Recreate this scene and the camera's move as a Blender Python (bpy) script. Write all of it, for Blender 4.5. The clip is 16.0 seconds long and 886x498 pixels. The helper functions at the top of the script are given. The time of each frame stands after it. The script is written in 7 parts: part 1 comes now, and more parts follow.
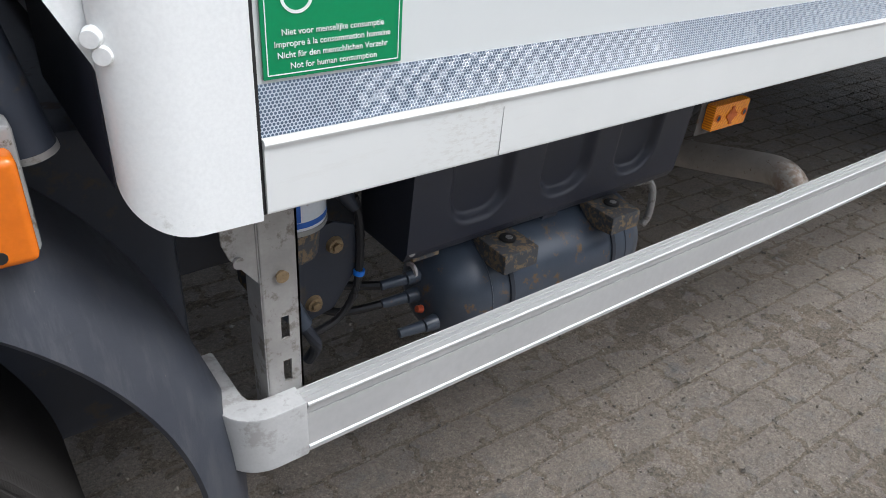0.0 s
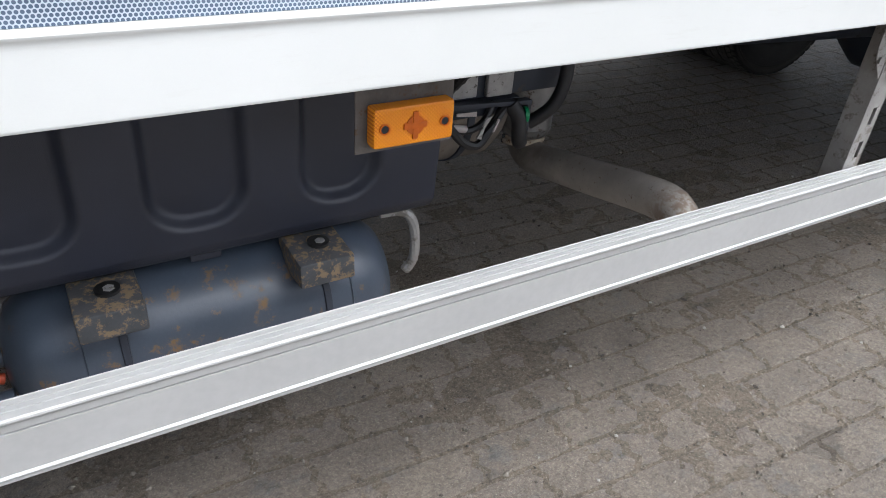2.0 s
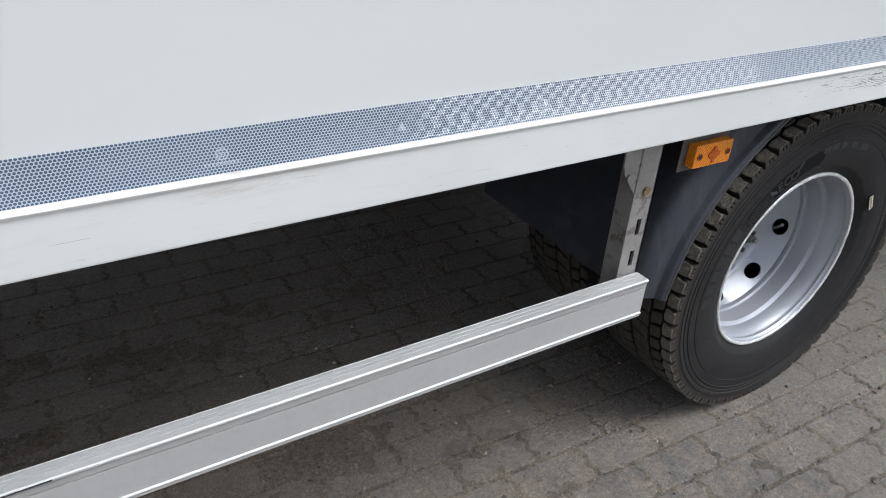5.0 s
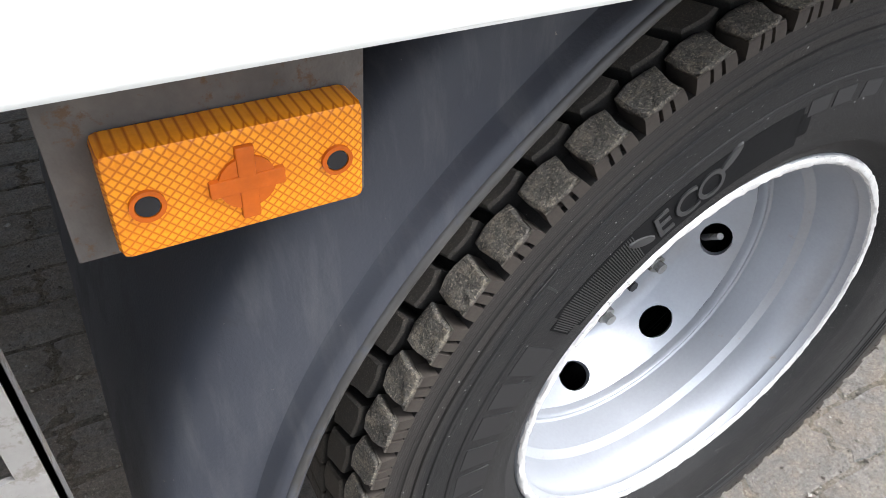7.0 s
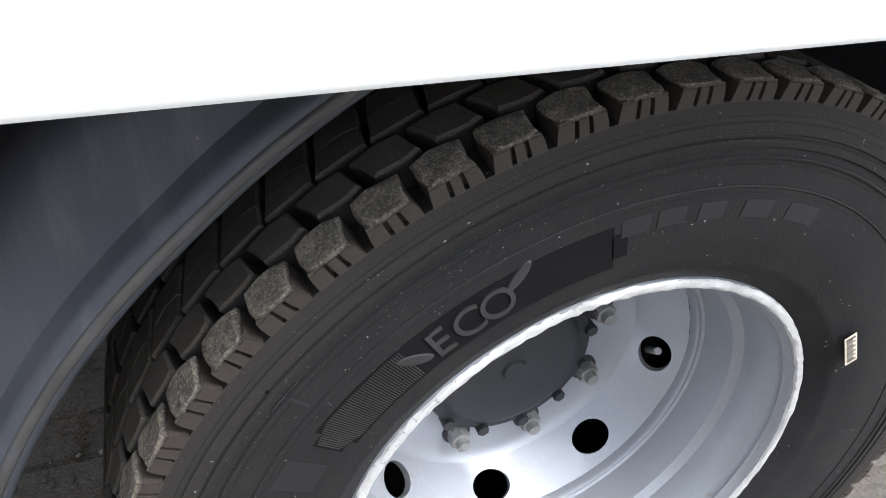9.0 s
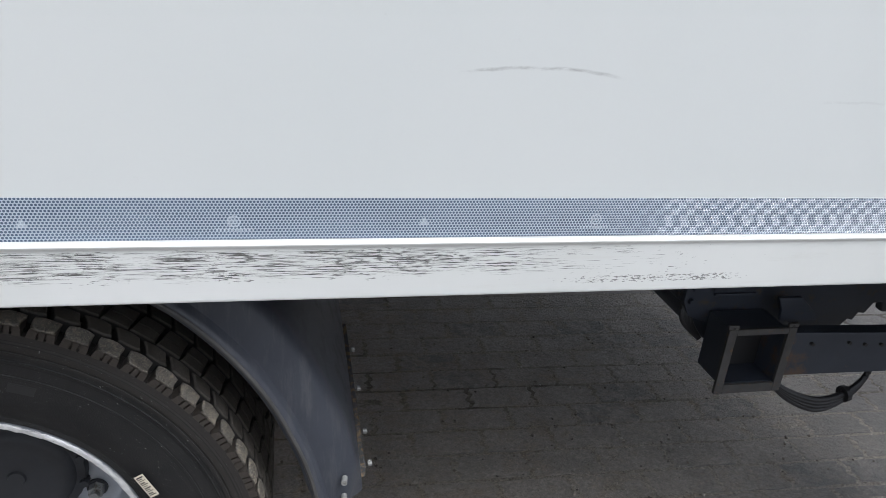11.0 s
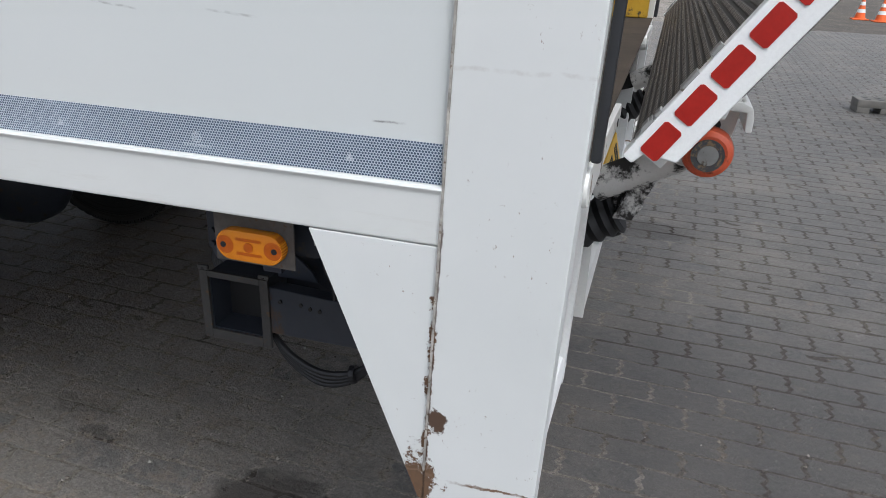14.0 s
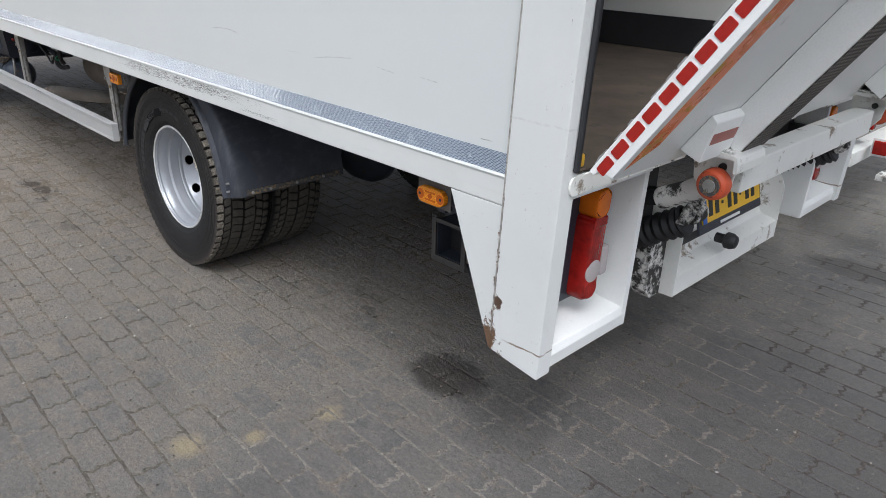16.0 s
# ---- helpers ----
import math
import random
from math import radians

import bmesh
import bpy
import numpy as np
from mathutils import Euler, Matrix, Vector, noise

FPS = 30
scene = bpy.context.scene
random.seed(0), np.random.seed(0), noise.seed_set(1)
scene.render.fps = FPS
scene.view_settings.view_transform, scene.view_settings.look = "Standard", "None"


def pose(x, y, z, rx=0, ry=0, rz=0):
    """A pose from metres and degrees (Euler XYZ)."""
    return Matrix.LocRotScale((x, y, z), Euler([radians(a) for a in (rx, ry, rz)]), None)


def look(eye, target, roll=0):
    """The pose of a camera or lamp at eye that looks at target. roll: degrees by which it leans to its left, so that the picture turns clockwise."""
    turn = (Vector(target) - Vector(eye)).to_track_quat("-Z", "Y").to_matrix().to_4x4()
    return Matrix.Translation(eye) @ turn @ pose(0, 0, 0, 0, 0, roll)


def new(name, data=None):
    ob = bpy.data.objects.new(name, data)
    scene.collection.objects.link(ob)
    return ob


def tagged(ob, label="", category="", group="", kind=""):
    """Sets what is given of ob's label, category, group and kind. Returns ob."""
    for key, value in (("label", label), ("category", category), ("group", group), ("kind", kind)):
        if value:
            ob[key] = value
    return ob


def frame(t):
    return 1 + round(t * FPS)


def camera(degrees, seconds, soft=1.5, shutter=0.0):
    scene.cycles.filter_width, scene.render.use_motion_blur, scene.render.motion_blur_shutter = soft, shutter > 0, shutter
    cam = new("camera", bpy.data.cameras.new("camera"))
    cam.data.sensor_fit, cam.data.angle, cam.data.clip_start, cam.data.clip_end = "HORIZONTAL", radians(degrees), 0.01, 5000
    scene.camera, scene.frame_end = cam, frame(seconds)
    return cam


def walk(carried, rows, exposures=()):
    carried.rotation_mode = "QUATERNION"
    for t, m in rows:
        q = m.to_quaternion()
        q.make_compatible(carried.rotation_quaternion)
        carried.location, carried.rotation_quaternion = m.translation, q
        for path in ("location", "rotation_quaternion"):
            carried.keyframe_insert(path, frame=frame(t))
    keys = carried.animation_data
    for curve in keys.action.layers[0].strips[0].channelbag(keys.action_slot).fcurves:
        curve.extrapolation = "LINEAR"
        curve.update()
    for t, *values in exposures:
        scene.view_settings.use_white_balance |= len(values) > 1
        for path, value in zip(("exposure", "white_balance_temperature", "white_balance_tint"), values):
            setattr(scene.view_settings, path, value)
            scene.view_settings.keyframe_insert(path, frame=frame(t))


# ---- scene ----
cam = camera(63.8, 16.0, soft=0.65)
PATH = [
    (0, (-0.671, -0.623, 1.31), (0.397, 0.707, 0.266), 4.5),
    (0.5, (-0.433, -0.611, 1.196), (0.636, 0.719, 0.153), 4.0),
    (1, (-0.202, -0.547, 1.127), (0.842, 0.795, 0.073), 4.5),
    (1.5, (-0.055, -0.585, 1.146), (0.883, 0.827, 0.084), 4.9),
    (2, (0.149, -0.641, 1.198), (1.061, 0.781, 0.128), 4.8),
    (2.5, (0.463, -0.716, 1.282), (1.246, 0.777, 0.206), 4.2),
    (3, (0.744, -0.794, 1.303), (1.542, 0.696, 0.233), 4.7),
    (3.5, (1.065, -0.83, 1.345), (1.88, 0.675, 0.31), 4.4),
    (4, (1.425, -0.822, 1.399), (2.262, 0.68, 0.377), 4.4),
    (4.5, (1.801, -0.846, 1.391), (2.629, 0.663, 0.374), 3.9),
    (5, (2.133, -0.779, 1.389), (3.066, 0.668, 0.369), 3.8),
    (5.2, (2.247, -0.713, 1.391), (3.245, 0.672, 0.349), 3.8),
    (7.3, (3.331, -0.120, 0.958), (4.143, 1.173, -0.333), 4.28),
    (7.5, (3.382, -0.072, 0.914), (4.177, 1.242, -0.367), 3.76),
    (8, (3.440, -0.008, 0.869), (4.187, 1.383, -0.359), 3.29),
    (8.2, (3.440, -0.012, 0.871), (4.127, 1.415, -0.350), 2.58),
    (10.3, (3.816, -0.801, 1.390), (4.392, 0.873, 0.461), 4.77),
    (10.5, (3.947, -0.820, 1.384), (4.471, 0.893, 0.496), 4.88),
    (11, (4.288, -0.837, 1.382), (4.694, 0.950, 0.582), 4.39),
    (11.5, (4.669, -0.861, 1.351), (5.068, 0.933, 0.562), 4.17),
    (12, (5.083, -0.816, 1.296), (5.384, 1.000, 0.514), 3.23),
    (12.5, (5.395, -0.826, 1.279), (5.691, 0.994, 0.504), 3.05),
    (13, (5.730, -0.883, 1.269), (5.673, 0.952, 0.476), 2.53),
    (13.5, (6.009, -0.910, 1.295), (5.721, 0.905, 0.508), 2.00),
    (14, (6.253, -0.843, 1.312), (5.735, 0.920, 0.523), 2.12),
    (14.5, (6.488, -0.879, 1.341), (5.516, 0.672, 0.535), 1.87),
    (15, (6.749, -0.989, 1.434), (5.539, 0.386, 0.632), 2.16),
    (15.5, (6.938, -1.230, 1.525), (5.652, 0.076, 0.725), 2.04),
    (16, (7.129, -1.358, 1.571), (5.837, -0.055, 0.776), 1.92),
]
walk(cam, [(t, look(eye, target, roll)) for t, eye, target, roll in PATH],
     exposures=[(0.0, 0.36, 5950, 10), (0.5, 0.68, 5950, 10), (1.5, 0.84, 5950, 10), (2.5, 0.62, 5950, 10), (3.5, 0.46, 5950, 10), (5.0, 0.31, 5950, 10), (5.4, 0.31, 5950, 10), (6.6, 0.71, 5950, 10),
                (7.3, 2.05, 6200, 10), (7.5, 2.32, 6250, 10), (8.0, 3.12, 6300, 10), (8.35, 3.0, 6300, 10), (8.7, 2.32, 6100, 10), (9.0, 1.22, 6000, 10), (9.4, 0.51, 5950, 10), (10.2, 0.26, 5950, 10), (11.0, 0.28, 5950, 10), (12.5, 0.36, 5950, 10), (13.5, 0.34, 5950, 10), (14.3, 0.04, 5950, 10), (15.2, 0.11, 5950, 10), (16.0, 0.20, 5950, 10)])

# ---- light: hazy overcast sky with a wide, weak sun ----
SUN_FROM = Vector((0.35, -0.355, 0.83)).normalized()
world = bpy.data.worlds.new("overcast_sky")
scene.world = world
world.use_nodes = True
wn = world.node_tree.nodes
sky = wn.new("ShaderNodeTexSky")
sky.sky_type = "NISHITA"
sky.sun_disc = False
sky.sun_elevation = math.asin(SUN_FROM.z)
sky.sun_rotation = math.atan2(SUN_FROM.x, SUN_FROM.y)
sky.air_density, sky.dust_density, sky.ozone_density = 1.0, 6.0, 1.0
soft = wn.new("ShaderNodeHueSaturation")
soft.inputs["Saturation"].default_value = 0.30
world.node_tree.links.new(sky.outputs[0], soft.inputs["Color"])
world.node_tree.links.new(soft.outputs[0], wn["Background"].inputs["Color"])
wn["Background"].inputs["Strength"].default_value = 0.168
sun_data = bpy.data.lights.new("sun", "SUN")
sun_data.energy, sun_data.angle, sun_data.color = 1.3, radians(26), (1.0, 0.96, 0.90)
sun = new("sun", sun_data)
sun.matrix_world = look(SUN_FROM * 30, (0, 0, 0))

# ---- materials ----

class Nodes:
    """A short way to write node trees."""
    def __init__(self, name):
        self.m = bpy.data.materials.new(name)
        self.m.use_nodes = True
        self.t = self.m.node_tree
        self.p = self.t.nodes["Principled BSDF"]
        self.pos = self.t.nodes.new("ShaderNodeNewGeometry").outputs["Position"]

    def put(self, socket, v):
        if hasattr(v, "is_output"):
            self.t.links.new(v, socket)
        elif isinstance(v, (tuple, list)) and len(v) == 3 and socket.type == "RGBA":
            socket.default_value = (*v, 1)
        else:
            socket.default_value = v

    def math(self, op, a, b=0.0, c=0.0, clamp=False):
        n = self.t.nodes.new("ShaderNodeMath")
        n.operation, n.use_clamp = op, clamp
        for s, v in zip(n.inputs, (a, b, c)):
            self.put(s, v)
        return n.outputs[0]

    def mapped(self, scale=(1, 1, 1), loc=(0, 0, 0), vec=None, rot=(0, 0, 0)):
        n = self.t.nodes.new("ShaderNodeMapping")
        self.t.links.new(vec or self.pos, n.inputs[0])
        n.inputs["Scale"].default_value, n.inputs["Location"].default_value, n.inputs["Rotation"].default_value = scale, loc, rot
        return n.outputs[0]

    def noise(self, scale, detail=4, rough=0.6, vec=None, out="Fac"):
        n = self.t.nodes.new("ShaderNodeTexNoise")
        self.t.links.new(vec or self.pos, n.inputs["Vector"])
        n.inputs["Scale"].default_value, n.inputs["Detail"].default_value, n.inputs["Roughness"].default_value = scale, detail, rough
        return n.outputs[out]

    def ramp(self, fac, lo, hi):
        n = self.t.nodes.new("ShaderNodeMapRange")
        self.put(n.inputs[0], fac)
        n.inputs[1].default_value, n.inputs[2].default_value = lo, hi
        return n.outputs[0]

    def mix(self, fac, a, b):
        n = self.t.nodes.new("ShaderNodeMix")
        n.data_type = "RGBA"
        self.put(n.inputs[0], fac)
        self.put(n.inputs[6], a)
        self.put(n.inputs[7], b)
        return n.outputs[2]

    def xyz(self, vec=None):
        n = self.t.nodes.new("ShaderNodeSeparateXYZ")
        self.t.links.new(vec or self.pos, n.inputs[0])
        return n.outputs

    def bump(self, height, dist=0.002, strength=0.5, normal=None):
        n = self.t.nodes.new("ShaderNodeBump")
        self.put(n.inputs["Height"], height)
        n.inputs["Distance"].default_value, n.inputs["Strength"].default_value = dist, strength
        if normal:
            self.t.links.new(normal, n.inputs["Normal"])
        return n.outputs[0]

    def scaled(self, col, fac):
        n = self.t.nodes.new("ShaderNodeVectorMath")
        n.operation = "SCALE"
        self.put(n.inputs[0], col)
        self.put(n.inputs["Scale"], fac)
        return n.outputs[0]

    def random(self):
        return self.t.nodes.new("ShaderNodeObjectInfo").outputs["Random"]

    def done(self, color, rough=0.5, metal=0.0, normal=None, spec=None):
        self.put(self.p.inputs["Base Color"], color)
        self.put(self.p.inputs["Roughness"], rough)
        self.put(self.p.inputs["Metallic"], metal)
        if normal:
            self.t.links.new(normal, self.p.inputs["Normal"])
        if spec is not None:
            self.p.inputs["Specular IOR Level"].default_value = spec
        return self.m


def plain(name, color, rough=0.5, metal=0.0, vary=0.12, size=9.0, dirt=None, dirty=0.0, bump=0.0, fine=220.0, spec=None):
    """Paint, plastic or metal with cloudy variation, fine grain and, if given, dirt of another colour in patches."""
    n = Nodes(name)
    big, small = n.noise(size, 5), n.noise(fine, 2)
    dark = tuple(c * (1 - vary) for c in color)
    lite = tuple(min(c * (1 + vary), 1) for c in color)
    col = n.mix(n.ramp(big, 0.3, 0.7), dark, lite)
    col = n.mix(n.math("MULTIPLY", n.ramp(small, 0.35, 0.75), 0.25), col, tuple(c * 0.75 for c in color))
    r = n.math("ADD", n.math("MULTIPLY", big, 0.16), rough - 0.08)
    if dirt:
        mask = n.ramp(n.noise(size * 2.3, 8, 0.7, n.mapped(loc=(3.1, 1.7, 9.2))), 0.66 - dirty, 0.74 - dirty)
        col = n.mix(mask, col, dirt)
        r = n.mix(mask, r, (0.9, 0.9, 0.9))
    nor = n.bump(small, 0.001, bump) if bump else None
    return n.done(col, r, metal, nor, spec)


def scuffed_fender():
    """Grey moulded plastic, rubbed in long soft streaks and flecked with dust."""
    n = Nodes("dark_grey_plastic_fender")
    col = n.mix(n.ramp(n.noise(5, 6, 0.65), 0.32, 0.68), (0.036, 0.040, 0.051), (0.051, 0.055, 0.066))
    wipe = n.ramp(n.noise(1.0, 7, 0.7, n.mapped((60, 14, 9), rot=(0, 0.9, 0))), 0.50, 0.72)
    col = n.mix(n.math("MULTIPLY", wipe, 0.45), col, (0.115, 0.116, 0.118))
    dark = n.ramp(n.noise(1.0, 5, 0.6, n.mapped((10, 30, 50), (3, 1, 2), rot=(0, 0.5, 0))), 0.66, 0.76)
    col = n.mix(n.math("MULTIPLY", dark, 0.6), col, (0.040, 0.042, 0.048))
    col = n.mix(n.ramp(n.noise(150, 3, 0.6), 0.74, 0.77), col, (0.21, 0.19, 0.16))
    return n.done(col, n.math("ADD", 0.42, n.math("MULTIPLY", wipe, 0.2)), 0.0, n.bump(n.noise(420, 3), 0.0007, 0.3), 0.32)


WHITE = (0.78, 0.79, 0.775)
M = {}
M["white_gloss"] = plain("white_box_lift_paint", WHITE, 0.32, vary=0.03, size=3, dirt=(0.45, 0.44, 0.40), dirty=0.02)
M["white_dirty"] = plain("worn_white_paint", (0.68, 0.68, 0.65), 0.42, vary=0.06, size=5, dirt=(0.20, 0.16, 0.12), dirty=0.075, bump=0.1)
M["seam_dirt"] = plain("seam_dirt", (0.34, 0.32, 0.29), 0.8, vary=0.5, size=50, dirt=(0.10, 0.06, 0.035), dirty=0.10)
M["oily_white"] = plain("oil_smeared_white_paint", (0.62, 0.61, 0.58), 0.4, vary=0.08, size=6, dirt=(0.03, 0.028, 0.026), dirty=0.21, bump=0.1)
M["alu"] = plain("anodised_aluminium", (0.47, 0.472, 0.462), 0.48, 0.3, vary=0.05, size=4, fine=60, bump=0.0)
M["chipped_alu"] = plain("chipped_bright_metal", (0.66, 0.66, 0.65), 0.38, 0.3, vary=0.15, size=60, dirt=(0.24, 0.23, 0.22), dirty=0.06, bump=0.4)
M["alu_cap"] = plain("light_grey_plastic_cap", (0.43, 0.43, 0.42), 0.55, vary=0.14, size=10, dirt=(0.32, 0.31, 0.295), dirty=0.13, bump=0.2)
M["galv"] = plain("galvanised_steel", (0.34, 0.33, 0.315), 0.5, 0.45, vary=0.22, size=12, dirt=(0.22, 0.20, 0.175), dirty=0.13, bump=0.15)
M["black_plastic"] = plain("black_moulded_plastic", (0.023, 0.026, 0.039), 0.42, vary=0.15, size=7, dirt=(0.050, 0.049, 0.050), dirty=0.02, bump=0.35, fine=900)
M["fender"] = scuffed_fender()
M["fender_edge"] = plain("rubbed_grey_plastic", (0.050, 0.049, 0.047), 0.5, vary=0.3, size=22, dirt=(0.060, 0.062, 0.068), dirty=0.10)
M["chassis"] = plain("blue_black_chassis_paint", (0.030, 0.036, 0.050), 0.5, vary=0.2, size=8, dirt=(0.075, 0.065, 0.055), dirty=0.09, bump=0.2)
M["tank"] = plain("blue_grey_tank_paint", (0.062, 0.078, 0.104), 0.36, vary=0.14, size=9, dirt=(0.20, 0.125, 0.065), dirty=0.085, bump=0.15)
M["rusty"] = plain("rusty_dirty_steel", (0.055, 0.058, 0.062), 0.6, vary=0.2, size=30, dirt=(0.21, 0.15, 0.09), dirty=0.17, bump=0.3)
M["silencer"] = plain("dull_silencer_steel", (0.19, 0.165, 0.14), 0.65, 0.1, vary=0.25, size=7, dirt=(0.15, 0.105, 0.068), dirty=0.09, bump=0.2)
M["flange"] = plain("pale_rusted_flange", (0.40, 0.335, 0.26), 0.65, 0.15, vary=0.3, size=30, dirt=(0.17, 0.10, 0.055), dirty=0.10, bump=0.3)
M["silver"] = plain("silver_wheel_paint", (0.35, 0.365, 0.39), 0.38, 0.4, vary=0.05, size=12, dirt=(0.36, 0.33, 0.29), dirty=0.03)
M["rubber_black"] = plain("black_rubber", (0.012, 0.012, 0.013), 0.6, vary=0.15, size=12)
M["amber"] = plain("amber_lens", (0.62, 0.145, 0.006), 0.22, vary=0.08, size=40)


def ribbed_lens(name, lite, dark, step):
    """Moulded lamp lens: fine upright ribs, cross bands and smoky patches."""
    n = Nodes(name)
    x, y, z = n.xyz()
    a = n.math("ABSOLUTE", n.math("SUBTRACT", n.math("FRACT", n.math("DIVIDE", y, step)), 0.5))
    b = n.math("ABSOLUTE", n.math("SUBTRACT", n.math("FRACT", n.math("DIVIDE", z, step * 3.2)), 0.5))
    h = n.math("MAXIMUM", a, n.math("MULTIPLY", b, 0.6))
    col = n.mix(n.math("MULTIPLY", n.ramp(h, 0.25, 0.49), 0.5), lite, dark)
    col = n.mix(n.math("MULTIPLY", n.ramp(n.noise(24, 5, 0.6), 0.42, 0.62), 0.55), col, dark)
    return n.done(col, 0.14, 0.0, n.bump(h, 0.0012, 0.4))


M["amber_deep"] = plain("deep_amber_lens", (0.50, 0.105, 0.006), 0.2, vary=0.2, size=60)
M["red_lens"] = ribbed_lens("red_lens", (0.33, 0.012, 0.008), (0.10, 0.005, 0.004), 0.009)
M["white_lens"] = plain("clear_lens", (0.44, 0.40, 0.39), 0.15, vary=0.05, size=30)
M["roller"] = plain("orange_red_roller", (0.54, 0.085, 0.03), 0.5, vary=0.15, size=20, dirt=(0.16, 0.05, 0.03), dirty=0.09)
M["flange_paint"] = plain("worn_flange_paint", (0.055, 0.053, 0.052), 0.6, vary=0.25, size=30, dirt=(0.11, 0.075, 0.05), dirty=0.09, bump=0.2)
M["seal"] = plain("black_rubber_seal", (0.02, 0.021, 0.024), 0.5, vary=0.1, size=18)
M["green"] = plain("green_sticker", (0.004, 0.235, 0.085), 0.35, vary=0.03, size=8)
M["white_ink"] = plain("white_print", (0.78, 0.80, 0.78), 0.45, vary=0.02)
M["blue_ink"] = plain("blue_print", (0.015, 0.10, 0.42), 0.4, vary=0.05)
M["canister"] = plain("white_canister_paint", (0.62, 0.65, 0.68), 0.34, vary=0.06, size=14, dirt=(0.35, 0.33, 0.30), dirty=0.05)
M["cast"] = plain("cast_aluminium", (0.30, 0.30, 0.29), 0.55, 0.4, vary=0.2, size=20, dirt=(0.14, 0.12, 0.09), dirty=0.1, bump=0.3)
M["brass"] = plain("rusty_brass_bolt", (0.28, 0.20, 0.11), 0.55, 0.3, vary=0.3, size=60, dirt=(0.15, 0.08, 0.03), dirty=0.1)
M["yellow_plate"] = plain("yellow_number_plate", (0.80, 0.47, 0.015), 0.4, vary=0.03)
M["ink"] = plain("black_ink", (0.012, 0.012, 0.012), 0.5, vary=0.05)
M["yellow_paint"] = plain("worn_yellow_paint", (0.60, 0.36, 0.03), 0.5, vary=0.15, size=10, dirt=(0.06, 0.055, 0.05), dirty=0.1)
M["ply"] = plain("grey_brown_plywood_floor", (0.068, 0.055, 0.044), 0.85, vary=0.3, size=5, dirt=(0.05, 0.043, 0.037), dirty=0.09, bump=0.2, spec=0.12)
M["floor_base"] = plain("brown_plywood_underside", (0.24, 0.175, 0.115), 0.7, vary=0.2, size=5, dirt=(0.12, 0.10, 0.08), dirty=0.08)
M["kick"] = plain("black_kick_strip", (0.020, 0.020, 0.022), 0.5, vary=0.2, size=10)
M["inner_wall"] = plain("white_liner_panel", (0.60, 0.60, 0.57), 0.45, vary=0.05, size=4)
M["cable"] = plain("black_cable", (0.016, 0.016, 0.018), 0.5, vary=0.1)
M["blue_clip"] = plain("blue_plastic_clip", (0.02, 0.20, 0.75), 0.4, vary=0.05)
M["concrete"] = plain("grey_concrete", (0.20, 0.19, 0.17), 0.9, vary=0.15, size=12, bump=0.4)
M["cone"] = plain("orange_cone_plastic", (0.75, 0.13, 0.02), 0.5, vary=0.08)
M["wheel_dark"] = plain("dark_hub_paint", (0.022, 0.023, 0.026), 0.6, vary=0.2, size=30, bump=0.2)
M["orange_strip"] = plain("orange_marking_strip", (0.80, 0.20, 0.06), 0.28, vary=0.25, size=5, dirt=(0.50, 0.30, 0.06), dirty=0.13)
M["dull_red_strip"] = plain("dull_red_strip", (0.30, 0.085, 0.065), 0.4, vary=0.15, size=20)
M["rust_bracket"] = plain("rusty_lamp_bracket", (0.120, 0.109, 0.100), 0.7, 0.2, vary=0.25, size=45, dirt=(0.13, 0.085, 0.055), dirty=0.10, bump=0.4)
M["oval"] = plain("matt_black_rubber", (0.0070, 0.0070, 0.0074), 0.8, vary=0.2, size=16, bump=0.2, spec=0.12)
M["letter"] = plain("scuffed_raised_rubber", (0.026, 0.026, 0.0265), 0.62, vary=0.25, size=40, bump=0.2)
M["paper"] = plain("paper_sticker", (0.66, 0.60, 0.48), 0.6, vary=0.05)


def sooty_exhaust():
    """Exhaust steel: brown-black with heat near the silencer, pale and rust-speckled towards the open end."""
    n = Nodes("sooty_exhaust_steel")
    x, y, z = n.xyz()
    col = n.mix(n.ramp(n.noise(9, 6, 0.65), 0.3, 0.7), (0.36, 0.335, 0.30), (0.50, 0.470, 0.425))
    burnt = n.ramp(n.math("ADD", y, n.math("MULTIPLY", n.math("SUBTRACT", n.noise(12, 6, 0.7), 0.5), 0.30)), 0.62, 0.84)
    col = n.mix(n.math("MULTIPLY", burnt, 0.85), col, (0.085, 0.074, 0.064))
    spots = n.ramp(n.noise(70, 6, 0.75), 0.60, 0.66)
    col = n.mix(n.math("MULTIPLY", spots, 0.8), col, (0.15, 0.085, 0.045))
    end = n.math("MULTIPLY", n.ramp(y, 0.34, 0.27), n.ramp(n.noise(38, 6, 0.7, n.mapped(loc=(2, 2, 7))), 0.44, 0.56))
    col = n.mix(n.math("MULTIPLY", end, 0.7), col, (0.22, 0.14, 0.085))
    return n.done(col, 0.55, 0.15, n.bump(n.noise(220, 3), 0.001, 0.3))


M["exhaust"] = sooty_exhaust()
M["pale_panel"] = plain("streaked_pale_metal", (0.36, 0.35, 0.34), 0.5, 0.2, vary=0.2, size=30, dirt=(0.12, 0.11, 0.10), dirty=0.10)
M["drum"] = plain("brushed_dark_steel", (0.17, 0.165, 0.158), 0.4, 0.4, vary=0.3, size=14, dirt=(0.09, 0.07, 0.055), dirty=0.09, bump=0.15)


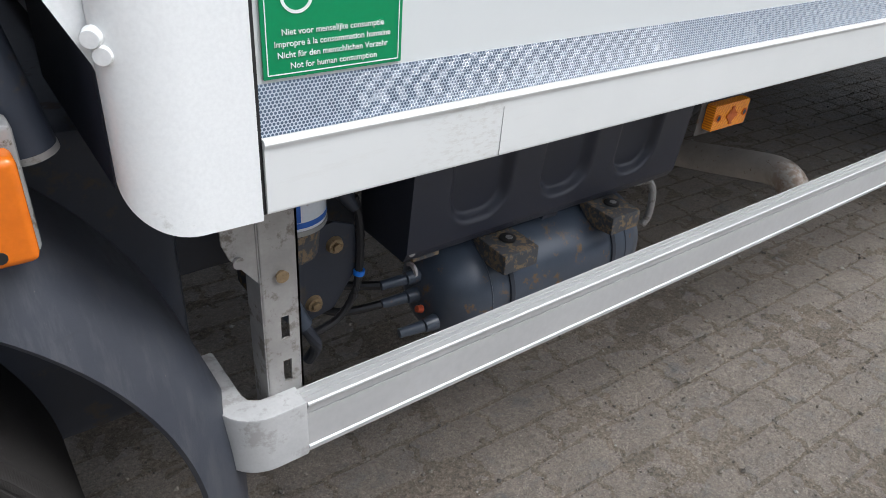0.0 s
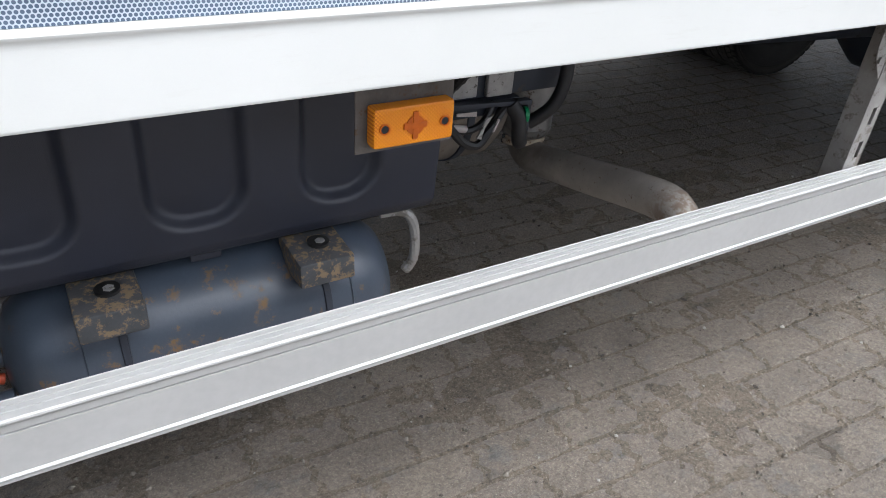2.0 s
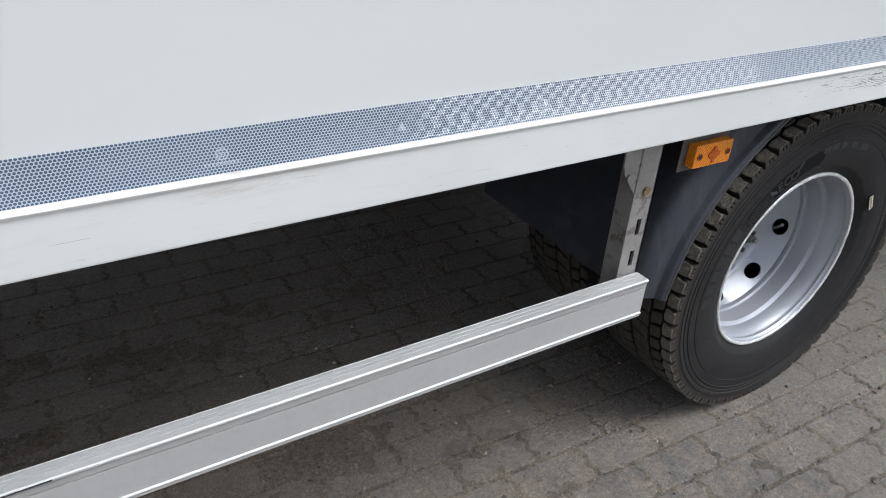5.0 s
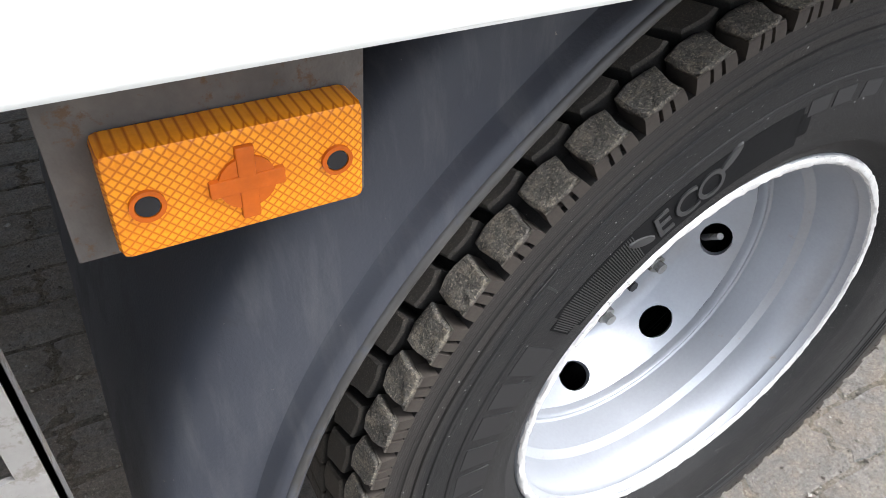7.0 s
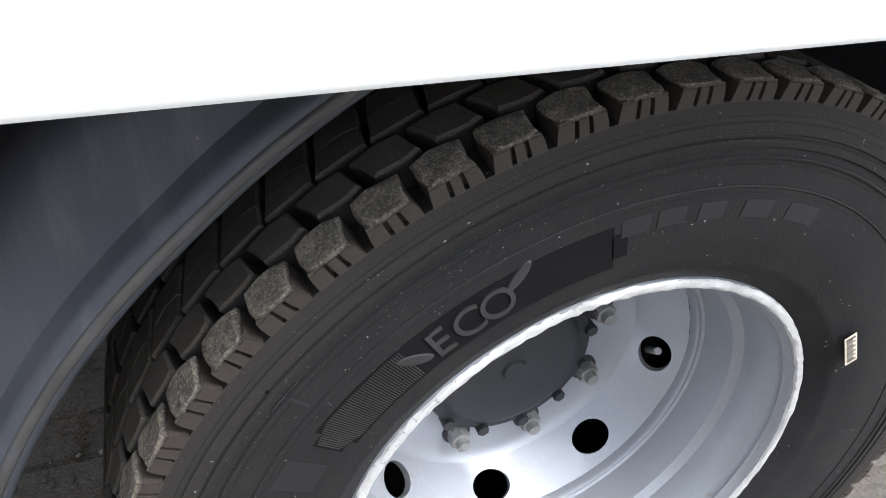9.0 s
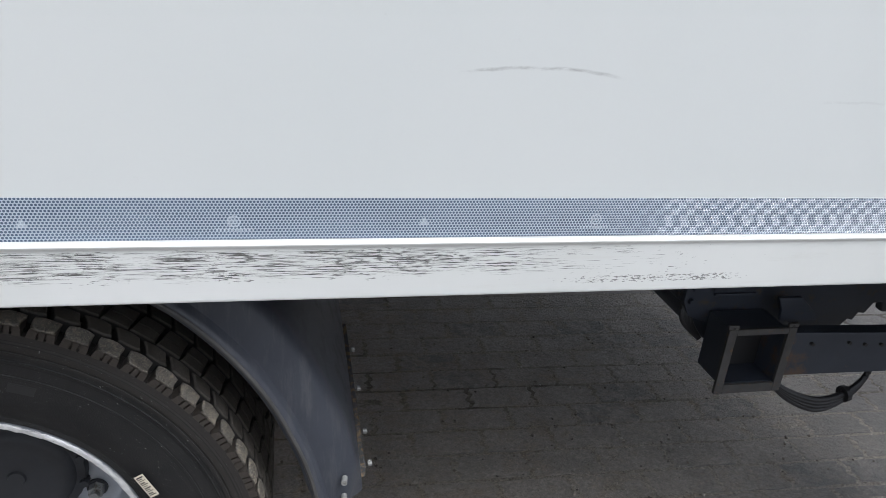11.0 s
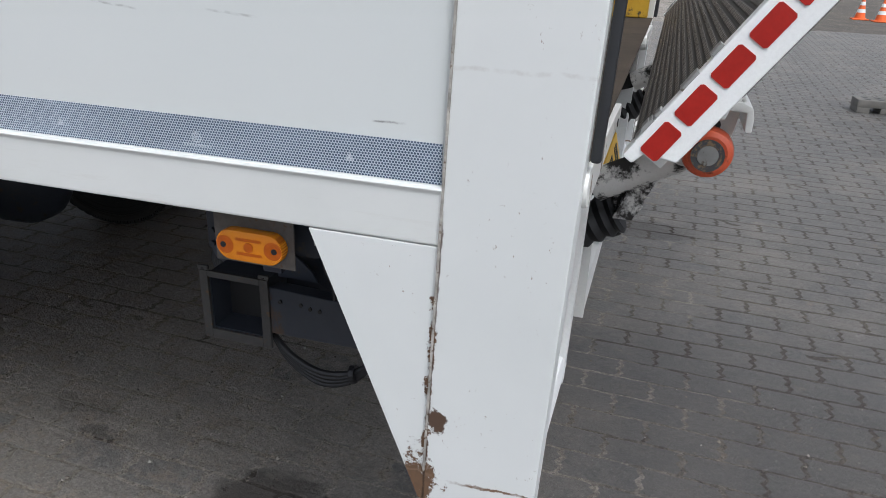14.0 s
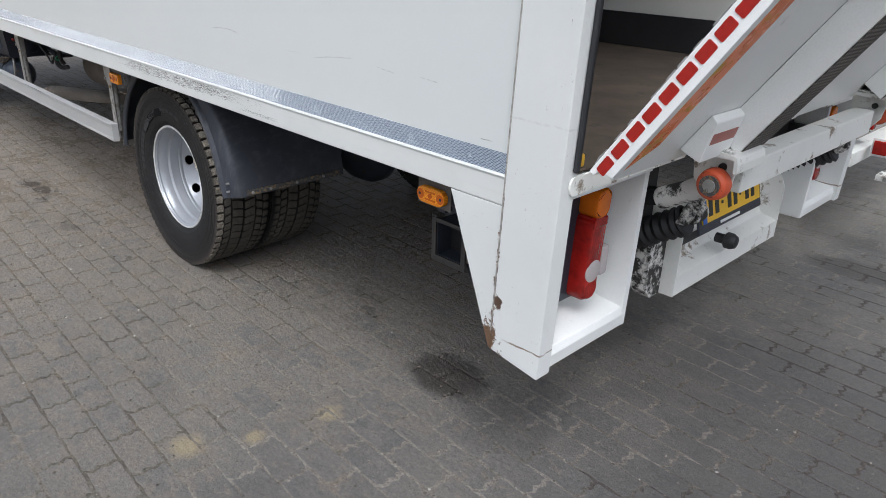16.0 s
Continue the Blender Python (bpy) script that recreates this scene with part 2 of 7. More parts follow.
def stained_chassis():
    """Blue-black chassis paint with brown rust spread from a bare end."""
    n = Nodes("rust_stained_chassis_paint")
    x, y, z = n.xyz()
    col = n.mix(n.ramp(n.noise(8, 5), 0.3, 0.7), (0.026, 0.031, 0.043), (0.040, 0.047, 0.062))
    near_end = n.math("MULTIPLY", n.ramp(n.math("ABSOLUTE", n.math("SUBTRACT", x, 5.475)), 0.055, 0.015), n.ramp(z, 0.60, 0.52))
    low = n.math("MULTIPLY", n.ramp(z, 0.440, 0.418), n.ramp(x, 5.47, 5.43))
    m = n.ramp(n.math("ADD", n.noise(22, 7, 0.72), n.math("MULTIPLY", n.math("MAXIMUM", near_end, low), 0.30)), 0.66, 0.80)
    col = n.mix(n.math("MULTIPLY", m, 0.8), col, n.mix(n.noise(70, 4), (0.15, 0.085, 0.045), (0.085, 0.070, 0.058)))
    return n.done(col, n.mix(m, (0.45, 0.45, 0.45), (0.85, 0.85, 0.85)), 0.0, n.bump(n.noise(200, 3), 0.001, 0.2))


M["stained_chassis"] = stained_chassis()


def scuffed_white():
    """White aluminium skirt with black horizontal scrapes along the wheel's stretch and a rubbed patch near the front."""
    n = Nodes("scuffed_white_skirt")
    x, y, z = n.xyz()
    base = n.mix(n.ramp(n.noise(2.0, 5), 0.3, 0.7), (0.615, 0.628, 0.606), (0.690, 0.698, 0.680))
    streak = n.noise(1.0, 9, 0.72, n.mapped((17, 17, 620)))
    along = n.math("MULTIPLY", n.ramp(x, 2.9, 3.7), n.ramp(x, 5.25, 4.55))
    band = n.math("MULTIPLY", n.ramp(z, 0.952, 0.975), n.ramp(z, 1.022, 1.008))
    gate = n.ramp(n.noise(3.2, 4, 0.5, n.mapped((1, 1, 4), (0.4, 0, 0))), 0.22, 0.42)
    mask = n.math("MULTIPLY", n.math("MULTIPLY", along, band), gate)
    thr = n.math("SUBTRACT", 0.80, n.math("MULTIPLY", mask, 0.266))
    scr = n.math("GREATER_THAN", streak, thr)
    patch = n.ramp(n.noise(6.5, 5, 0.6, n.mapped((1, 1, 3.5), (2.3, 0, 0.6))), 0.38, 0.58)
    flake = n.noise(1.0, 5, 0.62, n.mapped((75, 75, 480), (1, 2, 3)))
    worn = n.math("MULTIPLY", n.math("MULTIPLY", n.ramp(x, 3.4, 4.1), n.ramp(x, 5.20, 4.72)), n.math("MULTIPLY", n.ramp(z, 0.955, 0.968), n.ramp(z, 1.020, 1.010)))
    chips = n.math("GREATER_THAN", flake, n.math("SUBTRACT", 0.92, n.math("MULTIPLY", n.math("MULTIPLY", worn, patch), 0.378)))
    scr = n.math("MAXIMUM", scr, n.math("MULTIPLY", chips, 0.85))
    strip = n.math("MULTIPLY", n.math("MULTIPLY", n.ramp(x, 4.45, 4.72), n.ramp(x, 5.02, 4.90)), n.math("MULTIPLY", n.ramp(z, 0.949, 0.954), n.ramp(z, 0.970, 0.963)))
    dots = n.math("GREATER_THAN", n.noise(1.0, 4, 0.6, n.mapped((150, 150, 520), (5, 2, 8))), n.math("SUBTRACT", 0.95, n.math("MULTIPLY", strip, 0.40)))
    scr = n.math("MAXIMUM", scr, n.math("MULTIPLY", dots, 0.8))
    grime = n.math("MULTIPLY", n.ramp(n.noise(5, 8, 0.7, n.mapped((1, 1, 9))), 0.56, 0.76), 0.35)
    col = n.mix(grime, base, (0.50, 0.48, 0.43))
    rub = n.math("MULTIPLY", n.math("MULTIPLY", n.ramp(x, -0.24, -0.16), n.ramp(x, -0.085, -0.10)), n.ramp(n.noise(70, 6, 0.7, n.mapped((1, 1, 2.5))), 0.50, 0.60))
    col = n.mix(n.math("MULTIPLY", rub, 0.22), col, (0.36, 0.31, 0.25))
    rub2 = n.math("MULTIPLY", n.math("MULTIPLY", n.ramp(x, 2.24, 2.34), n.ramp(x, 2.50, 2.42)), n.math("MULTIPLY", n.ramp(z, 0.985, 1.000), n.ramp(n.noise(1.0, 7, 0.7, n.mapped((14, 14, 120), (2, 0, 1))), 0.46, 0.60)))
    col = n.mix(n.math("MULTIPLY", rub2, 0.45), col, (0.42, 0.35, 0.28))
    thin = n.math("MULTIPLY", n.math("MULTIPLY", n.ramp(x, 1.9, 2.2), n.ramp(x, 3.6, 3.0)), n.math("GREATER_THAN", n.noise(1.0, 6, 0.65, n.mapped((9, 9, 420), (7, 1, 2))), 0.665))
    col = n.mix(n.math("MULTIPLY", thin, 0.55), col, (0.16, 0.14, 0.12))
    col = n.mix(n.math("MULTIPLY", scr, 0.92), col, (0.03, 0.028, 0.026))
    return n.done(col, 0.36, 0.0, n.bump(streak, 0.0006, 0.2))


def panel_white():
    """Smooth white laminate side of the box with a few thin grey scrapes."""
    n = Nodes("white_laminate_panel")
    x, y, z = n.xyz()
    col = n.mix(n.ramp(n.noise(0.9, 4), 0.3, 0.7), (0.605, 0.630, 0.618), (0.640, 0.657, 0.643))
    col = n.mix(n.math("MULTIPLY", n.ramp(n.noise(60, 3), 0.72, 0.80), 0.10), col, (0.4, 0.4, 0.38))

    def scrape(col, x0, x1, z0, sag, wide, power, slope=0.0):
        mid, half = (x0 + x1) / 2, (x1 - x0) / 2
        u = n.math("DIVIDE", n.math("SUBTRACT", x, mid), half)
        arc = n.math("SUBTRACT", n.math("ADD", z0, n.math("MULTIPLY", u, half * slope)), n.math("MULTIPLY", n.math("MULTIPLY", u, u), sag))
        wob = n.math("MULTIPLY", n.math("SUBTRACT", n.noise(30, 4), 0.5), 0.006)
        d = n.math("ABSOLUTE", n.math("SUBTRACT", n.math("ADD", z, wob), arc))
        on = n.math("MULTIPLY", n.ramp(d, wide, wide * 0.2), n.ramp(n.math("ABSOLUTE", u), 1.0, 0.7))
        on = n.math("MULTIPLY", on, n.ramp(n.noise(160, 5, 0.7, n.mapped((0.35, 1, 1))), 0.35, 0.62))
        return n.mix(n.math("MULTIPLY", on, power), col, (0.10, 0.095, 0.09))
    col = scrape(col, 4.48, 4.70, 1.245, 0.010, 0.0030, 0.45)
    col = scrape(col, 5.145, 5.37, 1.2240, 0.003, 0.0026, 0.33, 0.115)
    col = scrape(col, 4.98, 5.10, 1.215, 0.002, 0.0025, 0.10)
    col = scrape(col, 5.475, 5.56, 1.2205, 0.0, 0.0022, 0.5, -0.10)
    col = scrape(col, 5.665, 5.745, 1.2195, 0.0, 0.0022, 0.4, -0.07)
    col = scrape(col, 5.90, 5.95, 1.098, 0.0, 0.002, 0.7)
    return n.done(col, 0.30, 0.0)


def pillar_white():
    """White painted steel with cracked paint and rust at the seam and towards its foot."""
    n = Nodes("rust_marked_white_steel")
    x, y, z = n.xyz()
    col = n.mix(n.ramp(n.noise(2.2, 5), 0.3, 0.7), (0.620, 0.637, 0.622), (0.678, 0.690, 0.675))
    rough = n.noise(24, 8, 0.75)
    foot = n.math("MULTIPLY", n.ramp(z, 0.70, 0.54), n.ramp(x, 6.09, 5.985))
    seam = n.math("MULTIPLY", n.ramp(n.math("ABSOLUTE", n.math("SUBTRACT", x, n.math("ADD", 5.985, n.math("MULTIPLY", n.math("SUBTRACT", z, 0.5), 0.036)))), 0.022, 0.0), n.ramp(z, 0.98, 0.86))
    where = n.math("MAXIMUM", foot, n.math("MULTIPLY", seam, 0.9))
    m = n.ramp(n.math("ADD", rough, n.math("MULTIPLY", where, 0.465)), 0.85, 0.89)
    rust = n.mix(n.noise(80, 4), (0.165, 0.090, 0.045), (0.085, 0.052, 0.032))
    halo = n.ramp(n.math("ADD", rough, n.math("MULTIPLY", where, 0.40)), 0.82, 0.95)
    col = n.mix(n.math("MULTIPLY", halo, 0.35), col, (0.55, 0.42, 0.26))
    u, w = n.math("DIVIDE", n.math("SUBTRACT", x, 6.006), 0.023), n.math("DIVIDE", n.math("SUBTRACT", z, 0.655), 0.025)
    chip = n.math("ADD", n.math("SQRT", n.math("ADD", n.math("MULTIPLY", u, u), n.math("MULTIPLY", w, w))), n.math("MULTIPLY", n.math("SUBTRACT", n.noise(55, 5, 0.7), 0.5), 1.6))
    col = n.mix(m, col, rust)
    col = n.mix(n.ramp(chip, 0.85, 0.70), col, (0.085, 0.052, 0.035))
    crack = n.math("ABSOLUTE", n.math("SUBTRACT", n.math("ADD", z, n.math("MULTIPLY", n.math("SUBTRACT", n.noise(9, 6, 0.7), 0.5), 0.035)), 0.552))
    col = n.mix(n.math("MULTIPLY", n.ramp(crack, 0.0030, 0.0012), n.ramp(n.noise(14, 4), 0.34, 0.50)), col, (0.16, 0.10, 0.06))
    run = n.math("ADD", n.math("ADD", 5.9865, n.math("MULTIPLY", n.math("SUBTRACT", z, 0.5), 0.036)), n.math("MULTIPLY", n.math("SUBTRACT", n.noise(26, 5, 0.7), 0.5), 0.012))
    split = n.math("MULTIPLY", n.ramp(n.math("ABSOLUTE", n.math("SUBTRACT", x, run)), 0.0030, 0.0014), n.math("MULTIPLY", n.ramp(z, 0.99, 0.96), n.ramp(n.noise(17, 5, 0.7, n.mapped(loc=(1, 5, 2))), 0.36, 0.46)))
    col = n.mix(n.math("MULTIPLY", split, 0.9), col, (0.075, 0.045, 0.028))
    flecks = n.math("MULTIPLY", n.ramp(n.noise(130, 4, 0.7, n.mapped((1, 1, 0.7), (3, 3, 3))), 0.66, 0.69), n.ramp(n.noise(7, 3, 0.6, n.mapped(loc=(8, 8, 1))), 0.48, 0.58))
    col = n.mix(n.math("MULTIPLY", flecks, 0.8), col, (0.16, 0.085, 0.04))
    line = n.ramp(n.math("ABSOLUTE", n.math("SUBTRACT", n.math("ADD", z, n.math("MULTIPLY", n.noise(12), 0.02)), 1.185)), 0.0035, 0.001)
    col = n.mix(n.math("MULTIPLY", n.math("MULTIPLY", line, n.ramp(n.noise(40), 0.4, 0.6)), 0.4), col, (0.45, 0.43, 0.4))
    return n.done(col, n.mix(m, (0.34, 0.34, 0.34), (0.9, 0.9, 0.9)), 0.0, n.bump(m, 0.0015, 0.6))


def reflective_tape(name, cell, cell_dark, light):
    """Prismatic sheeting: a honeycomb of small cells, with a chequer of facets that flash when the light meets them at one angle."""
    n = Nodes(name)
    x, y, z = n.xyz()
    p = 0.0043
    # hexagonal cells: nearest of two shifted grids
    def grid(ox, oz):
        fx = n.math("SUBTRACT", n.math("FRACT", n.math("ADD", n.math("DIVIDE", x, p), ox)), 0.5)
        fz = n.math("SUBTRACT", n.math("FRACT", n.math("ADD", n.math("DIVIDE", z, p * 1.732), oz)), 0.5)
        a, b = n.math("MULTIPLY", fx, fx), n.math("MULTIPLY", n.math("MULTIPLY", fz, fz), 3.0)
        return n.math("SQRT", n.math("ADD", a, b))
    d = n.math("MINIMUM", grid(0, 0), grid(0.5, 0.5))
    hole = n.ramp(d, 0.43, 0.33)
    cloud = n.ramp(n.noise(6, 4, 0.6, n.mapped((1, 1, 3))), 0.35, 0.68)
    dark = n.mix(cloud, cell, cell_dark)
    col = n.mix(hole, light, dark)
    # emblem marks: small light smudges at even steps
    def along(x0):
        v = n.math("SUBTRACT", n.math("FRACT", n.math("DIVIDE", n.math("SUBTRACT", x, x0 - 0.2365), 0.473)), 0.5)
        return n.math("MULTIPLY", v, 0.473)
    high = n.math("SUBTRACT", z, 1.040)
    tri = n.math("MULTIPLY", n.ramp(n.math("SUBTRACT", n.math("MULTIPLY", n.math("SUBTRACT", 0.0125, high), 0.62), n.math("ABSOLUTE", along(4.924))), 0.0, 0.001), n.ramp(high, 0.0, 0.001))
    w = along(5.161)
    up = n.math("SUBTRACT", high, 0.007)
    disc = n.math("SQRT", n.math("ADD", n.math("MULTIPLY", w, w), n.math("MULTIPLY", up, up)))
    ring = n.ramp(n.math("ABSOLUTE", n.math("SUBTRACT", disc, 0.0068)), 0.0014, 0.0007)
    bars = n.math("MULTIPLY", n.math("LESS_THAN", disc, 0.0045), n.math("GREATER_THAN", n.math("FRACT", n.math("DIVIDE", up, 0.0026)), 0.5))
    words = n.math("MULTIPLY", n.math("LESS_THAN", n.math("ABSOLUTE", w), 0.022), n.math("MULTIPLY", n.math("LESS_THAN", n.math("ABSOLUTE", n.math("ADD", high, 0.004)), 0.0018), n.math("GREATER_THAN", n.math("FRACT", n.math("DIVIDE", w, 0.0048)), 0.35)))
    mark = n.math("MAXIMUM", tri, n.math("MAXIMUM", ring, n.math("MAXIMUM", bars, words)))
    col = n.mix(n.math("MULTIPLY", mark, 0.45), col, (0.62, 0.68, 0.74))
    # chequer of facets, each row stepped sideways
    row = n.math("FLOOR", n.math("DIVIDE", z, 0.009))
    u = n.math("ADD", n.math("DIVIDE", x, 0.024), n.math("MULTIPLY", row, 0.5))
    u = n.math("ADD", u, n.math("MULTIPLY", n.math("FRACT", n.math("MULTIPLY", row, 0.25)), 0.45))
    facet = n.math("GREATER_THAN", n.math("FRACT", u), 0.5)
    tilt = n.t.nodes.new("ShaderNodeCombineXYZ")
    for s, v in zip(tilt.inputs, FACET):
        s.default_value = v
    nmix = n.t.nodes.new("ShaderNodeMix")
    nmix.data_type = "VECTOR"
    tilt2 = n.t.nodes.new("ShaderNodeCombineXYZ")
    for s, v in zip(tilt2.inputs, FACET_BACK):
        s.default_value = v
    n.put(nmix.inputs[0], facet)
    n.t.links.new(tilt2.outputs[0], nmix.inputs[4])
    n.t.links.new(tilt.outputs[0], nmix.inputs[5])
    m = n.done(col, 0.30, 0.0, None)
    n.put(n.p.inputs["Coat Weight"], n.math("SUBTRACT", 0.95, n.math("MULTIPLY", facet, 0.63)))
    n.p.inputs["Coat Roughness"].default_value = 0.05
    n.t.links.new(nmix.outputs[1], n.p.inputs["Coat Normal"])
    return m


def half_way(view_from):
    return (Vector(view_from).normalized() + SUN_FROM).normalized()


FACET = half_way((-0.66, -0.68, 0.36))
FACET_BACK = half_way((0.93, -0.34, 0.10))
M["skirt"] = scuffed_white()
M["panel"] = panel_white()
M["pillar"] = pillar_white()
M["tape"] = reflective_tape("silver_blue_reflective_tape", (0.040, 0.068, 0.115), (0.085, 0.125, 0.185), (0.45, 0.51, 0.58))
M["red_plastic"] = plain("dull_red_plastic", (0.36, 0.045, 0.035), 0.5, vary=0.2, size=40)
M["red_tape"] = plain("red_reflective_tape", (0.33, 0.014, 0.009), 0.3, vary=0.15, size=60, fine=350)


def clear_roof():
    """Milky glass-fibre roof, unseen; its translucency is assumed, to let daylight into the box."""
    n = Nodes("milky_roof_sheet")
    n.done((0.8, 0.8, 0.77), 0.5)
    tr = n.t.nodes.new("ShaderNodeBsdfTranslucent")
    tr.inputs["Color"].default_value = (0.85, 0.84, 0.80, 1)
    mixed = n.t.nodes.new("ShaderNodeMixShader")
    mixed.inputs[0].default_value = 0.22
    n.t.links.new(n.p.outputs[0], mixed.inputs[1])
    n.t.links.new(tr.outputs[0], mixed.inputs[2])
    n.t.links.new(mixed.outputs[0], n.t.nodes["Material Output"].inputs["Surface"])
    return n.m


M["milky"] = clear_roof()


def tread_plate():
    """Worn anti-slip sheet: rows of slanting raised bars."""
    n = Nodes("worn_tread_plate")
    x, y, z = n.xyz()
    u = n.math("ADD", n.math("DIVIDE", y, 0.014), n.math("MULTIPLY", n.math("SUBTRACT", n.noise(30, 3), 0.5), 0.25))
    row = n.math("FLOOR", n.math("DIVIDE", z, 0.011))
    v = n.math("FRACT", n.math("DIVIDE", z, 0.011))
    u = n.math("FRACT", n.math("ADD", n.math("ADD", u, n.math("MULTIPLY", row, 0.5)), n.math("MULTIPLY", v, 0.55)))
    h = n.math("MULTIPLY", n.ramp(n.math("ABSOLUTE", n.math("SUBTRACT", u, 0.5)), 0.36, 0.24), n.ramp(n.math("ABSOLUTE", n.math("SUBTRACT", v, 0.5)), 0.36, 0.20))
    col = n.mix(n.ramp(n.noise(6, 6, 0.7), 0.3, 0.7), (0.15, 0.130, 0.112), (0.27, 0.240, 0.205))
    col = n.mix(h, (0.035, 0.031, 0.027), col)
    return n.done(col, 0.6, 0.1, n.bump(h, 0.003, 0.8))


M["tread_plate"] = tread_plate()


def oil_spots(n, x, y):
    """Dark patches where oil and water have soaked the yard: centre, half widths."""
    total = None
    wx = n.math("MULTIPLY", n.math("SUBTRACT", n.noise(11, 6, 0.68), 0.5), 0.26)
    wy = n.math("MULTIPLY", n.math("SUBTRACT", n.noise(9, 5, 0.65, n.mapped(loc=(5, 5, 5))), 0.5), 0.24)
    for cx, cy, a, b, k in ((5.47, 0.36, 0.19, 0.135, 1.0), (4.87, 0.466, 0.06, 0.035, 0.9), (4.74, 0.56, 0.15, 0.05, 0.45), (6.25, 2.72, 0.30, 0.14, 0.8), (2.93, 0.30, 0.05, 0.035, 0.4),
                            (1.56, -0.125, 0.07, 0.045, 0.5), (1.995, -0.118, 0.10, 0.06, 0.75), (2.19, -0.085, 0.10, 0.06, 0.75), (2.38, -0.147, 0.07, 0.05, 0.7), (2.945, -0.183, 0.12, 0.05, 0.65), (4.84, -0.504, 0.10, 0.05, 0.3), (3.05, 0.28, 0.05, 0.035, 0.4)):
        u = n.math("DIVIDE", n.math("SUBTRACT", n.math("ADD", x, wx), cx), a)
        v = n.math("DIVIDE", n.math("SUBTRACT", n.math("ADD", y, wy), cy), b)
        d = n.math("SQRT", n.math("ADD", n.math("MULTIPLY", u, u), n.math("MULTIPLY", v, v)))
        s = n.math("MULTIPLY", n.ramp(d, 1.05, 0.80), k)
        total = s if total is None else n.math("MAXIMUM", total, s)
    return total


def sand_cover(n, x):
    """Trodden sand that hides pavers and joints alike in patches, thicker towards the front."""
    a = n.math("ADD", n.math("MULTIPLY", n.noise(5.5, 10, 0.80, n.mapped((1, 1.4, 1), (6, 2, 0))), 0.6), n.math("MULTIPLY", n.noise(17, 9, 0.78, n.mapped((1, 1.2, 1), (3, 7, 0))), 0.4))
    b = n.math("SUBTRACT", n.math("MULTIPLY", n.ramp(x, 6.4, 3.8), 0.090), 0.075)
    b = n.math("ADD", b, n.math("MULTIPLY", n.ramp(x, 3.6, 2.2), 0.055))
    return n.math("MULTIPLY", n.ramp(n.math("ADD", a, b), 0.475, 0.555), 0.86)


def sand_colour(n):
    col = n.mix(n.ramp(n.noise(7, 6, 0.7, n.mapped(loc=(4, 4, 0))), 0.35, 0.65), (0.300, 0.250, 0.195), (0.205, 0.170, 0.134))
    col = n.mix(n.math("MULTIPLY", n.ramp(n.noise(110, 7, 0.82), 0.46, 0.62), 0.75), col, (0.115, 0.098, 0.080))
    return n.mix(n.math("MULTIPLY", n.ramp(n.noise(240, 4, 0.7, n.mapped(loc=(1, 6, 2))), 0.58, 0.64), 0.7), col, (0.50, 0.45, 0.37))


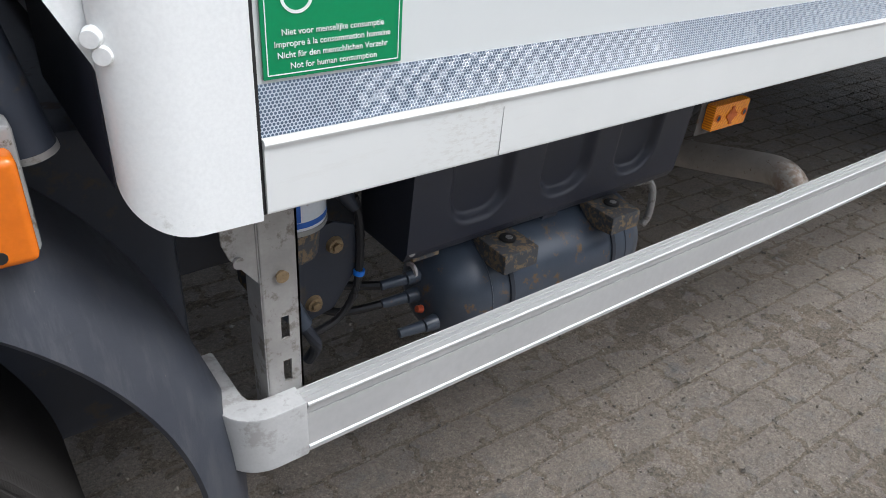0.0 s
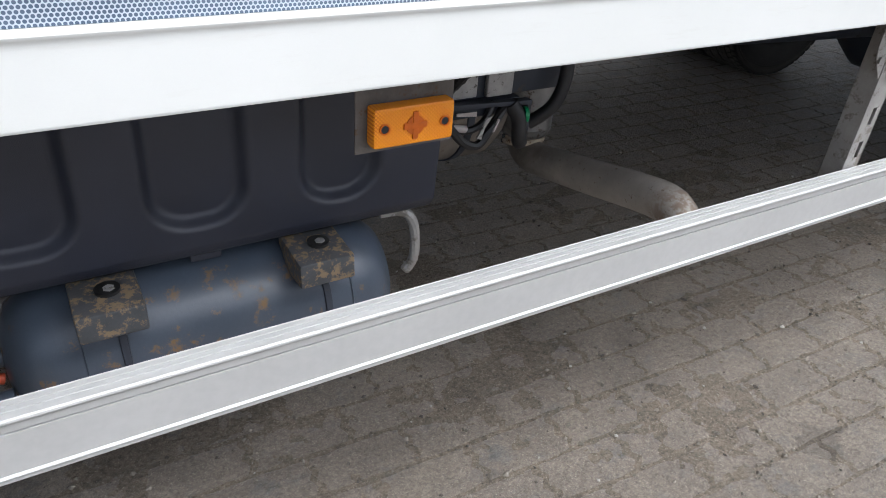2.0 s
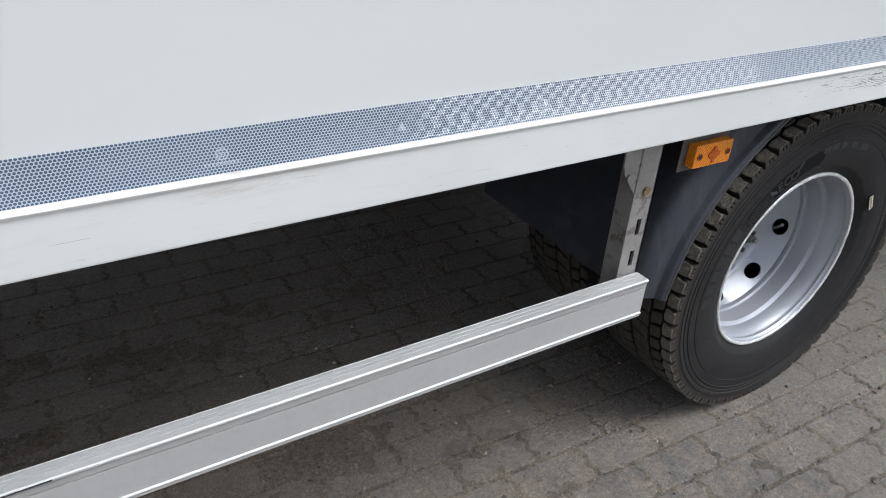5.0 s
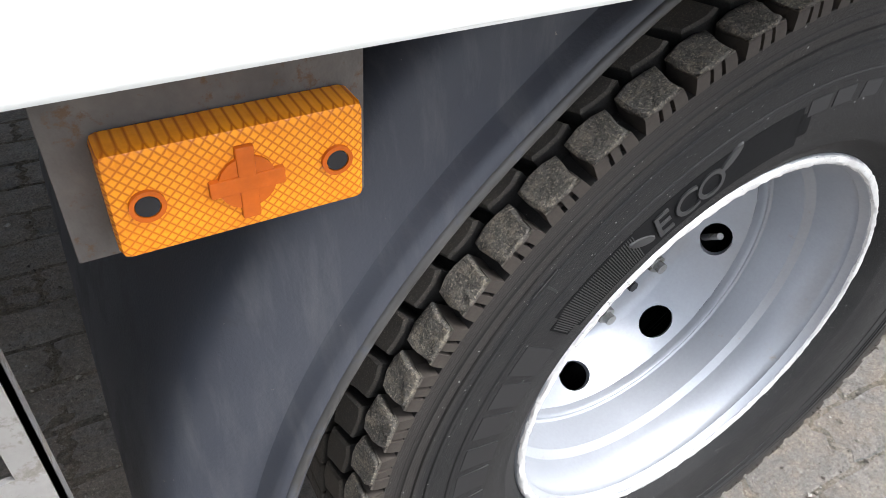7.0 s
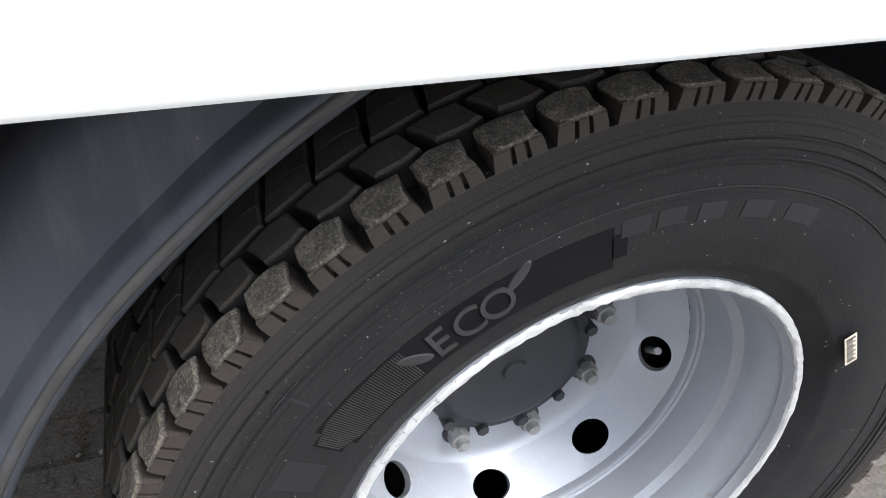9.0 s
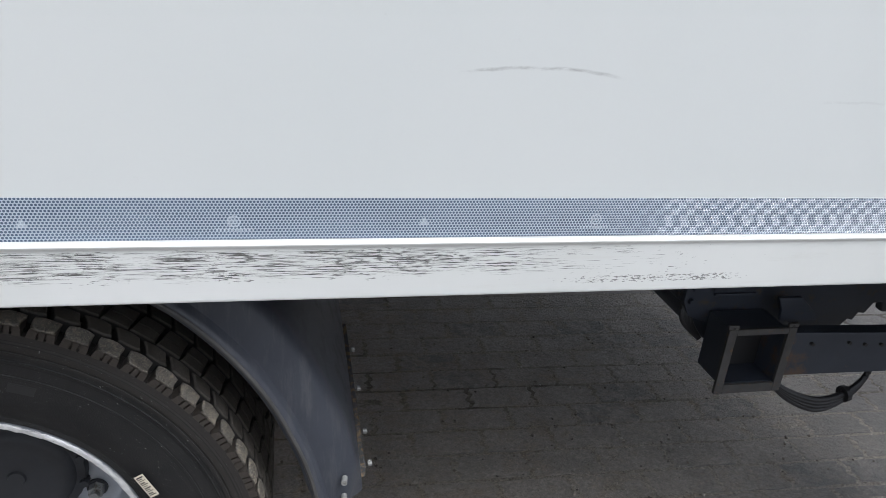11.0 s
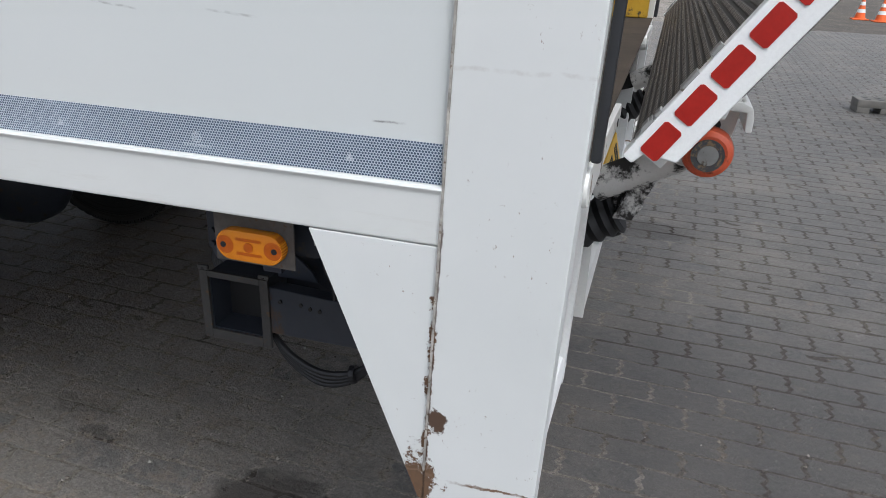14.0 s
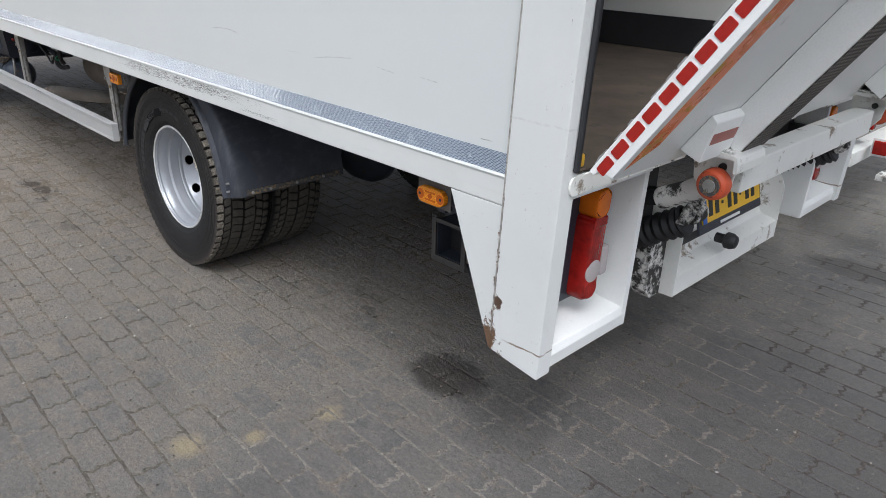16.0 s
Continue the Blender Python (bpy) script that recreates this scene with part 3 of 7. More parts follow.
def paving(name, by_island):
    """Worn concrete pavers under a film of trodden dust, with grit, pale flecks, dark patches and colour lightened
    beneath the truck.
    """
    n = Nodes(name)
    x, y, z = n.xyz()
    if by_island:
        rnd = n.t.nodes.new("ShaderNodeNewGeometry").outputs["Random Per Island"]
    else:
        rnd = n.random()
    base = n.mix(rnd, (0.103, 0.099, 0.095), (0.150, 0.142, 0.133))
    front = n.math("MULTIPLY", n.ramp(x, 6.7, 4.6), n.ramp(y, -2.2, -0.7))
    dust = n.ramp(n.math("ADD", n.noise(1.7, 7, 0.68), n.math("MULTIPLY", front, 0.20)), 0.46, 0.68)
    base = n.mix(n.math("MULTIPLY", dust, 0.54), base, (0.295, 0.264, 0.222))
    # dry: colour lightened beneath the truck, in place of light reaching it.
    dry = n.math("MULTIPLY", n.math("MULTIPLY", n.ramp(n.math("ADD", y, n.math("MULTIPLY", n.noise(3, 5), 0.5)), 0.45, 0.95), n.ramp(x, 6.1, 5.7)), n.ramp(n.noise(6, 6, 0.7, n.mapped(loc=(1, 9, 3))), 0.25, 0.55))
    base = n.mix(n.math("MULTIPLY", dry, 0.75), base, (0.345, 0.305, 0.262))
    polished = n.math("MULTIPLY", n.ramp(rnd, 0.80, 0.84), n.ramp(n.noise(16, 7, 0.75, n.mapped(loc=(5, 0, 2))), 0.42, 0.56))
    base = n.mix(n.math("MULTIPLY", polished, 0.7), base, (0.095, 0.095, 0.098))
    film = n.ramp(n.noise(13, 8, 0.75, n.mapped(loc=(2, 8, 1))), 0.44, 0.62)
    base = n.mix(n.math("MULTIPLY", film, 0.55), base, (0.190, 0.178, 0.160))
    dark = n.ramp(n.noise(5.5, 7, 0.7, n.mapped(loc=(7, 1, 4))), 0.56, 0.70)
    base = n.mix(n.math("MULTIPLY", dark, 0.55), base, (0.120, 0.115, 0.110))
    grit = n.noise(120, 6, 0.78)
    base = n.mix(n.math("MULTIPLY", n.ramp(grit, 0.42, 0.66), 0.50), base, (0.120, 0.111, 0.100))
    lime = n.math("MULTIPLY", n.ramp(n.noise(34, 8, 0.8, n.mapped((1, 0.6, 1), (1, 3, 0))), 0.58, 0.66), n.ramp(n.noise(2.2, 3, 0.5, n.mapped(loc=(0, 4, 6))), 0.50, 0.60))
    base = n.mix(n.math("MULTIPLY", lime, 0.75), base, (0.36, 0.345, 0.32))
    dots = n.ramp(n.noise(210, 4, 0.7, n.mapped(loc=(9, 2, 3))), 0.60, 0.66)
    base = n.mix(n.math("MULTIPLY", dots, 0.65), base, (0.065, 0.060, 0.055))
    speck = n.ramp(n.noise(300, 3, 0.6), 0.63, 0.68)
    base = n.mix(n.math("MULTIPLY", speck, 0.6), base, (0.40, 0.38, 0.35))
    base = n.mix(sand_cover(n, x), base, sand_colour(n))
    cracks = n.ramp(n.noise(48, 9, 0.82, n.mapped((1, 1.3, 1), (2, 5, 0))), 0.60, 0.66)
    base = n.mix(n.math("MULTIPLY", cracks, 0.55), base, (0.085, 0.078, 0.070))
    grain = n.math("ADD", n.math("MULTIPLY", n.noise(62, 10, 0.86, n.mapped(loc=(2, 2, 9))), 0.6), n.math("MULTIPLY", n.noise(190, 6, 0.85, n.mapped(loc=(6, 1, 5))), 0.4))
    base = n.scaled(base, n.math("ADD", 0.44, n.math("MULTIPLY", n.ramp(grain, 0.36, 0.64), 1.12)))
    spots = oil_spots(n, x, y)
    for cx, cy, a in ((5.198, -0.592, 0.075), (5.367, -0.128, 0.055), (5.30, -0.40, 0.05)):
        d = n.math("SQRT", n.math("ADD", n.math("POWER", n.math("SUBTRACT", x, cx), 2.0), n.math("POWER", n.math("SUBTRACT", y, cy), 2.0)))
        d = n.math("ADD", d, n.math("MULTIPLY", n.math("SUBTRACT", n.noise(16, 6, 0.7), 0.5), 0.12))
        base = n.mix(n.math("MULTIPLY", n.ramp(d, a, a * 0.3), 0.75), base, (0.40, 0.32, 0.19))
    base = n.mix(n.math("MULTIPLY", spots, 0.80), base, (0.048, 0.040, 0.033))
    # Large darker patch behind the truck, with a wandering edge.
    u, v = n.math("DIVIDE", n.math("SUBTRACT", x, 6.85), 1.0), n.math("DIVIDE", n.math("SUBTRACT", y, 0.75), 0.9)
    dark_patch = n.math("ADD", n.math("SQRT", n.math("ADD", n.math("MULTIPLY", u, u), n.math("MULTIPLY", v, v))), n.math("MULTIPLY", n.math("SUBTRACT", n.noise(2.6, 7, 0.7, n.mapped(loc=(3, 1, 1))), 0.5), 1.4))
    base = n.mix(n.math("MULTIPLY", n.ramp(dark_patch, 1.25, 0.55), 0.50), base, (0.070, 0.067, 0.064))
    rough = n.math("SUBTRACT", n.math("SUBTRACT", 0.58, n.math("MULTIPLY", dark, 0.12)), n.math("MULTIPLY", spots, 0.25))
    nor = n.bump(grit, 0.009, 0.9)
    nor = n.bump(n.noise(46, 8, 0.73), 0.018, 0.8, nor)
    return n.done(base, rough, 0.0, n.bump(n.noise(14, 6, 0.65), 0.03, 0.5, nor), 0.6)


def sand_floor():
    """Joint sand: dark and damp in places, pale and dusty in others, full of grit."""
    n = Nodes("sandy_joints")
    x, y, z = n.xyz()
    under = n.math("MULTIPLY", n.math("MULTIPLY", n.ramp(x, 3.8, 5.2), n.ramp(x, 6.8, 6.1)), n.ramp(y, -0.75, -0.35))
    pale = n.ramp(n.math("SUBTRACT", n.math("ADD", n.noise(2.2, 7, 0.7), n.math("MULTIPLY", under, 0.17)), n.math("MULTIPLY", n.ramp(x, 5.6, 7.6), 0.16)), 0.51, 0.63)
    col = n.mix(pale, (0.110, 0.100, 0.088), (0.325, 0.300, 0.262))
    front = n.ramp(x, 6.2, 3.0)
    dust = n.ramp(n.math("ADD", n.noise(1.7, 7, 0.68), n.math("MULTIPLY", front, 0.20)), 0.46, 0.68)
    col = n.mix(n.math("MULTIPLY", dust, 0.45), col, (0.240, 0.208, 0.167))
    g = n.noise(150, 6, 0.8)
    col = n.mix(n.math("MULTIPLY", n.ramp(g, 0.48, 0.62), 0.6), col, (0.070, 0.064, 0.058))
    col = n.mix(n.ramp(n.noise(310, 3, 0.6), 0.65, 0.70), col, (0.42, 0.40, 0.36))
    col = n.mix(sand_cover(n, x), col, sand_colour(n))
    grain = n.noise(75, 10, 0.86, n.mapped(loc=(3, 2, 9)))
    col = n.scaled(col, n.math("ADD", 0.50, n.math("MULTIPLY", n.ramp(grain, 0.36, 0.64), 1.0)))
    col = n.mix(n.math("MULTIPLY", oil_spots(n, x, y), 0.85), col, (0.036, 0.031, 0.027))
    return n.done(col, 0.95, 0.0, n.bump(n.noise(60, 8, 0.75), 0.016, 0.8, n.bump(g, 0.010, 0.9)), 0.2)


def loose_grit():
    n = Nodes("loose_grit")
    rnd = n.t.nodes.new("ShaderNodeNewGeometry").outputs["Random Per Island"]
    col = n.mix(rnd, (0.075, 0.067, 0.058), (0.27, 0.24, 0.20))
    return n.done(n.mix(n.ramp(rnd, 0.93, 0.96), col, (0.42, 0.40, 0.36)), 0.85, 0.0, n.bump(n.noise(400, 3), 0.001, 0.5), 0.3)


M["grit"] = loose_grit()
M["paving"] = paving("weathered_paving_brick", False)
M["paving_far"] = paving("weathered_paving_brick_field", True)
M["sand"] = sand_floor()


# ---- mesh helpers ----
def finish(bm, name, material, smooth=35):
    me = bpy.data.meshes.new(name)
    bm.normal_update()
    bm.to_mesh(me)
    bm.free()
    me.materials.append(material)
    if smooth:
        me.polygons.foreach_set("use_smooth", [True] * len(me.polygons))
        me.set_sharp_from_angle(angle=radians(smooth))
    return me


def part(name, bm, material, parent, label=""):
    ob = new(name, finish(bm, name, M[material] if isinstance(material, str) else material))
    ob.parent = parent
    if len(ob.data.polygons) < 260:
        flat = ob.modifiers.new("even_faces", "WEIGHTED_NORMAL")
        flat.keep_sharp, flat.weight = True, 90
    return tagged(ob, label)


def thing(name, label, category, group="", at=(0, 0, 0)):
    ob = new(name)
    ob.empty_display_size = 0.1
    ob.location = at
    return tagged(ob, label, category, group)


def box(x0, x1, y0, y1, z0, z1, b=0.0, seg=2, bm=None):
    bm = bm or bmesh.new()
    got = bmesh.ops.create_cube(bm, size=1.0)["verts"]
    for v in got:
        v.co = Vector(((x0 + x1) / 2 + v.co.x * (x1 - x0), (y0 + y1) / 2 + v.co.y * (y1 - y0), (z0 + z1) / 2 + v.co.z * (z1 - z0)))
    if b:
        edges = list({e for v in got for e in v.link_edges})
        bmesh.ops.bevel(bm, geom=edges, offset=b, segments=seg, profile=0.5, affect="EDGES")
    return bm


def prism(pts, axis, a, b, bev=0.0, bm=None):
    """A polygon of 2D points, drawn out along an axis from a to b. The points are the other two axes in order."""
    bm = bm or bmesh.new()
    def at(p, h):
        return {"x": (h, p[0], p[1]), "y": (p[0], h, p[1]), "z": (p[0], p[1], h)}[axis]
    lo, hi = [bm.verts.new(at(p, a)) for p in pts], [bm.verts.new(at(p, b)) for p in pts]
    fs = [bm.faces.new(lo), bm.faces.new(hi)]
    for i in range(len(pts)):
        j = (i + 1) % len(pts)
        fs.append(bm.faces.new((lo[i], lo[j], hi[j], hi[i])))
    bmesh.ops.recalc_face_normals(bm, faces=fs)
    if bev:
        bmesh.ops.bevel(bm, geom=list({e for f in fs for e in f.edges}), offset=bev, segments=2, profile=0.5, affect="EDGES")
    return bm


def rod(a, b, r, r2=None, n=16, bm=None, bev=0.0):
    """A capped cylinder or cone from a to b."""
    bm = bm or bmesh.new()
    a, b = Vector(a), Vector(b)
    got = bmesh.ops.create_cone(bm, cap_ends=True, segments=n, radius1=r, radius2=r if r2 is None else r2, depth=(b - a).length,
                                matrix=Matrix.Translation((a + b) / 2) @ (b - a).to_track_quat("Z", "Y").to_matrix().to_4x4())["verts"]
    if bev:
        rim = [e for e in {e for v in got for e in v.link_edges} if any(len(f.verts) > 4 for f in e.link_faces)]
        bmesh.ops.bevel(bm, geom=rim, offset=bev, segments=2, profile=0.5, affect="EDGES")
    return bm


def hose(points, r, n=8, step=6, bm=None, rings=None):
    """A tube along a smooth line through the points. rings: a second radius, for corrugated tube."""
    bm = bm or bmesh.new()
    p = [Vector(q) for q in points]
    line = []
    for i in range(len(p) - 1):
        a, b, c, d = p[max(i - 1, 0)], p[i], p[i + 1], p[min(i + 2, len(p) - 1)]
        for k in range(step):
            t = k / step
            line.append(0.5 * (2 * b + (c - a) * t + (2 * a - 5 * b + 4 * c - d) * t * t + (3 * b - a - 3 * c + d) * t ** 3))
    line.append(p[-1])
    prev, up = None, Vector((0.31, 0.12, 0.94)).normalized()
    for i, q in enumerate(line):
        way = (line[min(i + 1, len(line) - 1)] - line[max(i - 1, 0)]).normalized()
        s = way.cross(up).normalized()
        w = s.cross(way)
        rr = rings if rings and i % 2 else r
        ring = [bm.verts.new(q + (s * math.cos(2 * math.pi * k / n) + w * math.sin(2 * math.pi * k / n)) * rr) for k in range(n)]
        if prev:
            for k in range(n):
                bm.faces.new((prev[k], prev[(k + 1) % n], ring[(k + 1) % n], ring[k]))
        else:
            bm.faces.new(ring[::-1])
        prev = ring
    bm.faces.new(prev)
    bmesh.ops.recalc_face_normals(bm, faces=bm.faces)
    return bm


def spun(profile, n=64, a0=0.0, a1=360.0, closed=False, bm=None):
    """A profile of (radius, y) turned about the Y axis; angles from +x towards +z."""
    bm = bm or bmesh.new()
    full = abs(a1 - a0) >= 360
    rings = []
    for k in range(n if full else n + 1):
        a = radians(a0 + (a1 - a0) * k / n)
        rings.append([bm.verts.new((r * math.cos(a), y, r * math.sin(a))) for r, y in profile])
    m = len(profile)
    for k in range(n):
        p, q = rings[k], rings[(k + 1) % len(rings)]
        for i in range(m if closed else m - 1):
            j = (i + 1) % m
            bm.faces.new((p[i], p[j], q[j], q[i]))
    if closed and not full:
        bm.faces.new(rings[0])
        bm.faces.new(rings[-1])
    bmesh.ops.recalc_face_normals(bm, faces=bm.faces)
    return bm


def moved(bm, m):
    bm.transform(m)
    return bm


def lettering(text, size, m, material, parent, name="lettering", depth=0.0006, spacing=1.0):
    """Raised words as a mesh, laid out in the plane of m (x along, y up)."""
    cu = bpy.data.curves.new(name, "FONT")
    cu.body, cu.size, cu.align_x, cu.align_y, cu.extrude, cu.space_character = text, size, "CENTER", "CENTER", depth, spacing
    ob = bpy.data.objects.new(name, cu)
    scene.collection.objects.link(ob)
    dg = bpy.context.evaluated_depsgraph_get()
    me = bpy.data.meshes.new_from_object(ob.evaluated_get(dg))
    bpy.data.objects.remove(ob)
    me.transform(m)
    me.materials.clear()
    me.materials.append(M[material])
    out = new(name, me)
    out.parent = parent
    return out


FACING = Matrix(((1, 0, 0, 0), (0, 0, -1, 0), (0, 1, 0, 0), (0, 0, 0, 1)))  # a plane that faces -y, x along, z up

# ---- the yard ----
ground_bm = bmesh.new()
bmesh.ops.create_grid(ground_bm, x_segments=60, y_segments=60, size=1.0)
for v in ground_bm.verts:
    v.co = Vector((3 + 400 * v.co.x * abs(v.co.x) ** 1.5, 400 * v.co.y * abs(v.co.y) ** 1.5, -0.0015))
ground = tagged(new("ground", finish(ground_bm, "ground", M["sand"])), "grey sand-filled brick yard under an overcast sky", "ground", kind="structure")

# ---- the truck ----
WIDE = 2.34                       # the box runs from y = 0 to this
TOP = 3.35
Z_SKIRT, Z_TAPE0, Z_TAPE1 = 0.938, 1.023, 1.077
FRONT, REAR = -0.54, 6.0
truck = thing("box_truck", "white box truck with dark chassis and a half-open tail lift", "truck")

# side walls, roof, floor and front of the box
part("side_panel", box(-0.42, REAR + 0.02, 0.004, 0.05, 1.0, TOP - 0.06), "panel", truck, "smooth white laminate side with faint grey scrapes")
part("side_panel", box(-0.42, REAR + 0.02, WIDE - 0.05, WIDE - 0.004, 1.0, TOP - 0.06), "panel", truck, "smooth white laminate side")
part("roof", prism([(-0.44, TOP - 0.008), (REAR + 0.19, TOP - 0.008), (REAR + 0.19, TOP), (-0.44, TOP)], "y", 0.0, WIDE), "milky", truck, "milky white box roof")
part("bulkhead", box(-0.50, -0.42, 0.09, WIDE - 0.09, 1.0, TOP - 0.06), "white_gloss", truck, "white front wall of the box")
part("cargo_floor", box(-0.42, 6.10, 0.05, WIDE - 0.05, 1.03, 1.06), "ply", truck, "worn grey-brown plywood cargo floor")
part("floor_underside", box(-0.42, 5.98, 0.05, WIDE - 0.05, 0.985, 1.026), "floor_base", truck, "brown plywood underside of the cargo floor")
for y0, y1 in ((0.052, 0.060), (WIDE - 0.060, WIDE - 0.052)):
    part("kick_strip", box(-0.40, 6.0, y0, y1, 1.061, 1.24, 0.002), "kick", truck, "black rubber kick strip inside the box")
    part("liner", box(-0.40, 6.0, y0 + (0.001 if y0 < 1 else 0.003), y1 - (0.003 if y0 < 1 else 0.001), 1.241, TOP - 0.07), "inner_wall", truck, "white inner wall panel of the box")
for x in np.arange(0.0, 5.9, 0.45):
    part("cross_member", box(x, x + 0.05, 0.06, WIDE - 0.06, 0.925, 0.984, 0.004), "galv", truck)

# lower skirt profile with a bright rounded lip
for side in (0, 1):
    pts = [(0.000, Z_SKIRT), (-0.002, Z_SKIRT + 0.004), (-0.003, 1.010), (-0.0055, 1.0145), (-0.006, 1.018), (-0.004, 1.0215), (0.003, 1.0225), (0.030, 1.0225), (0.030, Z_SKIRT + 0.012), (0.012, Z_SKIRT)]
    if side:
        pts = [(WIDE - y, z) for y, z in pts][::-1]
    part("skirt_rail", prism(pts, "x", -0.410, REAR + 0.002), "skirt", truck, "white aluminium skirt rail with black scrapes" if not side else "white aluminium skirt rail")
part("reflective_tape", box(-0.410, REAR - 0.001, 0.0025, 0.004, Z_TAPE0, Z_TAPE1), "tape", truck, "blue-silver honeycomb reflective tape")
part("seam", box(-0.4145, -0.4105, 0.001, 0.03, Z_SKIRT, 1.6), "ink", truck, "thin dark seam beside the corner post")
part("skirt_joint", box(-0.0942, -0.0937, -0.0034, 0.0, 0.940, 1.006), "alu_cap", truck, "fine joint in the skirt rail")

# rounded front corner post, cut in a curve at its foot
def corner_post():
    bm = bmesh.new()
    cols = []
    for k in range(41):
        a = k / 40
        if a < 0.45:
            x, y = -0.416 - 0.06 * a / 0.45, -0.004
        else:
            t = (a - 0.45) / 0.55 * math.pi / 2
            x, y = -0.476 - 0.068 * math.sin(t), -0.004 + 0.034 * (1 - math.cos(t))
        w = (x + 0.416) / -0.128
        u = min(max(0, (w - 0.50) / 0.50), 1)
        z0 = Z_SKIRT - 0.004 + 0.002 * w + 0.058 * (1 - math.sqrt(1 - u * u))
        cols.append([bm.verts.new((x, y, z0 + (TOP - 0.06 - z0) * h)) for h in (0, 0.01, 0.05, 0.2, 1)])
    for p, q in zip(cols, cols[1:]):
        for i in range(4):
            bm.faces.new((p[i], q[i], q[i + 1], p[i + 1]))
    bmesh.ops.recalc_face_normals(bm, faces=bm.faces)
    bmesh.ops.solidify(bm, geom=bm.faces, thickness=0.004)
    return bm


post = part("corner_post", corner_post(), "white_gloss", truck, "rounded white front corner post")
for x, z in ((-0.548, 1.133), (-0.541, 1.118), (-0.548, 1.30)):
    part("rivet", rod((x + 0.006, 0.022, z), (x + 0.000, 0.010, z), 0.0095, 0.0080, 20, bev=0.001), "white_gloss", post)
part("fairing_plate", prism([(-0.538, 1.080), (-0.545, 1.105), (-0.578, 1.172), (-0.700, 1.420), (-0.700, 2.000), (-0.538, 2.000)], "y", 0.0315, 0.0335), "white_gloss", post, "white flared plate behind the corner post")
# Added to hide the white front wall and darken the gap by the cab.
part("gap_sheet", prism([(-0.545, 0.034), (-0.539, 0.034), (-0.530, 0.40), (-0.536, 0.40)], "z", 0.985, TOP - 0.07), "black_plastic", truck, "dark sheet added for the gap behind the corner post")

# green notice with white words
sign = part("notice", box(-0.404, -0.248, 0.0005, 0.0035, 1.081, 1.215, 0.0008), "green", truck, "green notice with four lines of white words")
for a in ((-0.400, -0.252, 1.0845, 1.0855), (-0.400, -0.252, 1.2105, 1.2115), (-0.400, -0.399, 1.0855, 1.2105), (-0.253, -0.252, 1.0855, 1.2105)):
    part("border", box(a[0], a[1], 0.0, 0.001, a[2], a[3]), "white_ink", sign)
for i, line in enumerate(("Niet voor menselijke consumptie", "Impropre à la consommation humaine", "Nicht für den menschlichen Verzehr", "Not for human consumption")):
    lettering(line, 0.0084, pose(-0.3275, 0.0002, 1.1245 - 0.0108 * i) @ FACING, "white_ink", sign, "text_line")
part("emblem", moved(spun([(0.014, -0.0002), (0.014, 0.001), (0.017, 0.001), (0.017, -0.0002)], 32, closed=True), pose(-0.367, 0, 1.158)), "white_ink", sign, "white ring emblem")

# rear corner pillars, lean a hair with the box frame
def lean(bm):
    for v in bm.verts:
        v.co.x += (v.co.z - 0.95) * 0.034
    return bm


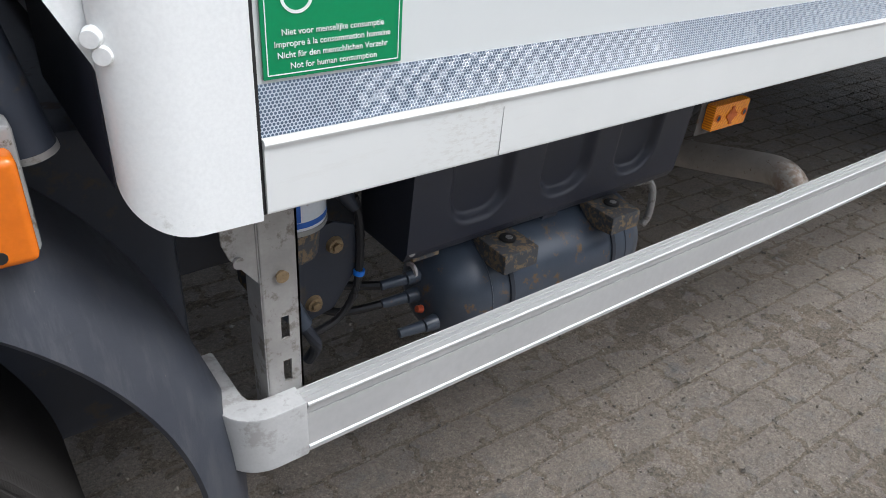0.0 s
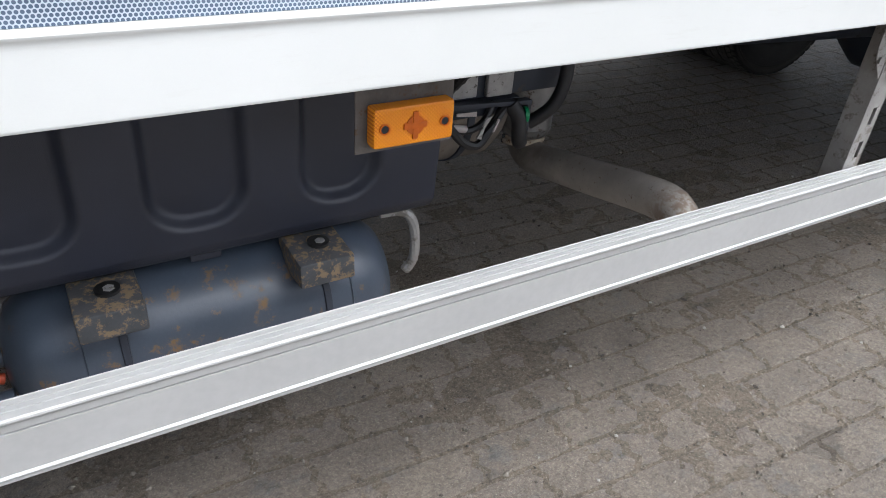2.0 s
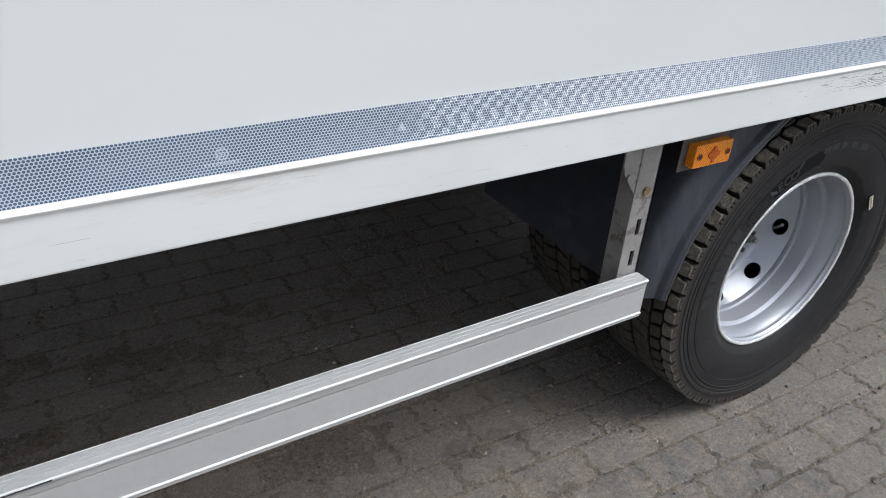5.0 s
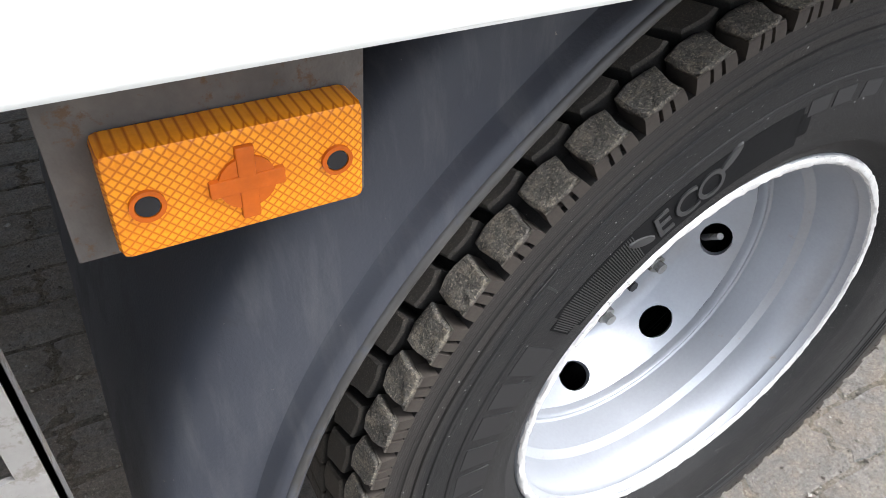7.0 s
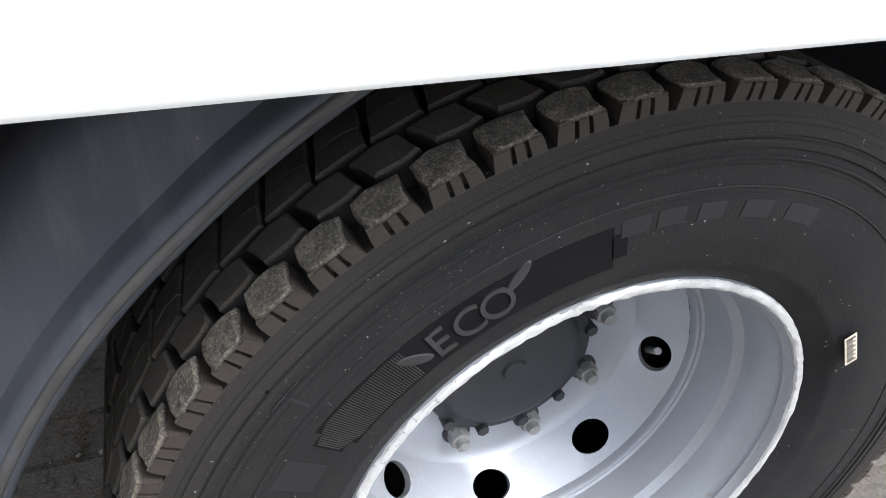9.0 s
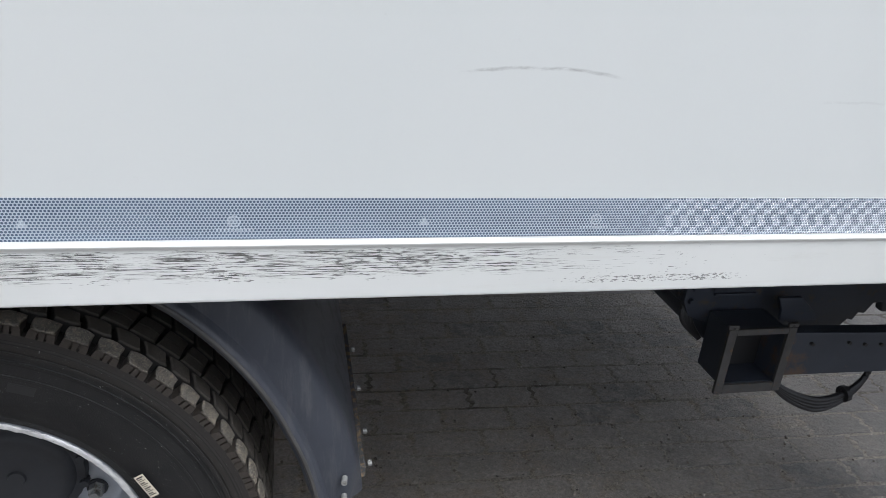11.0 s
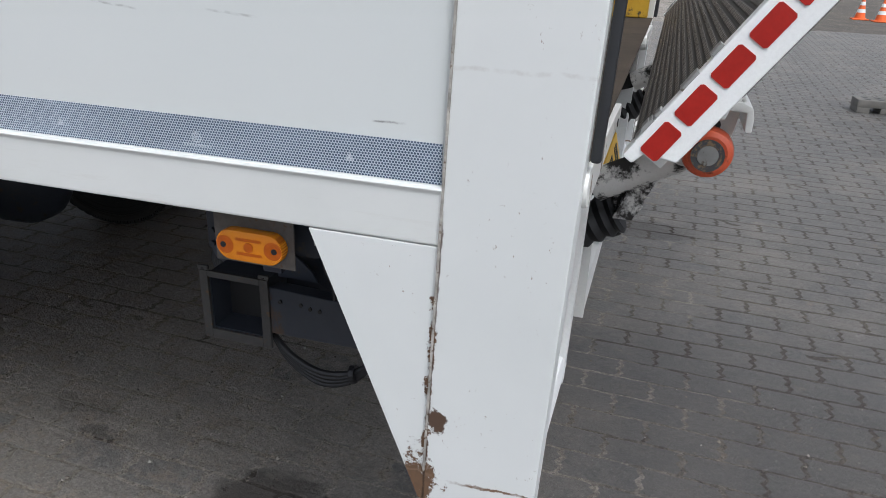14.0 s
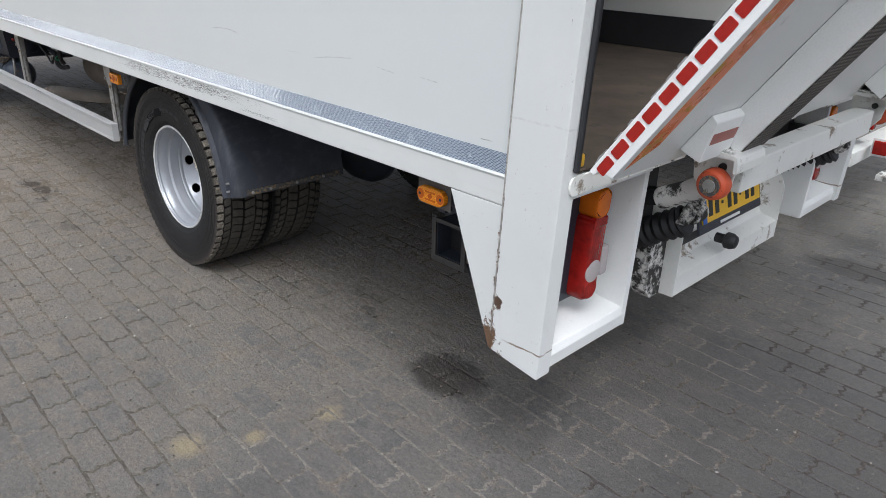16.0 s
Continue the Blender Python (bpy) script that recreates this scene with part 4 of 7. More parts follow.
for side in (0, 1):
    def flip(y):
        return WIDE - y if side else y
    lo, hi = sorted((flip(-0.004), flip(0.055)))
    bm = prism([(6.002, 0.500), (6.176, 0.476), (6.176, TOP), (6.002, TOP)], "y", lo, hi, 0.003)
    pillar = part("rear_pillar", lean(bm), "pillar", truck, "white steel corner pillar with rust at its foot" if not side else "white steel corner pillar")
    lo, hi = sorted((flip(-0.001), flip(0.006)))
    part("gusset", lean(prism([(5.806, Z_SKIRT - 0.002), (6.004, Z_SKIRT - 0.002), (6.004, 0.500), (5.994, 0.500)], "y", lo, hi, 0.0015)), "pillar", truck, "white triangular plate with a rusty seam")
    lo, hi = sorted((flip(0.030), flip(0.046)))
    part("door_seal", lean(box(6.178, 6.192, lo, hi, 1.066, TOP - 0.1, 0.005, 3)), "seal", truck, "black rubber door seal")
    lo, hi = sorted((flip(-0.0052), flip(0.0)))
    part("seam", lean(box(5.9995, 6.0030, lo, hi, 0.56, TOP - 0.1)), "seam_dirt", truck, "dark rust-specked seam beside the pillar")
    # lamp box under the floor: back, inner side, shelf, head
    lo, hi = sorted((flip(0.056), flip(0.452)))
    part("lamp_box_back", box(6.005, 6.012, lo, hi, 0.50, 0.985), "white_dirty", truck)
    part("lamp_box_head", prism([(6.00, 0.985), (6.168, 0.985), (6.168, 1.03), (6.00, 1.03)], "y", lo, hi, 0.003), "white_gloss", truck, "white cross piece over the tail lamp")
    part("lamp_box_shelf", prism([(6.00, 0.478), (6.145, 0.478), (6.150, 0.520), (6.143, 0.545), (6.013, 0.560), (6.00, 0.560)], "y", lo, hi, 0.003), "white_gloss", truck, "white shelf under the tail lamp")
    lo, hi = sorted((flip(0.428), flip(0.453)))
    part("lamp_box_side", prism([(6.00, 0.4795), (6.148, 0.4795), (6.160, 0.984), (6.00, 0.984)], "y", lo, hi, 0.003), "white_gloss", truck, "white upright beside the tail lamp")
    # tail lamp
    def lens_shape(y0, y1, z0, z1, r, front, foot=None):
        pts = []
        for cy, cz, t0 in ((y1 - r, z0 + r, -90), (y1 - r, z1 - r, 0), (y0 + r, z1 - r, 90), (y0 + r, z0 + r, 180)):
            pts += [(cy + r * math.cos(radians(t0 + 15 * k)), cz + r * math.sin(radians(t0 + 15 * k))) for k in range(7)]
        pts = [(flip(a), b) for a, b in pts]
        bm = prism(pts, "x", 6.04, front, 0.010)
        for v in bm.verts:
            v.co.x += (v.co.z - 0.79) * 0.05
        return bm
    l, h = sorted((flip(0.064), flip(0.306)))
    lamp = part("tail_lamp", lean(box(6.013, 6.075, l, h, 0.600, 0.958, 0.012, 3)), "black_plastic", truck, "black tail lamp housing")
    part("lens", lens_shape(0.242, 0.312, 0.872, 0.958, 0.026, 6.128), "amber", lamp, "amber indicator lens")
    part("lens", lens_shape(0.238, 0.314, 0.615, 0.880, 0.024, 6.126), "red_lens", lamp, "red tail lamp lens")
    part("lens_band", lens_shape(0.241, 0.3125, 0.842, 0.874, 0.010, 6.1285), "red_lens", lamp)
    part("lens", moved(spun([(0.0, -0.0045), (0.031, -0.004), (0.036, -0.001), (0.036, 0.012)], 32), pose(6.121, flip(0.277), 0.708, 0, 3, 90)), "white_lens", lamp, "round clear reversing lens")
    part("lens", moved(spun([(0.0, -0.0045), (0.029, -0.004), (0.033, -0.001), (0.033, 0.012)], 28), pose(6.118, flip(0.275), 0.650, 0, 3, 90)), "red_lens", lamp)
    l, h = sorted((flip(0.318), flip(0.358)))
    part("side_lens", box(6.05, 6.120, l, h, 0.675, 0.770, 0.010), "white_lens", lamp, "small clear lamp beside the tail lamp")

# rear frame of the box: sill with a red strip, head
for a, b in ((0.055, 0.455), (0.80, WIDE - 0.80), (WIDE - 0.455, WIDE - 0.055)):
    part("rear_sill", box(6.10, 6.157, a, b, 0.985, 1.058, 0.004), "white_dirty", truck, "white rear sill, chipped")
for a, b in ((0.026, 0.612), (WIDE - 0.612, WIDE - 0.026)):
    lip = [(a + 0.022 - 0.022 * math.sin(t), 1.028 + 0.027 * math.cos(t)) for t in np.linspace(0, math.pi, 8)] + [(b - 0.016 + 0.016 * math.sin(t), 1.018 - 0.017 * math.cos(t)) for t in np.linspace(0, math.pi, 8)]
    part("hinge_bar", prism(lip, "x", 6.158, 6.1845, 0.003), "white_dirty", truck, "chipped white hinge bar with rounded ends")
    y0 = a + 0.50 if a < 1 else a + 0.03
    part("hinge_hole", rod((6.180, y0, 1.012), (6.186, y0, 1.012), 0.008, n=14), "ink", truck)
    c, d = (0.456, 0.748) if a < 1 else (WIDE - 0.748, WIDE - 0.456)
    # Added sheet; its black stands for the shade in the hollow.
    part("shade_backing", box(6.022, 6.032, c, d, 0.64, 1.052), "rubber_black", truck, "black sheet standing for the dark hollow behind the lift arm")
part("sill_strip", box(6.1575, 6.1590, 0.82, WIDE - 0.82, 1.005, 1.045), "red_tape", truck, "dull red reflective strip along the sill")
part("sill_plate", box(5.98, 6.18, 0.06, WIDE - 0.06, 1.0605, 1.064), "ply", truck, "worn grey-brown strip at the rear edge of the floor")
part("buffer", box(5.98, 6.17, 0.062, 0.10, 1.065, 1.10, 0.006), "yellow_paint", truck, "small yellow buffer on the sill")
part("buffer", box(5.86, 6.16, WIDE - 0.11, WIDE - 0.062, 1.065, 1.30, 0.006), "yellow_paint", truck, "worn yellow corner guard")
part("rear_head", box(6.02, 6.19, 0.055, WIDE - 0.055, TOP - 0.2, TOP - 0.061, 0.005), "white_gloss", truck)

# ---- tail lift ----
TILT = 55.2
lift = thing("tail_lift", "half-raised white tail lift with red blocks on its edge", "tail lift")
HINGE = Matrix.Translation((6.222, 0, 1.075)) @ pose(0, 0, 0, 0, -TILT, 0)   # local x up the platform, local z off its upper face


def on_lift(bm):
    return moved(bm, HINGE)


LONG = 1.55
part("deck", on_lift(box(0.012, LONG, 0.075, WIDE - 0.075, -0.047, -0.003)), "white_gloss", lift, "white underside of the lift deck")
part("tread", on_lift(box(0.012, LONG - 0.01, 0.072, WIDE - 0.072, -0.002, 0.001)), "tread_plate", lift, "worn dark anti-slip tread")
for y0, y1 in ((0.045, 0.074), (WIDE - 0.074, WIDE - 0.045)):
    rail = part("edge_rail", on_lift(prism([(0.035, -0.052), (LONG, -0.052), (LONG, 0.004), (0.0, 0.004), (0.0, -0.012), (0.020, -0.016)], "y", y0, y1, 0.003)), "white_gloss", lift, "white edge rail with red reflective blocks")
    lo, hi = (y0 - 0.0015, y0 + 0.002) if y0 < 1 else (y1 - 0.002, y1 + 0.0015)
    for k in range(26):
        a = 0.020 + k * 0.0575
        part("reflector_block", on_lift(prism([(a + 0.003, -0.032), (a + 0.044, -0.032), (a + 0.047, -0.029), (a + 0.047, -0.009), (a + 0.044, -0.006), (a + 0.003, -0.006), (a, -0.009), (a, -0.029)], "y", lo, hi)), "red_tape", rail)
    lo, hi = (y0 + 0.001, y0 + 0.03) if y0 < 1 else (y1 - 0.03, y1 - 0.001)
    bm = bmesh.new()
    rng = random.Random(5)
    for k in range(60):
        a = rng.uniform(0.02, LONG - 0.05)
        box(a, a + rng.uniform(0.006, 0.03), lo + rng.uniform(0, 0.004), hi, 0.003, 0.003 + rng.uniform(0.002, 0.006), bm=bm)
    tagged(part("flaking_edge", on_lift(bm), "cast", rail, "flaking edge of the tread"), kind="stuff")
for y0, y1, y2 in ((0.076, 0.082, 0.155), (WIDE - 0.076, WIDE - 0.082, WIDE - 0.155)):
    part("marking_strip", on_lift(prism([(0.045, y0), (LONG - 0.02, y0), (LONG - 0.02, y2), (0.12, y2), (0.05, y1)], "z", -0.0495, -0.0475)), "orange_strip", lift, "glossy orange marking strip under the deck")
for y0, y1 in ((0.45, 0.60), (WIDE - 0.60, WIDE - 0.45)):
    near_side = y0 < 1
    p0, p1 = (0.490, 0.640) if near_side else (WIDE - 0.640, WIDE - 0.490)
    beam = part("support_beam", on_lift(box(0.09, LONG - 0.05, p0, p1, -0.131, -0.0475, 0.004)), "white_gloss", lift, "deep white beam under the deck")
    part("beam_tread", on_lift(box(0.10, LONG - 0.06, p0 + 0.003, p1 - 0.003, -0.134, -0.1315)), "tread_plate", beam, "dark grained strip under the beam")
    e0, e1 = (0.330, 0.489) if near_side else (WIDE - 0.489, WIDE - 0.330)
    wedge = part("hinge_wedge", on_lift(prism([(0.060, -0.0475), (0.185, -0.0475), (0.180, -0.072), (0.075, -0.110)], "y", e0, e1, 0.004)), "white_gloss", lift, "white folded hinge wedge")
    part("red_strip", on_lift(prism([(0.100, -0.1005), (0.150, -0.0835), (0.150, -0.0815), (0.100, -0.0985)], "y", e0 + 0.01, e1 - 0.01)), "dull_red_strip", wedge, "dull red strip on the wedge")
    # hinge shoe and roller
    x0 = 6.255
    shoe = part("hinge_shoe", prism([(x0, 1.086), (6.385, 1.086), (6.405, 1.078), (6.410, 1.060), (6.410, 1.035), (6.398, 1.035), (6.396, 1.068), (x0, 1.072)], "y", y0 - 0.012, y1 + 0.012, 0.003), "white_dirty", lift, "white hinge shoe with thick weld beads")
    part("cheek_plate", prism([(6.262, 1.071), (6.394, 1.071), (6.380, 0.985), (6.350, 0.945), (6.300, 0.955), (6.272, 0.99)], "y", y0 + 0.038, y0 + 0.050, 0.002), "white_dirty", shoe)
    part("grease_hole", rod((6.352, y0 + 0.030, 1.035), (6.352, y0 + 0.037, 1.035), 0.011, n=16), "ink", shoe)
    rng = random.Random(9)
    bm = bmesh.new()
    for k in range(16):
        a = k / 15
        bmesh.ops.create_icosphere(bm, subdivisions=1, radius=0.004 + 0.003 * rng.random(), matrix=Matrix.Translation((6.26 + 0.13 * a, y0 - 0.004, 1.088 + 0.006 * rng.random())))
    tagged(part("weld_bead", bm, "white_dirty", shoe, "lumpy white weld bead"), kind="stuff")
    rol = part("roller", moved(spun([(0.018, -0.026), (0.033, -0.027), (0.041, -0.021), (0.044, -0.008), (0.044, 0.010), (0.039, 0.020), (0.020, 0.022)], 40), pose(6.347, y0 + 0.012, 0.991) if near_side else pose(6.347, y1 - 0.012, 0.991, 0, 0, 180)), "roller", lift, "orange-red rubber roller")
    part("axle_pin", rod((6.347, y0 - 0.022 if near_side else y1 + 0.022, 0.991), (6.347, y0 + 0.10 if near_side else y1 - 0.10, 0.991), 0.018, n=24, bev=0.002), "cast", rol, "grey steel pin")
    part("washer", moved(spun([(0.018, -0.018), (0.028, -0.019), (0.028, -0.012)], 28), pose(6.347, y0 - 0.002, 0.991) if near_side else pose(6.347, y1 + 0.002, 0.991, 0, 0, 180)), "rusty", rol)
    # lifting arm, cylinder with bellows
    part("lift_arm", prism([(5.70, 0.80), (5.70, 0.90), (6.10, 0.90), (6.20, 0.915), (6.21, 0.885), (6.15, 0.855), (6.10, 0.84)], "y", y0 + 0.090, y0 + 0.125, 0.006), "rubber_black", lift, "black greasy lifting arm")
    part("arm_boss", rod((6.155, y0 + 0.100, 0.878), (6.31, y0 + 0.075, 0.965), 0.034, 0.030, 24, bev=0.004), "oily_white", lift, "scraped white arm tube with black oil smears")
    part("ram_bellows", hose([(5.99, y0 + 0.185, 0.675), (6.08, y0 + 0.187, 0.725), (6.205, y0 + 0.19, 0.800)], 0.042, 20, 11, rings=0.050), "rubber_black", lift, "black rubber bellows over the lift cylinder")
    eye = part("ram_eye", rod((6.222, y0 + 0.175, 0.825), (6.222, y0 + 0.235, 0.825), 0.032, n=24, bev=0.004), "oily_white", lift)
    part("bolt", rod((6.222, y0 + 0.150, 0.825), (6.222, y0 + 0.176, 0.825), 0.017, n=6), "cast", eye, "greasy hexagon bolt")
    part("lug_plate", prism([(6.195, 0.800), (6.235, 0.800), (6.29, 0.93), (6.25, 0.94)], "y", y0 + 0.135, y0 + 0.147, 0.002), "oily_white", lift)
part("cross_tube", box(6.285, 6.365, 0.60, WIDE - 0.60, 0.935, 1.025, 0.008), "white_dirty", lift, "white square cross tube")

# underrun bumper between the arms, number plate
bump_bar = part("underrun_bumper", prism([(6.06, 0.470), (6.150, 0.470), (6.150, 0.545), (6.085, 0.560), (6.072, 0.575), (6.072, 0.84), (6.06, 0.84)], "y", 0.76, WIDE - 0.74, 0.003), "white_dirty", truck, "white folded underrun bumper")
for y0 in (0.752, WIDE - 0.745):
    part("bumper_side", prism([(6.00, 0.470), (6.152, 0.470), (6.152, 0.690), (6.075, 0.84), (6.00, 0.84)], "y", y0, y0 + 0.007, 0.002), "white_dirty", bump_bar)
part("lift_frame_leg", prism([(0.655, 0.505), (0.690, 0.470), (0.751, 0.470), (0.751, 0.71), (0.640, 0.70)], "x", 6.04, 6.10, 0.003), "oily_white", truck, "oil-smeared white bracket")
part("bumper_slot", box(6.0722, 6.0738, 0.79, WIDE - 0.77, 0.592, 0.626), "ink", bump_bar, "long black slot")
plate = part("number_plate", moved(box(-0.225, 0.225, -0.004, 0.004, -0.050, 0.050, 0.003), pose(6.155, 1.075, 0.765, -14, 0, 90)), "yellow_plate", truck, "yellow number plate with dark bars")
for k in range(8):
    a = -0.182 + k * 0.047
    part("bar", moved(box(a, a + (0.013 if k in (2, 5) else 0.027), -0.0055, -0.004, -0.004 if k in (2, 5) else -0.030, 0.006 if k in (2, 5) else 0.030), pose(6.155, 1.075, 0.765, -14, 0, 90)), "ink", plate)
part("blue_band", moved(box(-0.225, -0.198, -0.0052, -0.004, -0.049, 0.049), pose(6.155, 1.075, 0.765, -14, 0, 90)), "blue_ink", plate)
part("plate_holder", moved(box(-0.245, 0.245, 0.002, 0.012, -0.085, 0.055, 0.004), pose(6.155, 1.075, 0.765, -14, 0, 90)), "black_plastic", plate, "black plate holder")
part("holder_print", moved(box(-0.09, 0.06, 0.0005, 0.002, -0.074, -0.064), pose(6.155, 1.075, 0.765, -14, 0, 90)), "white_ink", plate)
part("tow_knob", moved(spun([(0.0, -0.04), (0.022, -0.036), (0.030, -0.02), (0.030, 0.0), (0.018, 0.01), (0.018, 0.04)], 20), pose(6.17, 1.07, 0.605, 0, 0, 90)), "rubber_black", truck, "black rubber buffer knob")

# ---- side guard ----
RAIL0, RAIL1 = -0.352, 3.178
rail_pts = [(0.0505, 0.5065), (0.0475, 0.5070), (0.0462, 0.5090), (0.0470, 0.5135), (0.0445, 0.5150), (0.0440, 0.5172), (0.0452, 0.5190), (0.0470, 0.5198), (0.0470, 0.5795), (0.0500, 0.5800), (0.0500, 0.5825), (0.0466, 0.5830), (0.0462, 0.5940), (0.0440, 0.5955), (0.0428, 0.5982), (0.0434, 0.6010), (0.0455, 0.6025)]
for k in range(3):
    y = 0.0490 + k * 0.0097
    rail_pts += [(y, 0.6025), (y + 0.0070, 0.6025), (y + 0.0074, 0.6010), (y + 0.0092, 0.6010)]
rail_pts += [(0.0785, 0.6025), (0.080, 0.600), (0.080, 0.511), (0.077, 0.5065)]
part("side_rail", prism(rail_pts, "x", RAIL0, RAIL1), "alu", truck, "ribbed silver aluminium side guard rail")
part("rail_nick", hose([(1.70, 0.0430, 0.598), (1.82, 0.0428, 0.5995), (1.95, 0.0430, 0.5985), (2.06, 0.0428, 0.600)], 0.0012, 6, 5), "ink", truck, "dark nick marks on the rail's edge")
part("far_side_rail", box(RAIL0, RAIL1, WIDE - 0.08, WIDE - 0.047, 0.507, 0.602, 0.003), "alu", truck, "silver aluminium side guard rail")


def rail_cap():
    bm = bmesh.new()
    line = [(-0.352, 0.0435)]
    for k in range(9):
        t = k / 8 * math.pi / 2
        line.append((-0.402 - 0.062 * math.sin(t), 0.0435 + 0.062 * (1 - math.cos(t))))
    line.append((-0.464, 0.215))
    inner = [(-0.352, 0.084), (-0.405, 0.084), (-0.418, 0.092), (-0.422, 0.105), (-0.422, 0.215)]
    pts = line + inner[::-1]
    prism(pts, "z", 0.504, 0.606, 0.004, bm)
    return bm


part("rail_end_cap", rail_cap(), "alu_cap", truck, "scratched light grey plastic end cap of the rail")


def guard_post(x, y):
    """A bent steel upright: a slotted face and a flange behind its front edge, with a fixing plate at the top."""
    bm = bmesh.new()
    w, t = 0.052, 0.004
    # face with two slots, made of strips round the openings
    zs = [0.560, 0.622, 0.659, 0.696, 0.733, 0.990]
    for i in range(5):
        z0, z1 = zs[i], zs[i + 1]
        if i in (1, 3):
            box(x, x + 0.023, y, y + t, z0, z1, bm=bm)
            box(x + 0.035, x + w, y, y + t, z0, z1, bm=bm)
        else:
            box(x, x + w, y, y + t, z0, z1, bm=bm)
    box(x - 0.002, x + 0.002, y, y + 0.045, 0.560, 0.990, 0.001, bm=bm)
    box(x + w - 0.003, x + w, y, y + 0.018, 0.560, 0.990, bm=bm)
    return bm


for x, y in ((-0.391, 0.0815), (1.585, 0.0815), (3.124, 0.0815)):
    p = part("guard_post", guard_post(x, y), "galv", truck, "galvanised steel upright with two slots")
    part("fixing_plate", prism([(x - 0.046, 0.990), (x - 0.044, 0.862), (x - 0.036, 0.840), (x + 0.001, 0.790), (x + 0.001, 0.990)], "y", y + 0.002, y + 0.0055, 0.001), "galv", p)
    part("screw", rod((x + 0.027, y - 0.006, 0.799), (x + 0.027, y + 0.001, 0.799), 0.009, 0.007, 12), "brass", p)
    part("screw", rod((x - 0.026, y - 0.004, 0.835), (x - 0.026, y + 0.003, 0.835), 0.008, 0.006, 12), "galv", p)
    part("foot_bracket", box(x + 0.005, x + 0.047, 0.0805, 0.090, 0.520, 0.596, 0.002), "galv", p)

# ---- wheels ----
CX, CZ = 3.794, 0.443
TREAD_N = 63
STEP = 2 * math.pi / TREAD_N
RT = 0.448


def tyre_profile():
    half = [(0.258, -0.104), (0.266, -0.113), (0.280, -0.121), (0.284, -0.1240), (0.288, -0.1245), (0.300, -0.1290), (0.322, -0.1325), (0.345, -0.1332), (0.3600, -0.1332), (0.3610, -0.1343), (0.3622, -0.1332),
            (0.3830, -0.1333), (0.3842, -0.1348), (0.3856, -0.1348), (0.3866, -0.1334), (0.3925, -0.1334), (0.3935, -0.1352), (0.3990, -0.1354), (0.4000, -0.1338), (0.4028, -0.1338), (0.4040, -0.1356), (0.4120, -0.1358), (0.4140, -0.1344), (0.4200, -0.1342), (0.4285, -0.1340), (0.4275, -0.1240), (0.4270, -0.1150), (0.4270, -0.0600)]
    return half + [(r, -y) for r, y in half[::-1]]


def on_tyre(s, y, r):
    """A place on the tread: s degrees from the top, forward, y across, r out."""
    a = radians(90 + s)
    return Vector((r * math.cos(a), y, r * math.sin(a)))


def crown(y):
    return max(0.0, abs(y) - 0.070) ** 2 * 1.0


def tread_prism(plan, r0, r1, bm=None, inset=0.0022, rough=0.0, seed=0):
    """A block on the tread. plan: (degrees, y) round the block; its top is drawn in a little, and chewed if rough."""
    bm = bm or bmesh.new()
    r = random.Random(seed)
    n = len(plan)
    ms, my = sum(p[0] for p in plan) / n, sum(p[1] for p in plan) / n
    j = lambda k=1.0: r.uniform(-rough, rough) * k
    foot = [bm.verts.new(on_tyre(s, y * min(1.0, 0.1282 / max(abs(y), 0.001)), r0)) for s, y in plan]
    pull = [(s, y * min(1.0, 0.1295 / max(abs(y), 0.001))) for s, y in plan]
    rings = [foot, [bm.verts.new(on_tyre(s, y, r1 - 0.0085)) for s, y in pull], [bm.verts.new(on_tyre(s + j() * 60, y + j(0.6), r1 - 0.0022 - crown(y) + j(0.6))) for s, y in plan]]
    k = 1 - inset / 0.017
    for f in ((k, 0.62, 0.30) if rough else (k,)):
        rings.append([bm.verts.new(on_tyre(ms + (s - ms) * f + j() * 30, my + (y - my) * f, r1 - crown(my + (y - my) * f) + j())) for s, y in plan])
    for a, b in zip(rings, rings[1:]):
        for i in range(n):
            bm.faces.new((a[i], a[(i + 1) % n], b[(i + 1) % n], b[i]))
    bm.faces.new(rings[-1])
    return bm


RIBS = ((2.10, 0.72), (0.34, -0.46), (-0.84, -2.05))


